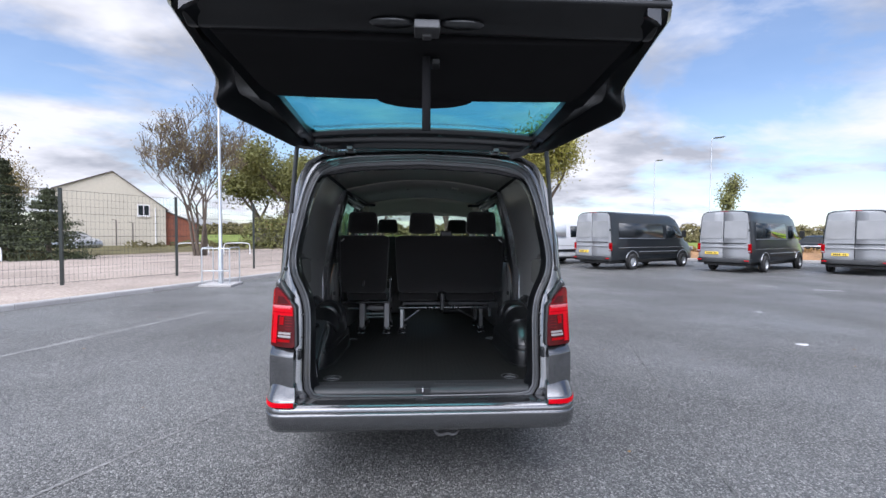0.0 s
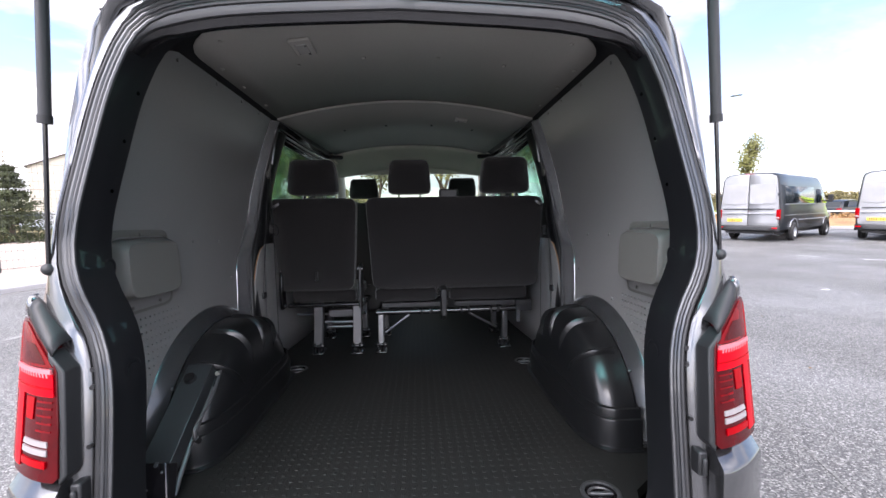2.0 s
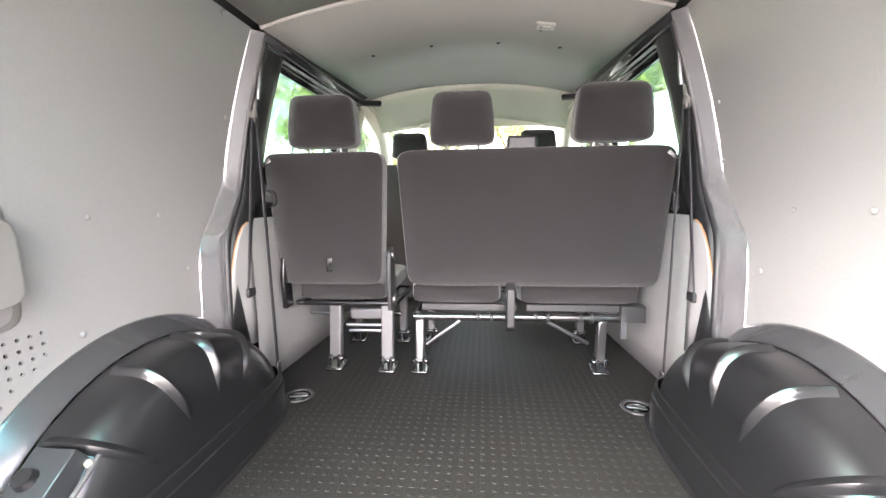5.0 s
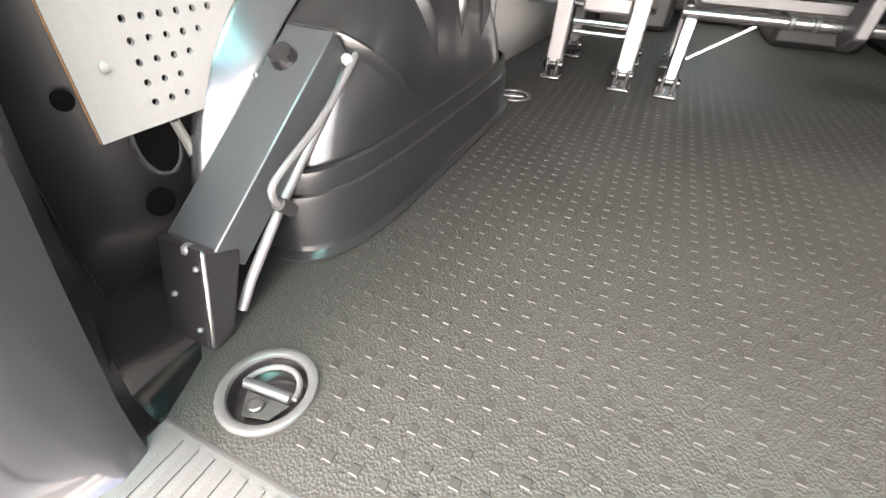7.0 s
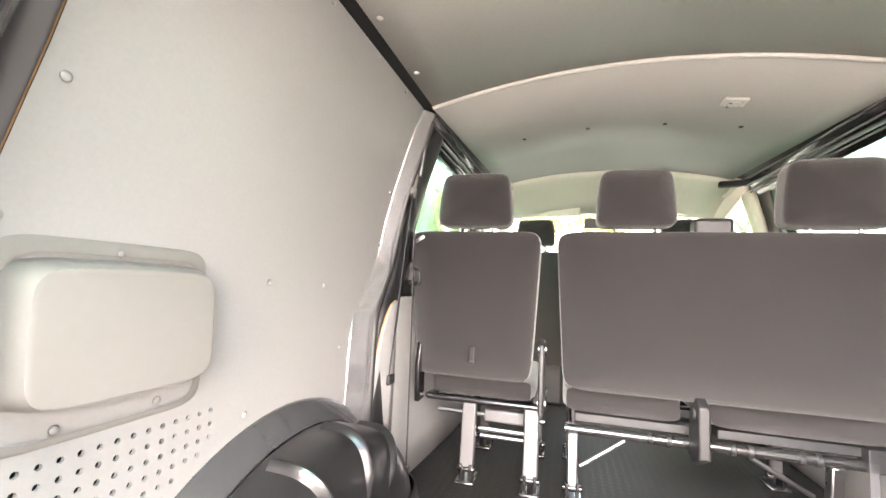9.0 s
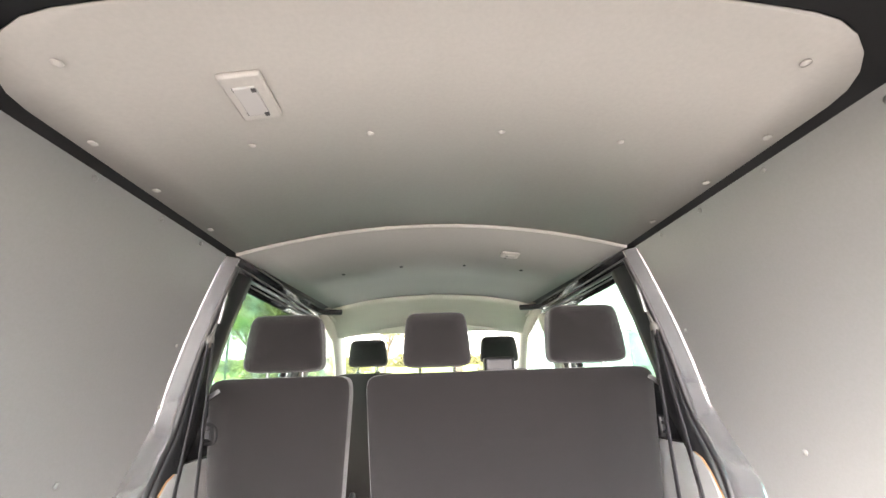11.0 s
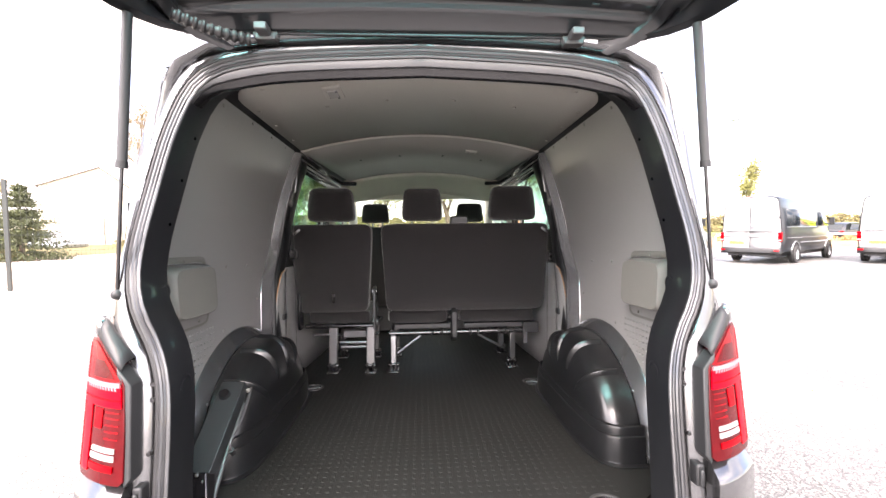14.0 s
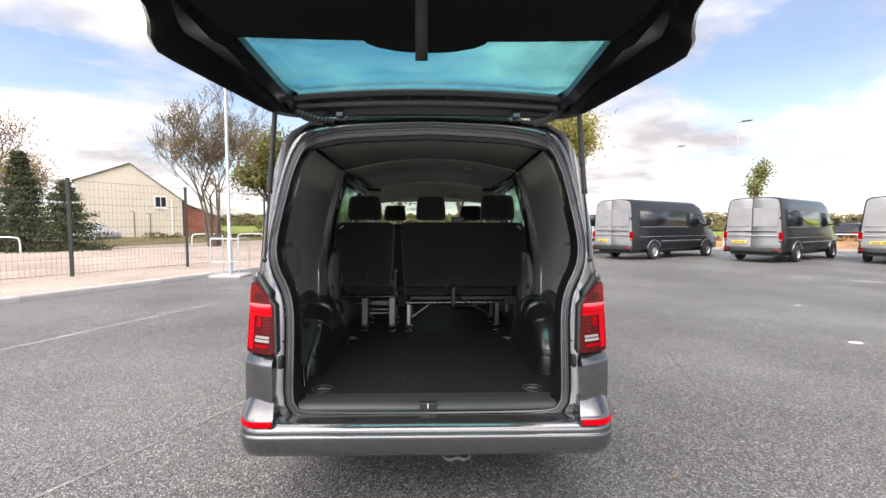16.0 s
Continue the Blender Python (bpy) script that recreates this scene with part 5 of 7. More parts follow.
for c, r in ((B + up * 0.03 + Vector((0.012, -0.01, 0.0)), 0.011), (Vector((-0.735, 0.093, 0.617)), 0.005), (Vector((-0.700, 0.110, 0.658)), 0.005), (Vector((-0.690, 0.080, 0.585)), 0.004)):
    part("bolt", Geo().ball(c, r * 0.8, 6, 10), GREYSTEEL, jack, smooth=True)
W = [Vector(p) for p in ((-0.685, 0.455, 0.842), (-0.678, 0.43, 0.828), (-0.662, 0.33, 0.779), (-0.660, 0.235, 0.742), (-0.660, 0.212, 0.729), (-0.660, 0.213, 0.711), (-0.661, 0.222, 0.700), (-0.664, 0.240, 0.682))]
part("crank_wire", Geo().tube(smooth_line(W, 2), 0.0052, 8), GREYSTEEL, jack, "grey bent wire crank", smooth=True)
part("sleeve", Geo().tube([(-0.661, 0.219, 0.703), (-0.664, 0.243, 0.679)], 0.010, 10), PLASTIC, jack, "dark rubber sleeve on the crank", smooth=True)
part("wire_end", Geo().ball((-0.684, 0.425, 0.832), 0.009, 6, 10), MOULD, jack, smooth=True)
part("lower_arm", Geo().tube([Vector((-0.692, 0.40, 0.792)), Vector((-0.69, 0.25, 0.676)), Vector((-0.687, 0.165, 0.600)), Vector((-0.685, 0.138, 0.570))], 0.0075, 10), GREYSTEEL, jack, "grey folded lifting arm", smooth=True)

# ---- seats ----


def cushion(x0, x1, z0, z1, y0, y1, depth, tx=0.0, lean=0.0, n=9, e=0.3, bulge=0.012):
    """A padded slab between x0 and x1, z0 and z1, front and back rounded; tx narrows it towards the bottom, lean tips it back."""
    rows = []
    for i in range(n + 1):
        t = i / n
        a = -1 + 2 * t
        w = (1 - abs(a) ** 6) ** 0.5 if abs(a) < 1 else 0.0
        k = 0.93 + 0.07 * w
        ring = []
        for j in range(44):
            b = 2 * math.pi * j / 44
            c, v = math.cos(b), math.sin(b)
            u, q = math.copysign(abs(c) ** e, c) * k, math.copysign(abs(v) ** e, v) * k
            h = (q + 1) / 2
            xa, xb = x0 + tx * (1 - h), x1 - tx * (1 - h)
            x = (xa + xb) / 2 + (xb - xa) / 2 * u
            z = (z0 + z1) / 2 + (z1 - z0) / 2 * q
            y = (y0 + y1) / 2 + a * (depth / 2) - lean * h
            ring.append((x, y, z))
        rows.append(ring)
    g = Geo().grid(rows, close=True)
    for r in (rows[0], rows[-1]):
        c = sum((Vector(p) for p in r), Vector()) / len(r)
        k = len(g.v)
        mid = [tuple(Vector(p).lerp(c, 0.35)) for p in r]
        sgn = -1 if r is rows[0] else 1
        mid = [(p[0], p[1] + sgn * bulge * 0.7, p[2]) for p in mid]
        g.grid([r, mid], close=True)
        k = len(g.v)
        g.v += mid + [(c.x, c.y + sgn * bulge, c.z)]
        g.f += [(k + j, k + (j + 1) % 44, k + 44) for j in range(44)]
    return g


def headrest(root, xc, w, z0, z1, y):
    hr = part("headrest", cushion(xc - w / 2, xc + w / 2, z0, z1, y, y + 0.09, 0.09, tx=0.0, e=0.27, bulge=0.02), FABRIC, root, "charcoal fabric headrest", smooth=True)
    for v in hr.data.vertices:
        z = v.co.z + ORIGIN[root.name].z
        q = min(max((z - z0) / (z1 - z0), 0), 1)
        k = 1.035 - 0.10 * q - 0.09 * max(q - 0.5, 0)
        v.co.x = (xc - ORIGIN[root.name].x) + (v.co.x - (xc - ORIGIN[root.name].x)) * k
    for dx in (-0.065, 0.065):
        part("headrest_post", Geo().tube([(xc + dx, y + 0.045, z0 - 0.07), (xc + dx, y + 0.045, z0 + 0.02)], 0.006, 8), STEEL, hr, smooth=True)
        part("post_collar", Geo().ball((xc + dx, y + 0.04, z0 - 0.035), (0.016, 0.014, 0.010), 6, 10), STEEL, hr, smooth=True)
    return hr


SEAT_TOP, SEAT_LOW = 1.522, 0.962
single = thing("rear_single_seat", "charcoal fabric single rear seat with headrest on grey steel legs", "seat", (-0.58, 1.6, FLOOR), TILT, group="rear seats")
part("backrest", cushion(-0.825, -0.315, SEAT_LOW, SEAT_TOP, 1.45, 1.56, 0.11, tx=0.035, lean=0.05, e=0.16), FABRIC, single, "charcoal fabric seat back", smooth=True)
part("cushion", cushion(-0.745, -0.335, 0.885, 0.965, 1.50, 2.02, 0.50, e=0.3), FABRIC, single, "charcoal fabric seat cushion", smooth=True)
part("pull_tab", Geo().box((-0.562, 1.424, 1.06), (0.022, 0.006, 0.055)).box((-0.562, 1.421, 1.035), (0.026, 0.008, 0.014)), BLACKSTEEL, single, "black release loop", bevel=0.002)
headrest(single, -0.572, 0.285, 1.54, 1.75, 1.42)
part("seat_frame", Geo().tube([(-0.76, 1.53, 0.865), (-0.31, 1.53, 0.865)], 0.014, 10).tube([(-0.76, 1.95, 0.84), (-0.31, 1.95, 0.84)], 0.014, 10).tube([(-0.76, 1.53, 0.865), (-0.76, 1.95, 0.84)], 0.012).tube([(-0.31, 1.53, 0.865), (-0.31, 1.95, 0.84)], 0.012), BLACKSTEEL, single, smooth=True)
part("cross_bar", Geo().tube([(-0.74, 1.62, 0.79), (-0.30, 1.62, 0.79)], 0.009, 8).tube([(-0.56, 1.60, 0.74), (-0.36, 1.60, 0.74)], 0.010, 8).tube([(-0.56, 1.64, 0.70), (-0.36, 1.64, 0.70)], 0.010, 8), STEEL, single, "bright cross bars", smooth=True)
part("release_box", Geo().box((-0.455, 1.60, 0.80), (0.16, 0.05, 0.05)), GREYSTEEL, single, bevel=0.008)
part("hinge_plate", Geo().prism([(1.42, 0.86), (1.41, 1.02), (1.43, 1.115), (1.47, 1.13), (1.50, 1.08), (1.52, 0.86)], 0, -0.318, -0.298), PLASTIC, single, "black hinge plate", bevel=0.006)
for z, yy, r in ((1.095, 1.455, 0.022), (0.90, 1.47, 0.025)):
    part("hinge_cap", Geo().tube([(-0.322, yy, z), (-0.292, yy, z)], r, 14), STEEL, single, smooth=True)
part("side_bracket", Geo().prism([(1.43, 0.86), (1.42, 1.0), (1.45, 1.14), (1.48, 1.12), (1.50, 0.86)], 0, -0.785, -0.765), BLACKSTEEL, single, bevel=0.006)
part("catch", Geo().box((-0.82, 1.45, 1.36), (0.035, 0.05, 0.07)).tube([(-0.86, 1.45, 1.325), (-0.80, 1.45, 1.325)], 0.008), GREYSTEEL, single, "steel side catch", bevel=0.006)


def leg(root, x, y, top, w, mat, nm="leg", lean=0.03):
    l = part(nm, Geo().grid([[(x + a, yy + b, z) for a, b in ((-w / 2, -0.02), (w / 2, -0.02), (w / 2, 0.02), (-w / 2, 0.02))] for yy, z in ((y, FLOOR + 0.055), (y + lean, top))], close=True, caps=True), mat, root, "grey steel seat leg", bevel=0.006)
    part("foot", Geo().box((x, y + 0.01, FLOOR + 0.008), (0.072, 0.11, 0.014)), TUBE, l, "dark steel foot plate", bevel=0.005)
    part("clamp", Geo().box((x - 0.018, y, FLOOR + 0.04), (0.012, 0.07, 0.06)).box((x + 0.018, y, FLOOR + 0.04), (0.012, 0.07, 0.06)).tube([(x - 0.035, y - 0.01, FLOOR + 0.05), (x + 0.035, y - 0.01, FLOOR + 0.05)], 0.013, 10), BLACKSTEEL, l, "black floor clamp", bevel=0.003)
    return l


leg(single, -0.588, 1.525, 0.87, 0.055, GREYSTEEL)
leg(single, -0.345, 1.512, 0.87, 0.055, GREYSTEEL)
leg(single, -0.588, 1.90, 0.85, 0.04, GREYSTEEL, lean=0.0)
leg(single, -0.345, 1.90, 0.85, 0.04, GREYSTEEL, lean=0.0)

loop = part("side_latch", Geo().tube(smooth_line([(-0.835, 1.46, 1.372), (-0.812, 1.425, 1.372), (-0.785, 1.415, 1.366), (-0.776, 1.414, 1.335), (-0.782, 1.416, 1.312), (-0.812, 1.425, 1.308), (-0.835, 1.46, 1.308)], 2), 0.009, 8), PLASTIC, single, "dark loop of the side latch", smooth=True)
for z in (1.352, 1.318):
    part("latch_pin", Geo().tube([(-0.838, 1.44, z), (-0.796, 1.424, z - 0.003)], 0.0065, 8), STEEL, loop, "bright steel pin", smooth=True)
bench = thing("rear_double_seat", "charcoal fabric double rear seat with headrests on a steel frame", "seat", (0.27, 1.6, FLOOR), TILT, group="rear seats")
part("backrest", cushion(-0.265, 0.812, SEAT_LOW, SEAT_TOP, 1.44, 1.55, 0.11, tx=0.03, lean=0.05, e=0.12), FABRIC, bench, "wide charcoal fabric seat back", smooth=True)
part("cushion", cushion(-0.235, 0.165, 0.875, 0.965, 1.50, 2.02, 0.50, e=0.3), FABRIC, bench, "charcoal fabric seat cushion", smooth=True)
part("cushion", cushion(0.225, 0.745, 0.875, 0.965, 1.50, 2.02, 0.50, e=0.3), FABRIC, bench, "charcoal fabric seat cushion", smooth=True)
headrest(bench, 0.0, 0.255, 1.54, 1.745, 1.42)
headrest(bench, 0.58, 0.295, 1.54, 1.76, 1.42)
part("belt_outlet", Geo().box((0.235, 1.455, 1.535), (0.115, 0.07, 0.07)), PLASTIC, bench, "black seat belt outlet box", bevel=0.012, segments=3)
part("frame_tube", Geo().tube([(-0.225, 1.53, 0.808), (0.745, 1.53, 0.812)], 0.018, 12), TUBE, bench, "glossy dark steel cross tube", smooth=True)
g = Geo()
for x in (0.06, 0.12, 0.31, 0.36, 0.50, 0.545):
    g.tube([(x - 0.008, 1.53, 0.810), (x + 0.008, 1.53, 0.810)], 0.0215, 12)
g.box((0.02, 1.56, 0.85), (0.42, 0.05, 0.03)).box((0.50, 1.56, 0.85), (0.46, 0.05, 0.03)).box((0.71, 1.53, 0.835), (0.10, 0.06, 0.07))
part("tube_clamp", g, PLASTIC, bench, "black clamps under the cushion", bevel=0.003)
part("recliner", Geo().prism([(1.40, 0.80), (1.40, 0.96), (1.44, 0.985), (1.50, 0.95), (1.53, 0.78), (1.48, 0.76)], 0, 0.178, 0.212).tube([(0.17, 1.45, 0.93), (0.22, 1.45, 0.93)], 0.02), PLASTIC, bench, "black recliner bracket", bevel=0.006)
loop = part("side_latch", Geo().box((0.822, 1.45, 1.305), (0.028, 0.05, 0.075)), PLASTIC, bench, "black side latch", bevel=0.008)
part("latch_pin", Geo().tube([(0.815, 1.42, 1.318), (0.850, 1.43, 1.316)], 0.0065, 8).tube([(0.815, 1.42, 1.288), (0.850, 1.43, 1.286)], 0.0065, 8), STEEL, loop, "bright steel pin", smooth=True)
part("brace", Geo().tube([(-0.17, 1.53, 0.68), (-0.02, 1.53, 0.79)], 0.008, 8), STEEL, bench, "thin steel brace", smooth=True)
part("brace", Geo().tube([(0.54, 1.55, 0.69), (0.36, 1.53, 0.79)], 0.008, 8), STEEL, bench, "thin steel brace", smooth=True)
part("hanging_strap", Geo().grid([[(0.672 + u, 1.50, z) for u in (-0.012, 0.012)] for z in (0.83, 0.78, 0.73)]), WEBBING, bench, solid=0.003)
leg(bench, -0.197, 1.515, 0.80, 0.038, STEEL, lean=0.01)
leg(bench, 0.59, 1.55, 0.80, 0.038, STEEL, lean=-0.02)
leg(bench, -0.197, 1.93, 0.84, 0.038, GREYSTEEL, lean=0.0)
leg(bench, 0.59, 1.93, 0.84, 0.038, GREYSTEEL, lean=0.0)
part("rear_tube", Geo().tube([(-0.225, 1.94, 0.84), (0.745, 1.94, 0.84)], 0.018, 12).tube([(-0.21, 1.53, 0.82), (-0.21, 1.94, 0.84)], 0.012).tube([(0.70, 1.53, 0.82), (0.70, 1.94, 0.84)], 0.012), BLACKSTEEL, bench, smooth=True)

for xc, nm in ((-0.43, "front_seat"), (0.455, "front_seat")):
    fs = thing(nm, "charcoal fabric front seat in the cab", "seat", (xc, 2.75, FLOOR), TILT, group="front seats")
    part("backrest", cushion(xc - 0.24, xc + 0.24, 0.82, 1.56, 2.70, 2.82, 0.12, tx=-0.0, lean=0.05, e=0.3), FABRIC, fs, smooth=True)
    part("cushion", cushion(xc - 0.25, xc + 0.25, 0.90, 1.04, 2.75, 3.25, 0.50, e=0.3), FABRIC, fs, smooth=True)
    headrest(fs, xc, 0.25, 1.60, 1.775, 2.68)
    part("pedestal", Geo().box((xc, 2.95, 0.73), (0.40, 0.42, 0.34)), PLASTIC, fs, bevel=0.03)


# ---- outside: ground, kerbs and gravel ----
GRAVEL = material("pinkish_gravel", (0.325, 0.272, 0.232), rough=0.95, spec=0.2, vary=0.22, vary_scale=0.5, grain=0.35, grain_scale=18, bump=0.8, bump_scale=22, pattern="voronoi")
KERBSTONE = material("pale_concrete_kerb", (0.37, 0.36, 0.35), rough=0.9, vary=0.12, vary_scale=2, grain=0.12, bump=0.3, bump_scale=60, piece=0.08)
GRASS = material("autumn_grass", (0.16, 0.20, 0.05), rough=0.95, spec=0.1, vary=0.35, vary_scale=0.25, grain=0.4, grain_scale=12, bump=0.7, bump_scale=25)
VERGE = material("brown_scrubby_verge", (0.12, 0.105, 0.055), rough=0.95, spec=0.1, vary=0.35, vary_scale=0.4, grain=0.4, grain_scale=12, bump=0.7, bump_scale=25)
EARTH = material("orange_brown_bank", (0.30, 0.17, 0.08), rough=0.95, vary=0.35, vary_scale=0.8, grain=0.4, grain_scale=9, bump=0.8, bump_scale=10)
LINEPAINT = material("worn_white_line", (0.55, 0.55, 0.55), rough=0.8, vary=0.3, vary_scale=6, grain=0.4, grain_scale=40)
RENDERWALL = material("cream_rendered_wall", (0.56, 0.51, 0.42), rough=0.9, vary=0.06, vary_scale=0.4, grain=0.05, grain_scale=8, bump=0.2, bump_scale=20)
BRICKWALL = material("red_brickwork", (0.24, 0.085, 0.055), rough=0.9, vary=0.2, vary_scale=1.5, grain=0.3, grain_scale=14, bump=0.4, bump_scale=14)
ROOFTILE = material("grey_brown_roof", (0.12, 0.10, 0.09), rough=0.85, vary=0.2, grain=0.2, bump=0.3, bump_scale=12)
WHITEPAINT = material("white_paint", (0.78, 0.78, 0.78), rough=0.5, vary=0.06, grain=0.04)
FENCEPAINT = material("dark_green_fence_coating", (0.02, 0.026, 0.024), rough=0.5, vary=0.1)
GALV = material("galvanised_steel", (0.48, 0.50, 0.52), rough=0.45, metal=0.7, vary=0.12, vary_scale=4)
BARK = material("grey_brown_bark", (0.11, 0.085, 0.065), rough=0.95, vary=0.3, vary_scale=3, grain=0.3, grain_scale=25, bump=0.8, bump_scale=18)
LEAF_OLIVE = material("olive_autumn_leaves", (0.145, 0.145, 0.038), rough=0.7, vary=0.45, vary_scale=1.2, grain=0.3, grain_scale=6)
LEAF_RUST = material("rusty_autumn_leaves", (0.22, 0.12, 0.035), rough=0.7, vary=0.4, vary_scale=1.2, grain=0.3, grain_scale=6)
LEAF_TAN = material("tan_autumn_leaves", (0.19, 0.15, 0.06), rough=0.7, vary=0.4, vary_scale=1.2, grain=0.3, grain_scale=6)
LEAF_GREEN = material("dark_evergreen_leaves", (0.040, 0.050, 0.018), rough=0.75, vary=0.4, vary_scale=1.5, grain=0.35, grain_scale=7)
LEAF_YELLOW = material("yellow_green_leaves", (0.24, 0.22, 0.04), rough=0.7, vary=0.4, vary_scale=1.0, grain=0.3, grain_scale=6)
HEDGE = material("distant_hedge_leaves", (0.14, 0.12, 0.05), rough=0.9, vary=0.45, vary_scale=0.3, grain=0.4, grain_scale=1.5)
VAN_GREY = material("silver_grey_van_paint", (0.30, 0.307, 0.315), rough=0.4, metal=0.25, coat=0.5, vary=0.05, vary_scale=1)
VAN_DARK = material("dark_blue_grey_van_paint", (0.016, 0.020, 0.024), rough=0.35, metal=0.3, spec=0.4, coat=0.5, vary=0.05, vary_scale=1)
VAN_WHITE = material("white_van_paint", (0.75, 0.76, 0.77), rough=0.3, coat=0.7, vary=0.03)
DARKGLASS = material("dark_window_glass", (0.012, 0.017, 0.02), rough=0.1, spec=0.35, coat=0.1, vary=0.1)
# opaque grey for the window film together with the reflection on it
GREYGLASS = material("rear_window_film_and_reflection", (0.27, 0.275, 0.28), rough=0.12, spec=0.7, coat=0.6, vary=0.15, vary_scale=1.5)
PLATE = material("yellow_number_plate", (0.75, 0.52, 0.06), rough=0.4, vary=0.04)
PLATE_BAR = material("plate_black_bar", (0.03, 0.03, 0.03), rough=0.5)
SILVER = material("silver_car_paint", (0.45, 0.47, 0.50), rough=0.3, metal=0.6, coat=0.7, vary=0.04)
HIVIS = material("lime_green_panel", (0.50, 0.72, 0.05), rough=0.5, vary=0.05)

g = Geo()
xs = [-2500, -300, -60, -30] + [-20 + 2 * k for k in range(31)] + [60, 300, 2500]
ys = [-2500, -300, -60, -30] + [-20 + 2 * k for k in range(36)] + [70, 300, 2500]
g.grid([[(x, y, 0.0) for x in xs] for y in ys])
lone("ground", g, TARMAC, "damp dark grey tarmac of the car park", "ground", kind="structure")

# kerb along the gravel: a straight run of precast stones
K0, K1 = Vector((-12.6, -6.0, 0)), Vector((-2.0, 20.5, 0))
kd = (K1 - K0).normalized()
kn = Vector((-kd.y, kd.x, 0))
g = Geo()
gz = 0.115
rows = []
for t in (-60, 0, 8, 16, 24, 30, 60, 140):
    p = K0 + kd * t
    rows.append([tuple(p + kn * d + Vector((0, 0, z))) for d, z in ((0.13, gz), (2, gz + 0.02), (6, gz + 0.05), (14, gz + 0.06), (34, gz), (60, gz - 0.02), (150, 0.0))])
lone("gravel_yard", g.grid(rows), GRAVEL, "pinkish gravel yard behind the mesh fence", "gravel", kind="structure", smooth=True)
n_st = int((K1 - K0).length / 0.915)
kerb = thing("kerb", "pale precast concrete kerb edging the gravel", "kerb", kind="structure")
base = Geo().prism([(0.0, -0.1), (0.0, 0.085), (0.02, 0.115), (0.125, 0.118), (0.125, -0.1)], 1, 0.004, 0.911)
me0 = part("kerb_stone", base, KERBSTONE, kerb)
rot = Matrix(((-kn.x * -1, kd.x, 0, 0), (-kn.y * -1, kd.y, 0, 0), (0, 0, 1, 0), (0, 0, 0, 1)))
me0.matrix_basis = Matrix.Translation(K0) @ rot
for k in range(1, n_st):
    o = bpy.data.objects.new("kerb_stone", me0.data)
    scene.collection.objects.link(o)
    o.parent = kerb
    o.matrix_basis = Matrix.Translation(K0 + kd * (k * 0.915)) @ rot
# grass and trees' ground farther off on that side
g = Geo()
rows = [[tuple(K0 + kd * t + kn * d + Vector((0, 0, gz + 0.07 + z))) for d, z in ((17 - 0.02 * t, 0.0), (22, 0.12), (40, 0.1), (300, 0.1))] for t in (-60, 0, 20, 40, 150)]
lone("grass_verge", g.grid(rows), VERGE, "rough autumn grass beyond the gravel", "grass", kind="structure", smooth=True)
# far kerb, earth bank and field on the other side
F0, F1 = Vector((3.0, 26.5, 0)), Vector((46.0, 13.5, 0))
fd = (F1 - F0).normalized()
fn = Vector((-fd.y, fd.x, 0))
rows = [[tuple(F0 + fd * t + fn * d + Vector((0, 0, z))) for d, z in ((0, -0.05), (0, 0.12), (0.15, 0.13), (0.16, 0.10), (1.5, 0.32), (4.0, 0.55), (6.0, 0.6))] for t in range(-14, 60, 4)]
g = Geo().grid([r[:4] for r in rows])
lone("far_kerb", g, KERBSTONE, "pale kerb at the edge of the car park", "kerb", kind="structure")
lone("earth_bank", Geo().grid([r[3:] for r in rows]), EARTH, "orange-brown planted earth bank", "bank", kind="structure", smooth=True)
rows = [[tuple(F0 + fd * t + fn * d + Vector((0, 0, z))) for d, z in ((5.9, 0.58), (12, 0.7), (40, 0.6), (160, 1.5), (420, 3.0), (900, 6.0))] for t in (-900, -200, -60, -20, 0, 30, 60, 120, 300, 900)]
lone("field", Geo().grid(rows), GRASS, "green field rising gently to a hedge line", "field", kind="structure", smooth=True)

# worn paint and joints on the tarmac


def stripe(name, a, b, w, label, mat=LINEPAINT, z=0.004):
    a, b = Vector((*a, z)), Vector((*b, z))
    d = (b - a).normalized()
    n = Vector((-d.y, d.x, 0)) * w / 2
    lone(name, Geo().add([a - n, a + n, b + n, b - n], [(0, 1, 2, 3)]), mat, label, "road marking", kind="structure")


FAINT = material("faint_old_line", (0.175, 0.175, 0.17), rough=0.85, vary=0.35, vary_scale=3, grain=0.5, grain_scale=50)
CRACK = material("dark_joint", (0.118, 0.118, 0.114), rough=0.8, vary=0.5, vary_scale=6, grain=0.7, grain_scale=70)
stripe("road_line", (-5.1, 2.6), (-4.0, 5.9), 0.10, "faint worn line on the tarmac", FAINT)
stripe("road_line", (10.36, 9.68), (10.60, 9.25), 0.09, "short worn white line on the tarmac")
stripe("road_line", (11.1, 8.6), (11.7, 8.3), 0.10, "short worn white line on the tarmac")
stripe("tarmac_joint", (-2.35, -0.4), (-1.2, 2.0), 0.03, "pale joint between two tarmac strips", FAINT)
stripe("tarmac_joint", (1.75, -0.5), (3.1, 3.7), 0.018, "dark joint between two tarmac strips", CRACK)
stripe("tarmac_joint", (3.1, 3.7), (3.7, 7.7), 0.03, "dark joint between two tarmac strips", CRACK)
rnd = random.Random(4)
g = Geo()
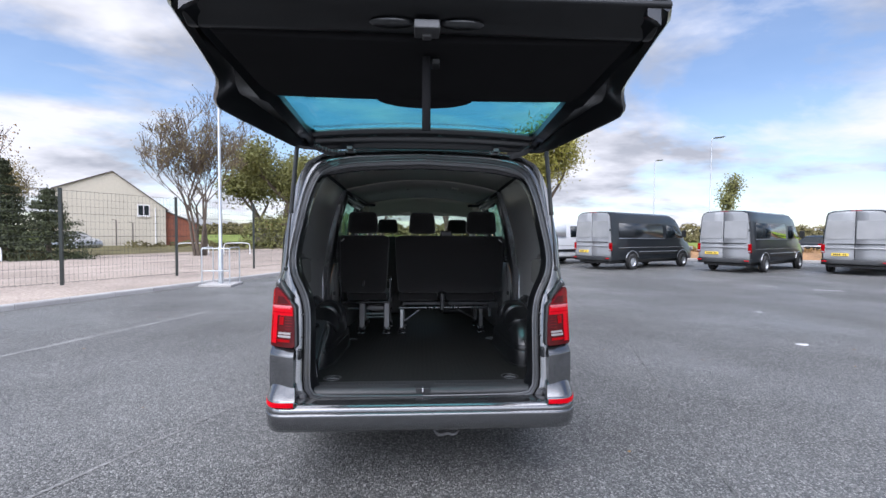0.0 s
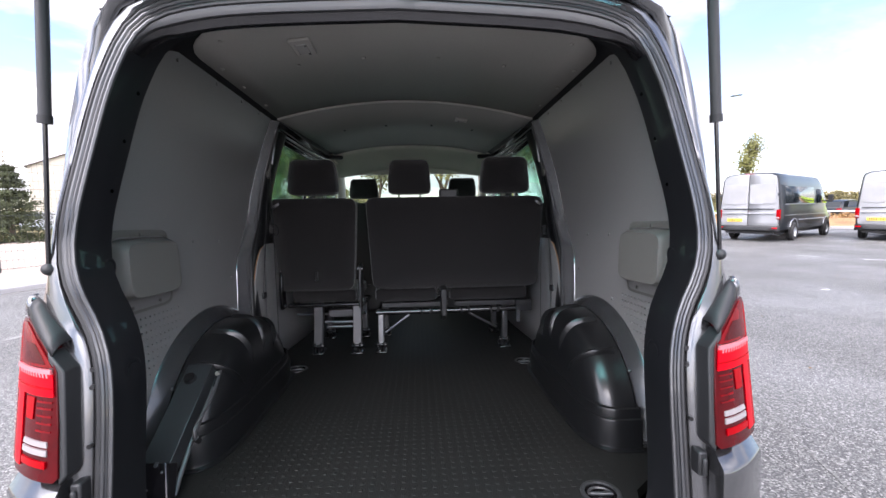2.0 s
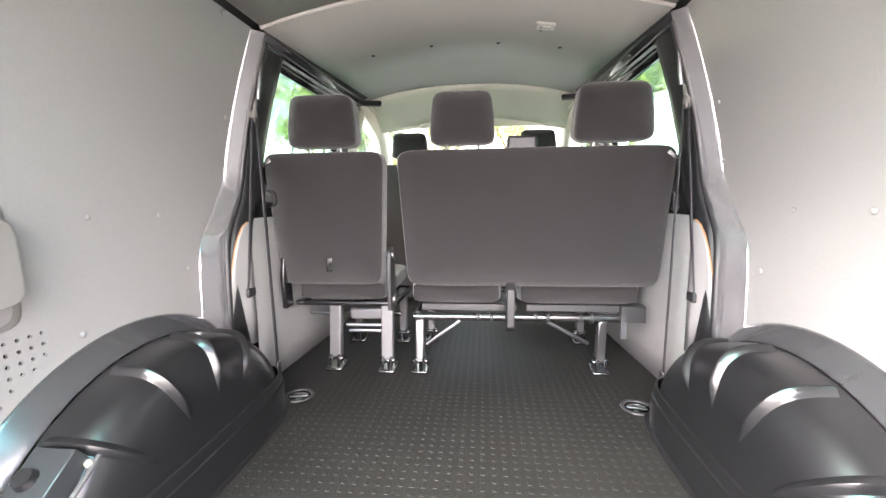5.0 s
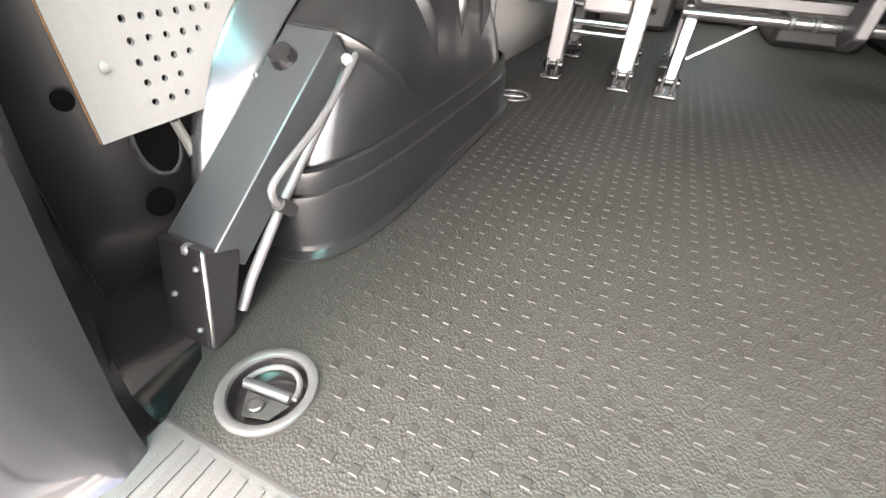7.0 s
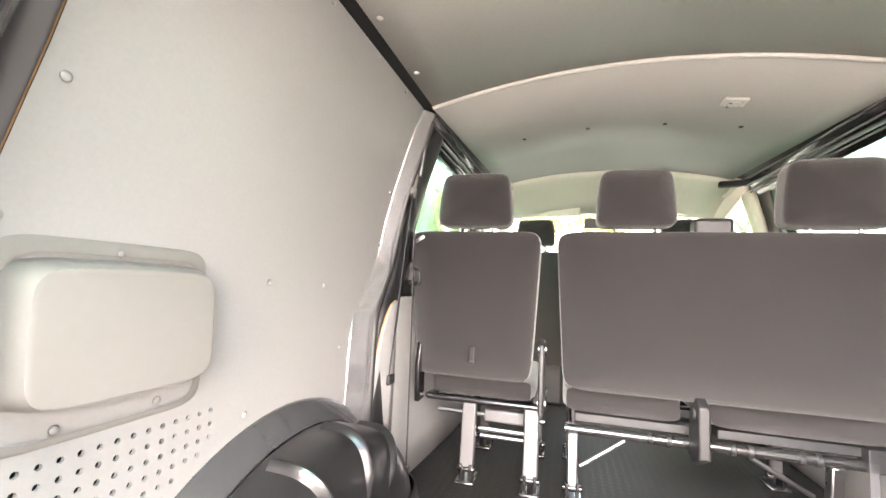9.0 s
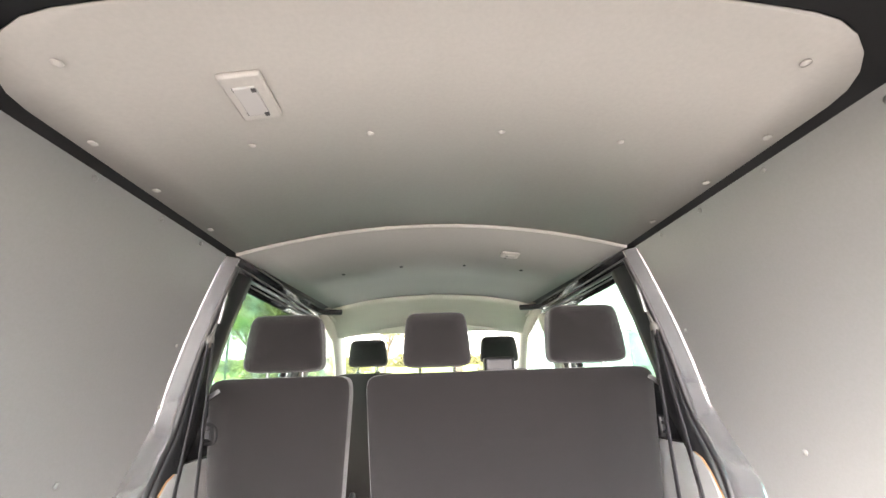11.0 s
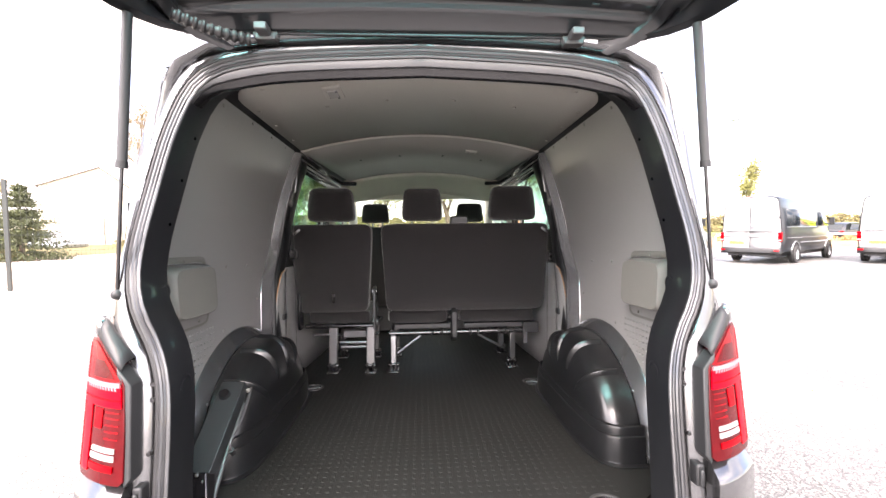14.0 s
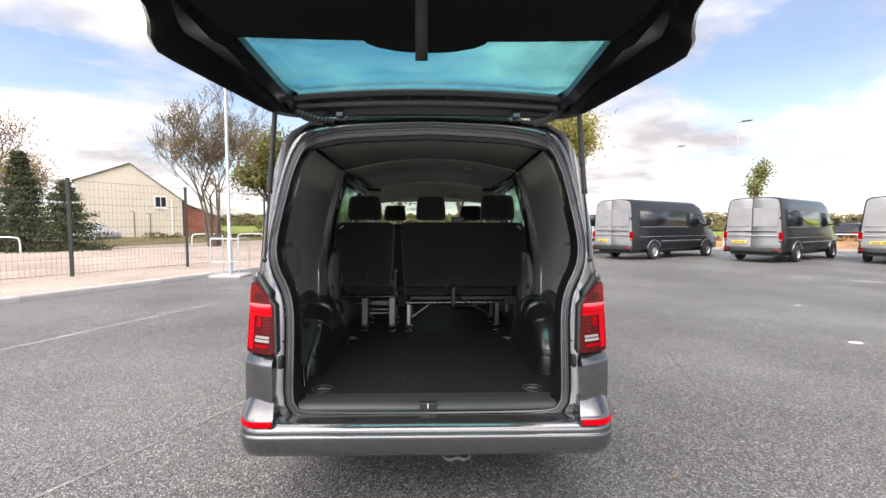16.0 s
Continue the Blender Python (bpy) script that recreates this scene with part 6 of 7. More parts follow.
for k in range(70):
    x, y = rnd.uniform(-7, 12), rnd.uniform(-1.5, 11)
    if abs(x) < 1.2 and y > -0.5 or x < -8 + (y - 5.7) * 0.4 + 0.4:
        continue
    r = rnd.uniform(0.008, 0.022)
    a = rnd.uniform(0, 6.28)
    g.add([(x + r * math.cos(a + q) * (1 if q % 2 else 0.6), y + r * math.sin(a + q), 0.004 + 0.006 * (q == 1)) for q in range(5)], [(0, 1, 2, 3, 4)])
tagged(lone("leaf_litter", g, LEAF_RUST, "small fallen leaves scattered on the tarmac", "leaves"), kind="stuff")
for x, y, r in ((5.3, 2.9, 0.085), (6.7, 5.3, 0.07)):
    g = Geo().add([(x + r * (1 + 0.25 * math.sin(3 * a)) * math.cos(a), y + 0.7 * r * math.sin(a), 0.005) for a in [2 * math.pi * k / 14 for k in range(14)]], [tuple(range(14))])
    lone("paint_spot", g, LINEPAINT, "white paint spot on the tarmac", "paint spot", kind="structure")

# ---- mesh fence ----
fence = thing("mesh_fence", "tall dark green welded mesh fence on the gravel", "fence", (-9.3, 8.8, 0.1))
POSTS = [Vector(p) for p in ((-15.6, -1.2, 0), (-13.95, 1.3, 0), (-12.35, 3.8, 0), (-10.75, 6.3, 0), (-9.3, 8.75, 0), (-7.85, 11.3, 0), (-6.55, 14.2, 0), (-5.3, 17.1, 0), (-4.0, 20.0, 0), (-2.7, 22.9, 0))]
HF = 2.52
for p in POSTS:
    part("fence_post", Geo().box((p.x, p.y, 0.1 + HF / 2), (0.075, 0.075, HF + 0.06), Euler((0, 0, 0.45)).to_matrix()).box((p.x, p.y, 0.13 + HF), (0.085, 0.085, 0.02), Euler((0, 0, 0.45)).to_matrix()), FENCEPAINT, fence, bevel=0.006)
for a, b in zip(POSTS, POSTS[1:]):
    g = Geo()
    d = b - a
    n = int(d.length / 0.10)
    u = d.normalized()
    s_ = Vector((-u.y, u.x, 0)) * 0.0016
    u2 = u * 0.0016
    for k in range(n + 1):
        p = a + u * (0.05 + k * 0.10) if k < n else b - u * 0.04
        i = len(g.v)
        g.v += [tuple(p + w + Vector((0, 0, z))) for z in (0.17, 0.1 + HF) for w in (s_ + u2, s_ - u2, -s_ - u2, -s_ + u2)]
        g.f += [(i, i + 1, i + 5, i + 4), (i + 1, i + 2, i + 6, i + 5), (i + 2, i + 3, i + 7, i + 6), (i + 3, i, i + 4, i + 7)]
    for k in range(13):
        z = 0.2 + k * 0.2
        for dz in (-0.0, 0.012) if k % 3 == 0 else (0.0,):
            g.tube([a + Vector((0, 0, z + dz)) + s_ * 2, b + Vector((0, 0, z + dz)) + s_ * 2], 0.0032, 4)
    part("mesh_panel", g, FENCEPAINT, fence, "welded wire mesh")

# ---- lamp columns ----


def lamp_column(x, y, h, label, arm=(0.55, 0), base_guard=False):
    e = thing("street_lamp", label, "street lamp", (x, y, 0.0), group="lamp columns")
    part("column", Geo().tube([(x, y, 0.0), (x, y, 1.1), (x, y, 1.14), (x, y, h)], [0.068, 0.068, 0.047, 0.032], 12), GALV, e, "tapered galvanised column", smooth=True)
    part("arm", Geo().tube([(x, y, h - 0.03), (x + arm[0] * 0.25, y + arm[1] * 0.25, h + 0.03), (x + arm[0] * 0.5, y + arm[1] * 0.5, h + 0.04)], 0.024, 8), GALV, e, smooth=True)
    ang = math.atan2(arm[1], arm[0])
    m3 = Euler((0, radians(-6), ang)).to_matrix()
    hd = part("lantern", Geo().box((x + arm[0] * 0.75, y + arm[1] * 0.75, h + 0.05), (0.62, 0.24, 0.06), m3), FENCEPAINT, e, "flat dark lantern", bevel=0.02)
    part("lens", Geo().box((x + arm[0] * 0.8, y + arm[1] * 0.8, h + 0.012), (0.36, 0.16, 0.012), m3), CLEARLENS, hd)
    return e


lamp_column(-5.75, 9.75, 6.7, "slim galvanised lamp column beside the kerb", arm=(0.55, 0.1))
lamp_column(19.0, 23.9, 7.9, "galvanised lamp column behind the parked vans", arm=(0.6, -0.1))
lamp_column(20.2, 32.6, 8.0, "distant galvanised lamp column", arm=(0.6, 0.1))
e = thing("column_guard", "slim galvanised steel hoop guard round the lamp column", "guard rail", (-5.75, 9.75, 0))
for dx in (-0.38, 0.38):
    part("hoop", Geo().tube([(-5.75 + dx, 9.45, 0), (-5.75 + dx, 9.45, 1.05), (-5.75 + dx, 9.5, 1.1), (-5.75 + dx, 10.05, 1.1), (-5.75 + dx, 10.1, 1.05), (-5.75 + dx, 10.1, 0)], 0.017, 8), GALV, e, smooth=True)
part("rail", Geo().tube([(-6.13, 9.45, 1.08), (-5.37, 9.45, 1.08)], 0.017, 8), GALV, e, smooth=True)
part("rail", Geo().tube([(-6.13, 9.45, 0.45), (-5.37, 9.45, 0.45)], 0.015, 8), GALV, e, smooth=True)
part("footing", Geo().box((-5.75, 9.78, 0.03), (0.9, 0.8, 0.08)), KERBSTONE, e, bevel=0.02)


def hoop_rail(a, b, h, label="low white hoop barrier"):
    a, b = Vector(a), Vector(b)
    u = (b - a).normalized()
    e = thing("hoop_barrier", label, "barrier", tuple(a), group="hoop barriers")
    up_ = Vector((0, 0, h))
    part("hoop", Geo().tube(smooth_line([a, a + up_ * 0.8, a + up_ + u * 0.12, b + up_ - u * 0.12, b + up_ * 0.8, b], 2), 0.035, 8), WHITEPAINT, e, smooth=True)


for k in range(7):
    p = F0 + fd * (15 + 4.6 * k) + fn * 0.6
    hoop_rail((p.x, p.y, 0.1), (p.x + fd.x * 3.0, p.y + fd.y * 3.0, 0.1), 0.85)
for a, b in (((-20.3, 16.9), (-19.2, 17.6)), ((-15.0, 24.0), (-13.4, 24.6)), ((-12.6, 24.9), (-11.2, 25.5))):
    hoop_rail((*a, 0.15), (*b, 0.15), 0.75)

# ---- vans parked across the car park ----


def work_van(x, y, heading, rear_mat, side_mat, label, L=6.7, H=2.58, windows=True, bars=True):
    """A high-roofed van; its own frame has the tail at the origin and the nose along +y."""
    m = Matrix.Translation((x, y, 0)) @ Matrix.Rotation(-radians(heading), 4, "Z")
    e = thing("parked_van", label, "van", (0, 0, 0), m, group="parked vans")
    sec = [(0.90, 0.38), (0.98, 0.45), (1.0, 0.75), (1.0, 1.15), (0.985, 1.35), (0.96, 1.75), (0.925, 2.10), (0.895, 2.36), (0.85, 2.48), (0.70, 2.55), (0.3, 2.575), (0, 2.58)]
    def at(yy):
        top = lerp([(0, H - 0.05), (0.12, H), (4.5, H - 0.02), (5.0, H - 0.2), (5.35, 2.05), (5.85, 1.35), (6.4, 1.15), (6.63, 0.9), (L, 0.7)], yy)
        wide = lerp([(0, 0.965), (0.1, 1.0), (5.5, 1.0), (6.2, 0.95), (6.55, 0.85), (L, 0.72)], yy)
        return [(px * wide, 0.38 + (pz - 0.38) * (top - 0.38) / (H - 0.38)) for px, pz in sec]
    sts = [0, 0.04, 0.12, 1.0, 2.2, 3.4, 4.5, 5.0, 5.35, 5.85, 6.2, 6.5, 6.63, L]
    rows = [[(px, yy, pz) for px, pz in at(yy)] + [(-px, yy, pz) for px, pz in reversed(at(yy)[:-1])] for yy in sts]
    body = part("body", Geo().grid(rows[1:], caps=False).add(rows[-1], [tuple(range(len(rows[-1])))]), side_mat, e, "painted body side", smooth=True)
    for s in (1, -1):
        # two rear doors; rear_mat can be far paler than side_mat
        rr = []
        for px, pz in at(0.0)[1:]:
            rr.append([(s * 0.012, -0.02 + 0.05 * (pz > 2.4) * (pz - 2.4), pz), (s * px * 0.5, -0.02 + 0.05 * (pz > 2.4) * (pz - 2.4), pz), (s * px * 0.96, 0.0, pz), (s * px, 0.05, pz)])
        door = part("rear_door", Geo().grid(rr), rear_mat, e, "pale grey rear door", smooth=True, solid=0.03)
        part("rear_window", Geo().grid([[(s * u, -0.042, pz) for u in (0.05, 0.45, 0.87 - 0.07 * (pz - 1.5))] for pz in (1.42, 1.75, 2.14)]), GREYGLASS, door, "filmed rear window with its pale reflection in the colour", solid=0.008)
        part("door_handle", Geo().box((s * 0.10, -0.05, 1.22), (0.12, 0.03, 0.05)), PLASTIC, door, bevel=0.008)
        part("hinge", Geo().box((s * 0.93, -0.015, 1.75), (0.05, 0.05, 0.1)), side_mat, door, bevel=0.01)
        part("tail_lamp", Geo().box((s * 0.945, 0.02, 1.02), (0.12, 0.10, 0.36)), RED, e, "red tail lamp", bevel=0.02)
        part("lamp_strip", Geo().box((s * 0.945, -0.035, 0.90), (0.10, 0.015, 0.05)), CLEARLENS, e, bevel=0.004)
        part("reflector", Geo().box((s * 0.88, -0.095, 0.52), (0.16, 0.012, 0.04)), RED_BRIGHT, e, bevel=0.003)
        part("side_window" if windows else "pressed_panel", Geo().grid([[(s * (px + 0.006), yy, pz) for pz, px in ((1.42, 0.985), (1.75, 0.962), (2.06, 0.932))] for yy in (0.55, 1.9, 3.8)]), DARKGLASS if windows else side_mat, e, "dark side window" if windows else "pressed body side panel", smooth=True, solid=0.006)
        part("cab_window", Geo().grid([[(s * (px + 0.006), yy + dy, pz) for pz, px, dy in ((1.42, 0.985, 0.0), (1.72, 0.965, 0.0), (2.0, 0.938, 0.0))] for yy in (4.1, 4.75)] + [[(s * 0.985, 5.5, 1.42), (s * 0.962, 5.25, 1.7), (s * 0.938, 5.0, 1.95)]]), DARKGLASS, e, "dark cab side window", smooth=True, solid=0.006)
        part("window_line", Geo().tube([(s * 0.994, 0.5, 1.39), (s * 0.994, 3.9, 1.39)], 0.013, 6), SILVER, e, "bright line below the windows", smooth=True)
        part("sill_line", Geo().tube([(s * 1.028, 1.95, 0.79), (s * 1.028, 4.95, 0.79)], 0.016, 6), SILVER, e, "bright line along the flank", smooth=True)
        part("side_moulding", Geo().box((s * 1.008, 3.2, 0.72), (0.03, 3.2, 0.13)), PLASTIC, e, bevel=0.012)
        # pale tube draws the light caught along the body crease
        part("side_crease", Geo().tube([(s * 1.0, 0.5, 0.98), (s * 1.0, 5.5, 0.98)], 0.01, 6), VAN_GREY, e, smooth=True)
        part("wing_mirror", Geo().box((s * 1.16, 5.25, 1.62), (0.16, 0.12, 0.32)).tube([(s * 0.97, 5.3, 1.5), (s * 1.12, 5.27, 1.5)], 0.03), PLASTIC, e, bevel=0.03)
        for yy in (1.45, 5.45):
            part("wheel_arch", Geo().grid([[(s * (0.99 + 0.025 * q), yy + (0.42 + 0.05 * (1 - q)) * math.cos(a), 0.36 + (0.42 + 0.05 * (1 - q)) * math.sin(a)) for q in (0, 1)] for a in [math.pi * k / 14 for k in range(15)]]), PLASTIC, e, smooth=True, solid=0.02)
            # silver tube imitates the reflection along the arch edge
            part("arch_lip", Geo().tube([(s * 1.018, yy + 0.475 * math.cos(a), 0.36 + 0.475 * math.sin(a)) for a in [math.pi * (0.12 + 0.76 * k / 14) for k in range(15)]], 0.013, 6), SILVER, e, "bright line for the reflection on the wheel arch lip", smooth=True)
            # flat black disc in place of the shaded hollow behind the wheel
            part("wheel_well", Geo().disc((s * 0.985, yy, 0.40), 0.41, 0.038, 0, 24), SEAL, e)
            wheel(e, s * 0.965, yy, 0.34, 0.34, 0.22, GALV)
    part("bumper", Geo().grid([[(px, yv, zz) for yv, zz in ((0.05, 0.60), (-0.07 + 0.10 * (abs(px) / 1.0) ** 6, 0.60), (-0.10 + 0.12 * (abs(px)) ** 6, 0.55), (-0.10 + 0.12 * (abs(px)) ** 6, 0.43), (-0.02, 0.38))] for px in [-1 + 0.1 * k for k in range(21)]]), PLASTIC, e, "dark step bumper", smooth=True, solid=0.02)
    pl = part("number_plate", Geo().box((-0.42, -0.045, 0.80), (0.52, 0.012, 0.115)), PLATE, e, "yellow number plate", bevel=0.004)
    for k in range(7):
        if k != 4:
            part("plate_bar", Geo().box((-0.60 + 0.058 * k, -0.0525, 0.80), (0.034, 0.002, 0.062)), PLATE_BAR, pl)
    part("door_trim", Geo().box((0.0, -0.035, 1.22), (1.66, 0.02, 0.035)), PLASTIC, e, "dark groove across the rear doors", bevel=0.006)
    part("door_ledge", Geo().box((0.0, -0.045, 1.06), (1.7, 0.05, 0.05)), rear_mat, e, bevel=0.015)
    part("brake_light", Geo().box((0, 0.03, 2.53), (0.3, 0.06, 0.04)), RED, e, bevel=0.008)
    g = Geo().grid([[(px * 0.96, yy + 0.02, pz + 0.012) for px, pz in at(yy)[7:]] + [(-px * 0.96, yy + 0.02, pz + 0.012) for px, pz in reversed(at(yy)[7:-1])] for yy in (5.03, 5.35, 5.82)])
    part("windscreen", g, DARKGLASS, e, "dark windscreen", smooth=True, solid=0.008)
    part("underbody", Geo().box((0, 3.2, 0.36), (1.6, 6.1, 0.16)), SEAL, e)
    for s in (1, -1):
        part("headlamp", Geo().box((s * 0.72, 6.56, 0.88), (0.34, 0.14, 0.2)), CLEARLENS, e, bevel=0.03)
    return e


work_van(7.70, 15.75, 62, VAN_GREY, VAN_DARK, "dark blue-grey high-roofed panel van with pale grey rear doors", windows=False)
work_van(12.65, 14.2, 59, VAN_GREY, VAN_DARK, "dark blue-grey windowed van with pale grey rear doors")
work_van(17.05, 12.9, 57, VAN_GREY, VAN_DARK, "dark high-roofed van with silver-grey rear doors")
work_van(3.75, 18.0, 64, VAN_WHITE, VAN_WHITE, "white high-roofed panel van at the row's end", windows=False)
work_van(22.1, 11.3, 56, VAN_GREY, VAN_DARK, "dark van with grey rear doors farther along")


def car(x, y, heading, mat, label, L=4.2):
    m = Matrix.Translation((x, y, 0.12)) @ Matrix.Rotation(-radians(heading), 4, "Z")
    e = thing("parked_car", label, "car", (0, 0, 0), m, group="parked cars")
    prof = [(0.0, 0.45), (0.02, 0.80), (0.10, 0.95), (0.55, 1.36), (0.9, 1.45), (1.9, 1.46), (2.35, 1.36), (3.05, 0.98), (3.8, 0.85), (4.12, 0.70), (4.2, 0.45), (4.1, 0.22), (0.12, 0.22)]
    rows = []
    for px, k in ((-0.85, 0.93), (-0.87, 1.0), (-0.6, 1.02), (0, 1.03), (0.6, 1.02), (0.87, 1.0), (0.85, 0.93)):
        rows.append([(px * (0.78 if z > 1.2 else 0.92 if z > 0.95 else 1.0), yy, 0.22 + (z - 0.22) * k) for yy, z in prof])
    g = Geo().grid(rows, close=True)
    g.f += [tuple(range(len(prof))), tuple(range(len(g.v) - len(prof), len(g.v)))]
    part("body", g, mat, e, smooth=True, bevel=0.03)
    for s in (1, -1):
        part("side_window", Geo().add([(s * 0.845, 0.55, 1.0), (s * 0.845, 2.9, 1.0), (s * 0.735, 2.3, 1.33), (s * 0.73, 0.95, 1.38), ], [(0, 1, 2, 3)]), DARKGLASS, e, solid=0.02)
        for yy in (0.75, 3.35):
            wheel(e, s * 0.78, yy, 0.31, 0.31, 0.2, GALV)
        part("tail_lamp", Geo().box((s * 0.7, 0.02, 0.82), (0.26, 0.08, 0.2)), RED, e, bevel=0.02)
        part("headlamp", Geo().box((s * 0.62, 4.06, 0.68), (0.32, 0.12, 0.13)), CLEARLENS, e, bevel=0.02)
    part("rear_window", Geo().add([(-0.62, 0.13, 1.0), (0.62, 0.13, 1.0), (0.56, 0.5, 1.36), (-0.56, 0.5, 1.36)], [(0, 1, 2, 3)]), DARKGLASS, e, solid=0.02)
    return e


car(-29.5, 33.0, 113, SILVER, "silver hatchback parked beside the rendered house")
car(27.5, 25.5, 75, VAN_DARK, "dark car beyond the hoop barriers")

# ---- house, fences and outbuildings on the gravel side ----
u_ = Vector((math.cos(radians(35.5)), math.sin(radians(35.5)), 0))      # along the gable wall
c_ = Vector((-28.9, 38.6, 0.1))
w_ = Vector((-u_.y, u_.x, 0))
house = thing("house", "cream rendered gable-ended house with a brown tiled roof", "house", tuple(c_))


def hp(a, d, z):
    return tuple(c_ + u_ * a + w_ * d + Vector((0, 0, z)))


gable = [(-4.15, 0.0), (4.05, 0.0), (4.05, 3.85), (-0.1, 7.15), (-4.15, 5.35)]
n = len(gable)
part("gable_wall", Geo().add([hp(a, 0, z) for a, z in gable] + [hp(a, 0.3, z) for a, z in gable], [tuple(range(n)), tuple(range(2 * n - 1, n - 1, -1))] + [(i, (i + 1) % n, n + (i + 1) % n, n + i) for i in range(n)]), RENDERWALL, house, "cream rendered gable wall")
part("side_wall", Geo().add([hp(-4.15, 0.3, 0), hp(-4.15, 9, 0), hp(-4.15, 9, 5.3), hp(-4.15, 0.3, 5.3), hp(-3.85, 0.3, 0), hp(-3.85, 9, 0), hp(-3.85, 9, 5.3), hp(-3.85, 0.3, 5.3)], [(0, 1, 2, 3), (4, 7, 6, 5), (0, 4, 5, 1), (3, 2, 6, 7), (0, 3, 7, 4), (1, 5, 6, 2)]), RENDERWALL, house)
part("side_wall", Geo().add([hp(4.05, 0.3, 0), hp(4.05, 9, 0), hp(4.05, 9, 3.8), hp(4.05, 0.3, 3.8), hp(3.75, 0.3, 0), hp(3.75, 9, 0), hp(3.75, 9, 3.8), hp(3.75, 0.3, 3.8)], [(0, 1, 2, 3), (4, 7, 6, 5), (0, 4, 5, 1), (3, 2, 6, 7), (0, 3, 7, 4), (1, 5, 6, 2)]), BRICKWALL, house)
for a0, z0, a1, z1 in ((-4.35, 5.28, -0.1, 7.18), (-0.1, 7.18, 4.3, 3.68)):
    part("roof_slope", Geo().add([hp(a0, -0.15, z0), hp(a1, -0.15, z1), hp(a1, 9.2, z1), hp(a0, 9.2, z0), hp(a0, -0.15, z0 + 0.07), hp(a1, -0.15, z1 + 0.07), hp(a1, 9.2, z1 + 0.07), hp(a0, 9.2, z0 + 0.07)], [(3, 2, 1, 0), (4, 5, 6, 7), (0, 1, 5, 4), (2, 3, 7, 6), (1, 2, 6, 5), (3, 0, 4, 7)]), ROOFTILE, house, "brown roof slope")
win = part("window", Geo().add([hp(a, d, z) for a in (1.75, 2.75) for d in (-0.03, 0.04) for z in (3.05, 4.2)], [(0, 1, 3, 2), (4, 6, 7, 5), (0, 4, 5, 1), (2, 3, 7, 6), (0, 2, 6, 4), (1, 5, 7, 3)]), WHITEPAINT, house, "white framed upstairs window")
for a0, a1 in ((1.83, 2.22), (2.28, 2.67)):
    part("pane", Geo().add([hp(a0, -0.04, 3.15), hp(a1, -0.04, 3.15), hp(a1, -0.04, 4.1), hp(a0, -0.04, 4.1), hp(a0, -0.034, 3.15), hp(a1, -0.034, 3.15), hp(a1, -0.034, 4.1), hp(a0, -0.034, 4.1)], [(0, 1, 2, 3), (0, 4, 5, 1), (2, 6, 7, 3), (1, 5, 6, 2), (0, 3, 7, 4)]), DARKGLASS, win)
part("sill", Geo().add([hp(a, d, z) for a in (1.68, 2.82) for d in (-0.12, 0.02) for z in (2.97, 3.04)], [(0, 1, 3, 2), (4, 6, 7, 5), (0, 4, 5, 1), (2, 3, 7, 6), (0, 2, 6, 4), (1, 5, 7, 3)]), WHITEPAINT, win)
part("downpipe", Geo().tube([hp(3.2, -0.07, 3.9), hp(3.2, -0.07, 0.1)], 0.05, 8), WHITEPAINT, house, smooth=True)
for a, z in ((0.1, 2.6), (1.35, 2.4)):
    part("vent_pipe", Geo().tube([hp(a, -0.6, 0.0), hp(a, -0.6, z), hp(a - 0.3, -0.6, z + 0.05)], 0.05, 6), ROOFTILE, house, smooth=True)
part("brick_wing", Geo().add([hp(a, d, z) for a, zt in ((4.1, 3.55), (7.0, 2.25)) for d in (0.4, 6.0) for z in (0.0, zt)], [(0, 1, 5, 4), (2, 6, 7, 3), (4, 5, 7, 6), (0, 2, 3, 1), (1, 3, 7, 5), (0, 4, 6, 2)]), BRICKWALL, house, "red brick lean-to wing")
part("wing_roof", Geo().add([hp(a, d, z + dz) for dz in (0.0, 0.1) for a, z in ((4.1, 3.60), (7.25, 2.18)) for d in (0.2, 6.2)], [(0, 2, 3, 1), (4, 5, 7, 6), (0, 4, 6, 2), (1, 3, 7, 5), (2, 6, 7, 3), (0, 1, 5, 4)]), ROOFTILE, house, "brown lean-to roof slope")
for nm, c, s3, mat, lab, cat in (("brick_outbuilding", (-15.5, 46.0), (5.5, 4.0, 2.8), BRICKWALL, "low red brick outbuilding with a grey roof", "outbuilding"), ("garden_wall", (-11.5, 41.0), (10.0, 0.25, 1.8), ROOFTILE, "brown boundary fence under the trees", "fence")):
    e = thing(nm, lab, cat, (*c, 0.1))
    part("wall", Geo().box((c[0], c[1], 0.1 + s3[2] / 2), s3, Euler((0, 0, 0.25)).to_matrix()), mat, e, bevel=0.02)
    part("coping", Geo().box((c[0], c[1], 0.15 + s3[2]), (s3[0] + 0.3, s3[1] + 0.3, 0.16), Euler((0, 0, 0.25)).to_matrix()), ROOFTILE, e, bevel=0.04)

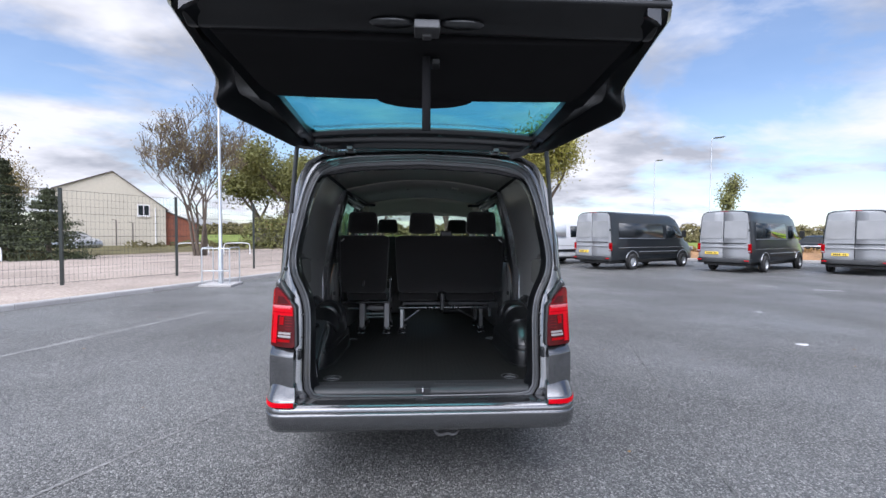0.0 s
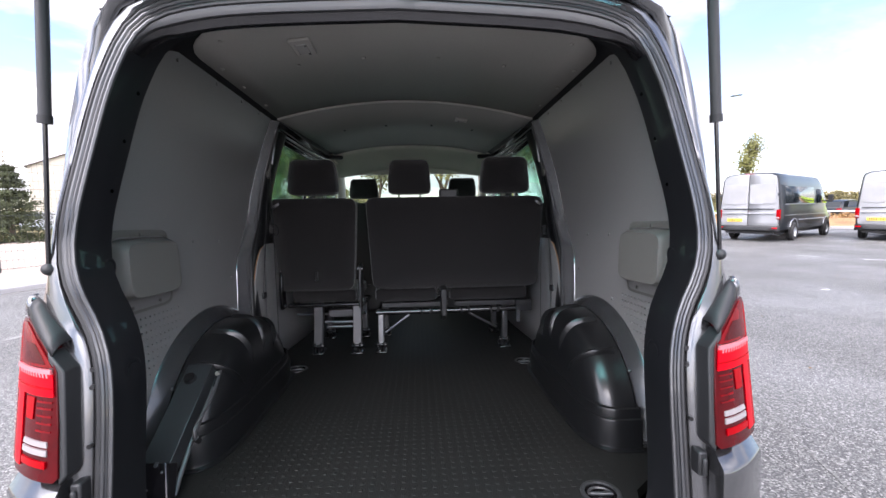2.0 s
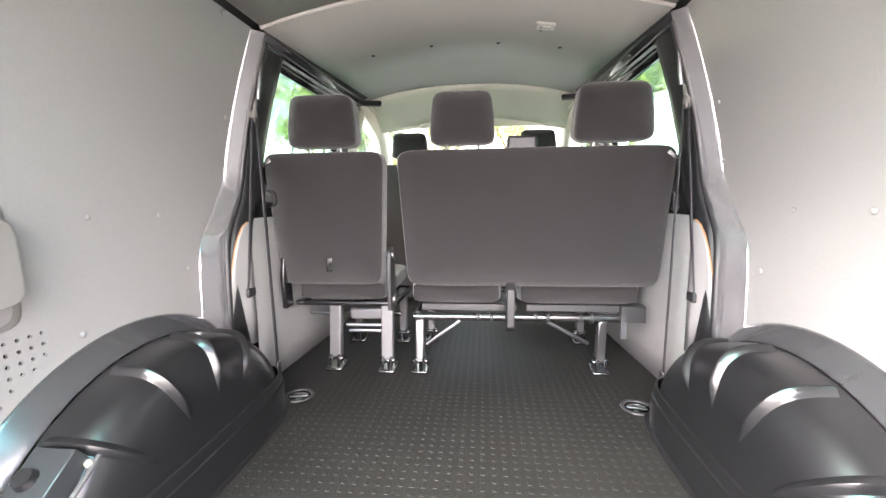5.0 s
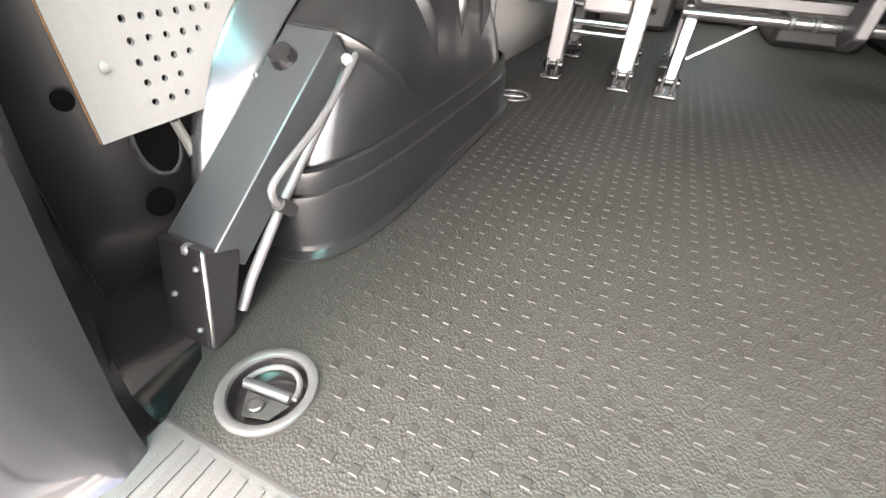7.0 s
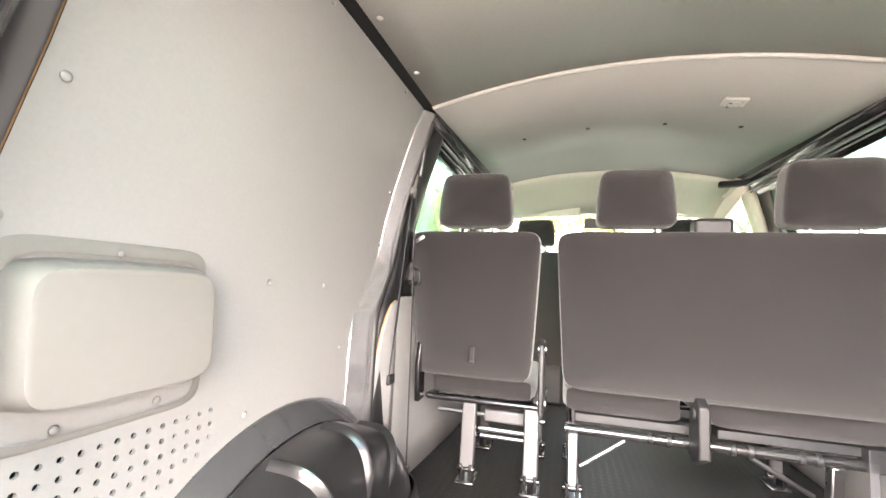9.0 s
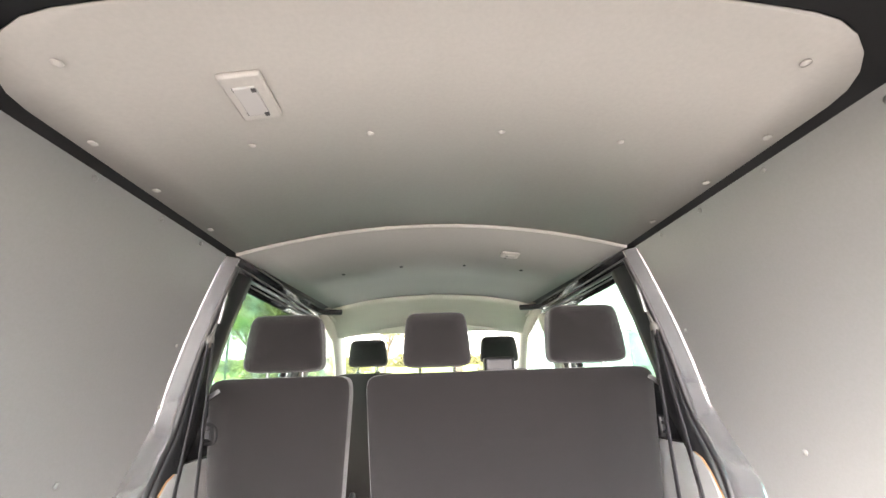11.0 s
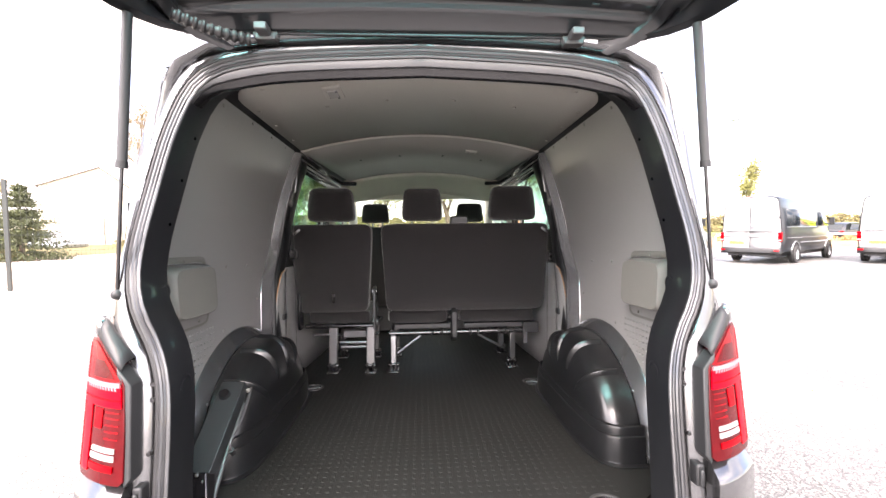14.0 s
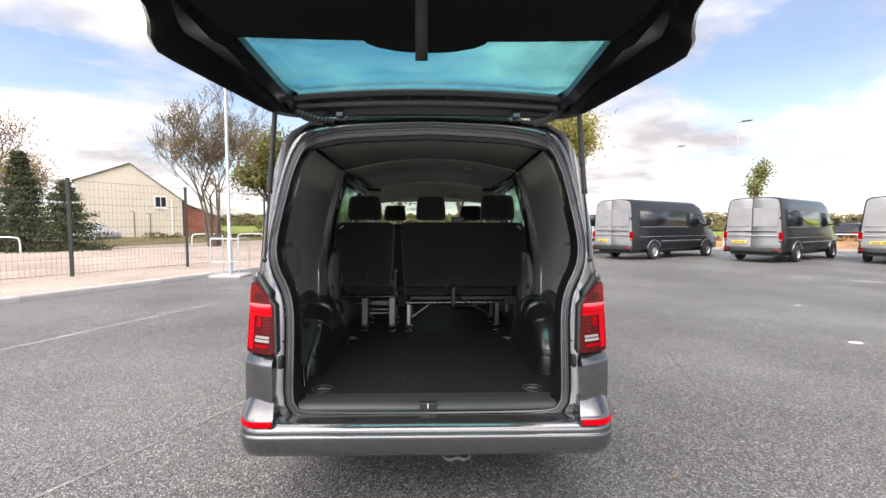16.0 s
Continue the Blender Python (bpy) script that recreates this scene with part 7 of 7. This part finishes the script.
# ---- trees ----


def leaf_cloud(g, centre, spread, count, size, rnd):
    for _ in range(count):
        d = Vector((rnd.gauss(0, 1), rnd.gauss(0, 1), rnd.gauss(0, 1)))
        p = Vector(centre) + Vector((d.x * spread[0], d.y * spread[1], d.z * spread[2])) * 0.5
        a = Vector((rnd.uniform(-1, 1), rnd.uniform(-1, 1), rnd.uniform(-1, 1))).normalized()
        b = a.orthogonal().normalized()
        s = size * rnd.uniform(0.6, 1.3)
        k = len(g.v)
        g.v += [tuple(p - a * s), tuple(p + b * s * 0.55), tuple(p + a * s), tuple(p - b * s * 0.55 + a.cross(b) * s * 0.25)]
        g.f.append((k, k + 1, k + 2, k + 3))


def tree(x, y, h, spread, label, leaf, seed, stems=1, leaves=2600, leaf_size=0.10, trunk=0.16, depth=4, bare=0.28, z0=0.1, clump=0.5, tips_from=2, splay=0.25, dense=0):
    rnd = random.Random(seed)
    e = thing("tree", label, "tree", (x, y, z0), group="trees")
    wood, tips = Geo(), []

    def grow(p, d, length, r, level):
        pts, rr = [p], [r]
        n = 4
        for k in range(n):
            d = (d + Vector((rnd.uniform(-0.16, 0.16), rnd.uniform(-0.16, 0.16), 0.06 if level else 0.10))).normalized()
            p = p + d * length / n
            pts.append(p)
            rr.append(max(r * (1 - 0.45 * (k + 1) / n), 0.011))
        wood.tube(pts, rr, 7 if level < 2 else 4, caps=False)
        if level >= tips_from:
            tips.extend(pts[1:])
        if level < depth:
            for _ in range(3 if level < 2 else rnd.choice((2, 3, 3)) + (dense if level > 3 else 0)):
                side = Vector((rnd.uniform(-1, 1), rnd.uniform(-1, 1), rnd.uniform(-0.1, 0.6))).normalized()
                q = pts[rnd.choice((2, 3, 4))] if level else pts[rnd.choice((3, 4, 4))]
                grow(q, (d * 0.75 + side * spread).normalized(), length * rnd.uniform(0.55, 0.8), rr[-1] * rnd.uniform(0.6, 0.85), level + 1)

    for s in range(stems):
        a = 2 * math.pi * s / max(stems, 1) + rnd.uniform(0, 1)
        off = Vector((math.cos(a), math.sin(a), 0)) * (0.22 if stems > 1 else 0)
        grow(Vector((x, y, z0)) + off, (Vector((0, 0, 1)) + off.normalized() * splay if stems > 1 else Vector((0, 0, 1))), h * bare * rnd.uniform(0.85, 1.15), trunk, 0)
    top = max(v[2] for v in wood.v)
    k = (h) / (top - z0)
    fit_ = lambda p: (x + (p[0] - x) * k, y + (p[1] - y) * k, z0 + (p[2] - z0) * k)
    wood.v = [fit_(p) for p in wood.v]
    part("trunk", wood, BARK, e, "branching grey-brown trunk and limbs", smooth=True)
    crown = Geo()
    per = max(1, leaves // max(len(tips), 1))
    for p in tips:
        q = fit_(p)
        leaf_cloud(crown, q, (clump, clump, clump * 0.8), per if rnd.random() < 0.9 else 0, leaf_size, rnd)
    tagged(part("crown", crown, leaf, e, "small separate leaves"), kind="stuff")
    return e


def conifer(x, y, h, r, label, seed, leaf=LEAF_GREEN, z0=0.1):
    rnd = random.Random(seed)
    e = thing("conifer", label, "tree", (x, y, z0), group="conifers")
    part("trunk", Geo().tube([(x, y, z0), (x, y, z0 + h * 0.9)], [0.12, 0.02], 6), BARK, e, smooth=True)
    crown = Geo()
    tiers = int(h * 4.2)
    for i in range(tiers):
        t = (i + rnd.uniform(-0.3, 0.3)) / tiers
        reach = r * max(1 - t, 0.05) ** 0.85 * rnd.uniform(0.82, 1.15)
        for j in range(14):
            a = 2 * math.pi * (j + rnd.random()) / 14
            far_ = reach * rnd.uniform(0.7, 1.12)
            for q in (0.25, 0.42, 0.58, 0.72, 0.86, 1.0):
                c = (x + far_ * q * math.cos(a), y + far_ * q * math.sin(a), z0 + 0.12 + t * (h - 0.12) - 0.26 * far_ * q + 0.16 * far_ * q ** 3)
                leaf_cloud(crown, (c[0], c[1], max(c[2], z0 + 0.04)), (0.19, 0.19, 0.13), 12, 0.05, rnd)
    leaf_cloud(crown, (x, y, z0 + h * 0.97), (0.08, 0.08, 0.22), 30, 0.05, rnd)
    tagged(part("crown", crown, leaf, e, "dense evergreen sprays"), kind="stuff")


def shrub_row(name, a, b, n, h, label, leaf, seed, size=0.35, count=60, z0=0.0):
    """Overlapping domed bushes, thick at the foot, each filled with single leaves."""
    rnd = random.Random(seed)
    g = Geo()
    for k in range(n):
        t = (k + rnd.random()) / n
        x, y = a[0] + (b[0] - a[0]) * t, a[1] + (b[1] - a[1]) * t
        hh = h * rnd.uniform(0.6, 1.1)
        w = hh * rnd.uniform(0.6, 0.9)
        for _ in range(count):
            u, v = rnd.uniform(0, 2 * math.pi), rnd.random() ** 0.8
            r = math.sqrt(max(1 - v * v, 0)) * rnd.uniform(0.5, 1.05) ** 0.5
            c = (x + w * r * math.cos(u), y + w * r * math.sin(u), z0 + hh * v * rnd.uniform(0.85, 1.05))
            leaf_cloud(g, c, (0, 0, 0), 1, size, rnd)
    tagged(lone(name, g, leaf, label, "hedge"), kind="stuff")


tree(-13.2, 23.2, 9.9, 0.62, "bare multi-stemmed tree with thin rusty autumn leaves", LEAF_TAN, 12, stems=6, leaves=7000, leaf_size=0.05, trunk=0.085, depth=5, bare=0.30, clump=0.40, splay=0.10, tips_from=4, dense=2)
tree(-12.8, 37.0, 9.0, 0.75, "broad olive-green autumn tree behind the lamp column", LEAF_OLIVE, 5, leaves=20000, leaf_size=0.12, trunk=0.24, bare=0.2, clump=1.5)
tree(-9.2, 39.0, 8.0, 0.75, "olive-green autumn tree by the brown fence", LEAF_OLIVE, 8, leaves=18000, leaf_size=0.12, trunk=0.22, bare=0.2, clump=1.5)
tree(-17.0, 43.0, 8.0, 0.8, "olive-green autumn tree beside the house", LEAF_OLIVE, 9, leaves=6000, leaf_size=0.16, trunk=0.26, bare=0.25, clump=1.5)
tree(9.2, 27.0, 9.0, 0.7, "yellow-green autumn tree behind the vans", LEAF_YELLOW, 21, leaves=15000, leaf_size=0.11, trunk=0.2, bare=0.3, clump=1.1)
tree(7.0, 29.5, 8.4, 0.7, "tall yellow-green autumn tree at the far edge", LEAF_YELLOW, 27, leaves=8000, leaf_size=0.12, trunk=0.2, bare=0.3, clump=1.1)
tree(2.5, 33.0, 8.0, 0.7, "yellow-green autumn tree ahead of the van", LEAF_YELLOW, 31, leaves=7000, leaf_size=0.13, trunk=0.2, bare=0.3, clump=1.2)
tree(-3.5, 34.0, 7.0, 0.7, "olive-green tree ahead of the van", LEAF_OLIVE, 33, leaves=7000, leaf_size=0.13, trunk=0.2, bare=0.3, clump=1.2)
tree(17.0, 19.4, 4.8, 0.24, "young sapling with sparse olive leaves", LEAF_OLIVE, 41, leaves=2600, leaf_size=0.07, trunk=0.05, depth=3, bare=0.5, clump=0.32, tips_from=1)
tree(-28.5, 26.0, 9.6, 0.6, "bare tree with pale twigs", LEAF_RUST, 47, leaves=900, leaf_size=0.08, trunk=0.2, depth=4, bare=0.35, clump=0.8)
tree(-23.8, 22.6, 5.6, 0.6, "brown-leaved slim tree by the conifers", LEAF_TAN, 48, leaves=7000, leaf_size=0.055, trunk=0.12, bare=0.25, clump=0.7)
conifer(-18.45, 19.2, 3.6, 1.95, "dark green conical conifer behind the fence", 3)
conifer(-19.9, 18.6, 3.0, 1.5, "dark green bushy conifer", 4)
conifer(-20.9, 19.5, 5.2, 1.7, "tall ragged brown-green conifer", 6)
conifer(-22.6, 18.6, 4.6, 1.5, "dark green conifer with drooping sprays", 7)
shrub_row("hedge", (-27, 16.5), (-18.4, 18.6), 26, 0.55, "brown-green scrub under the conifers", HEDGE, 2, size=0.06, count=220, z0=0.1)
shrub_row("hedge", (-24, 33), (-9, 44), 34, 0.8, "low scrubby bushes along the boundary", HEDGE, 12, size=0.09, count=110, z0=0.1)
shrub_row("hedge", (-14.6, 36.5), (-6.5, 39.5), 9, 3.6, "tall olive bushes under the autumn trees", LEAF_OLIVE, 16, size=0.13, count=700, z0=0.1)
shrub_row("hedge", (8, 60), (80, 42), 150, 1.5, "far hedge line beyond the field", HEDGE, 13, size=0.16, count=200, z0=0.3)
shrub_row("woodland", (-150, 170), (190, 120), 240, 5.0, "distant autumn woodland on the skyline", HEDGE, 14, size=0.5, count=220, z0=0.5)
shrub_row("bank_shrubs", (F0.x + 10, F0.y), (F0.x + 44, F0.y - 9), 160, 0.4, "low rusty shrubs on the bank", LEAF_RUST, 15, size=0.06, count=60, z0=0.45)
site = thing("works_cabin", "lime green and white works cabin beyond the bank", "cabin", (42.5, 30.0, 0.5))
part("cabin_body", Geo().box((42.5, 30.0, 1.2), (6.0, 2.4, 1.4), Euler((0, 0, -0.3)).to_matrix()), HIVIS, site, "lime green panels", bevel=0.05)
part("cabin_stripe", Geo().box((42.45, 29.9, 1.25), (2.2, 2.5, 0.7), Euler((0, 0, -0.3)).to_matrix()), WHITEPAINT, site, bevel=0.03)
part("cabin_base", Geo().box((42.5, 30.0, 0.42), (5.6, 2.2, 0.3), Euler((0, 0, -0.3)).to_matrix()), PLASTIC, site)
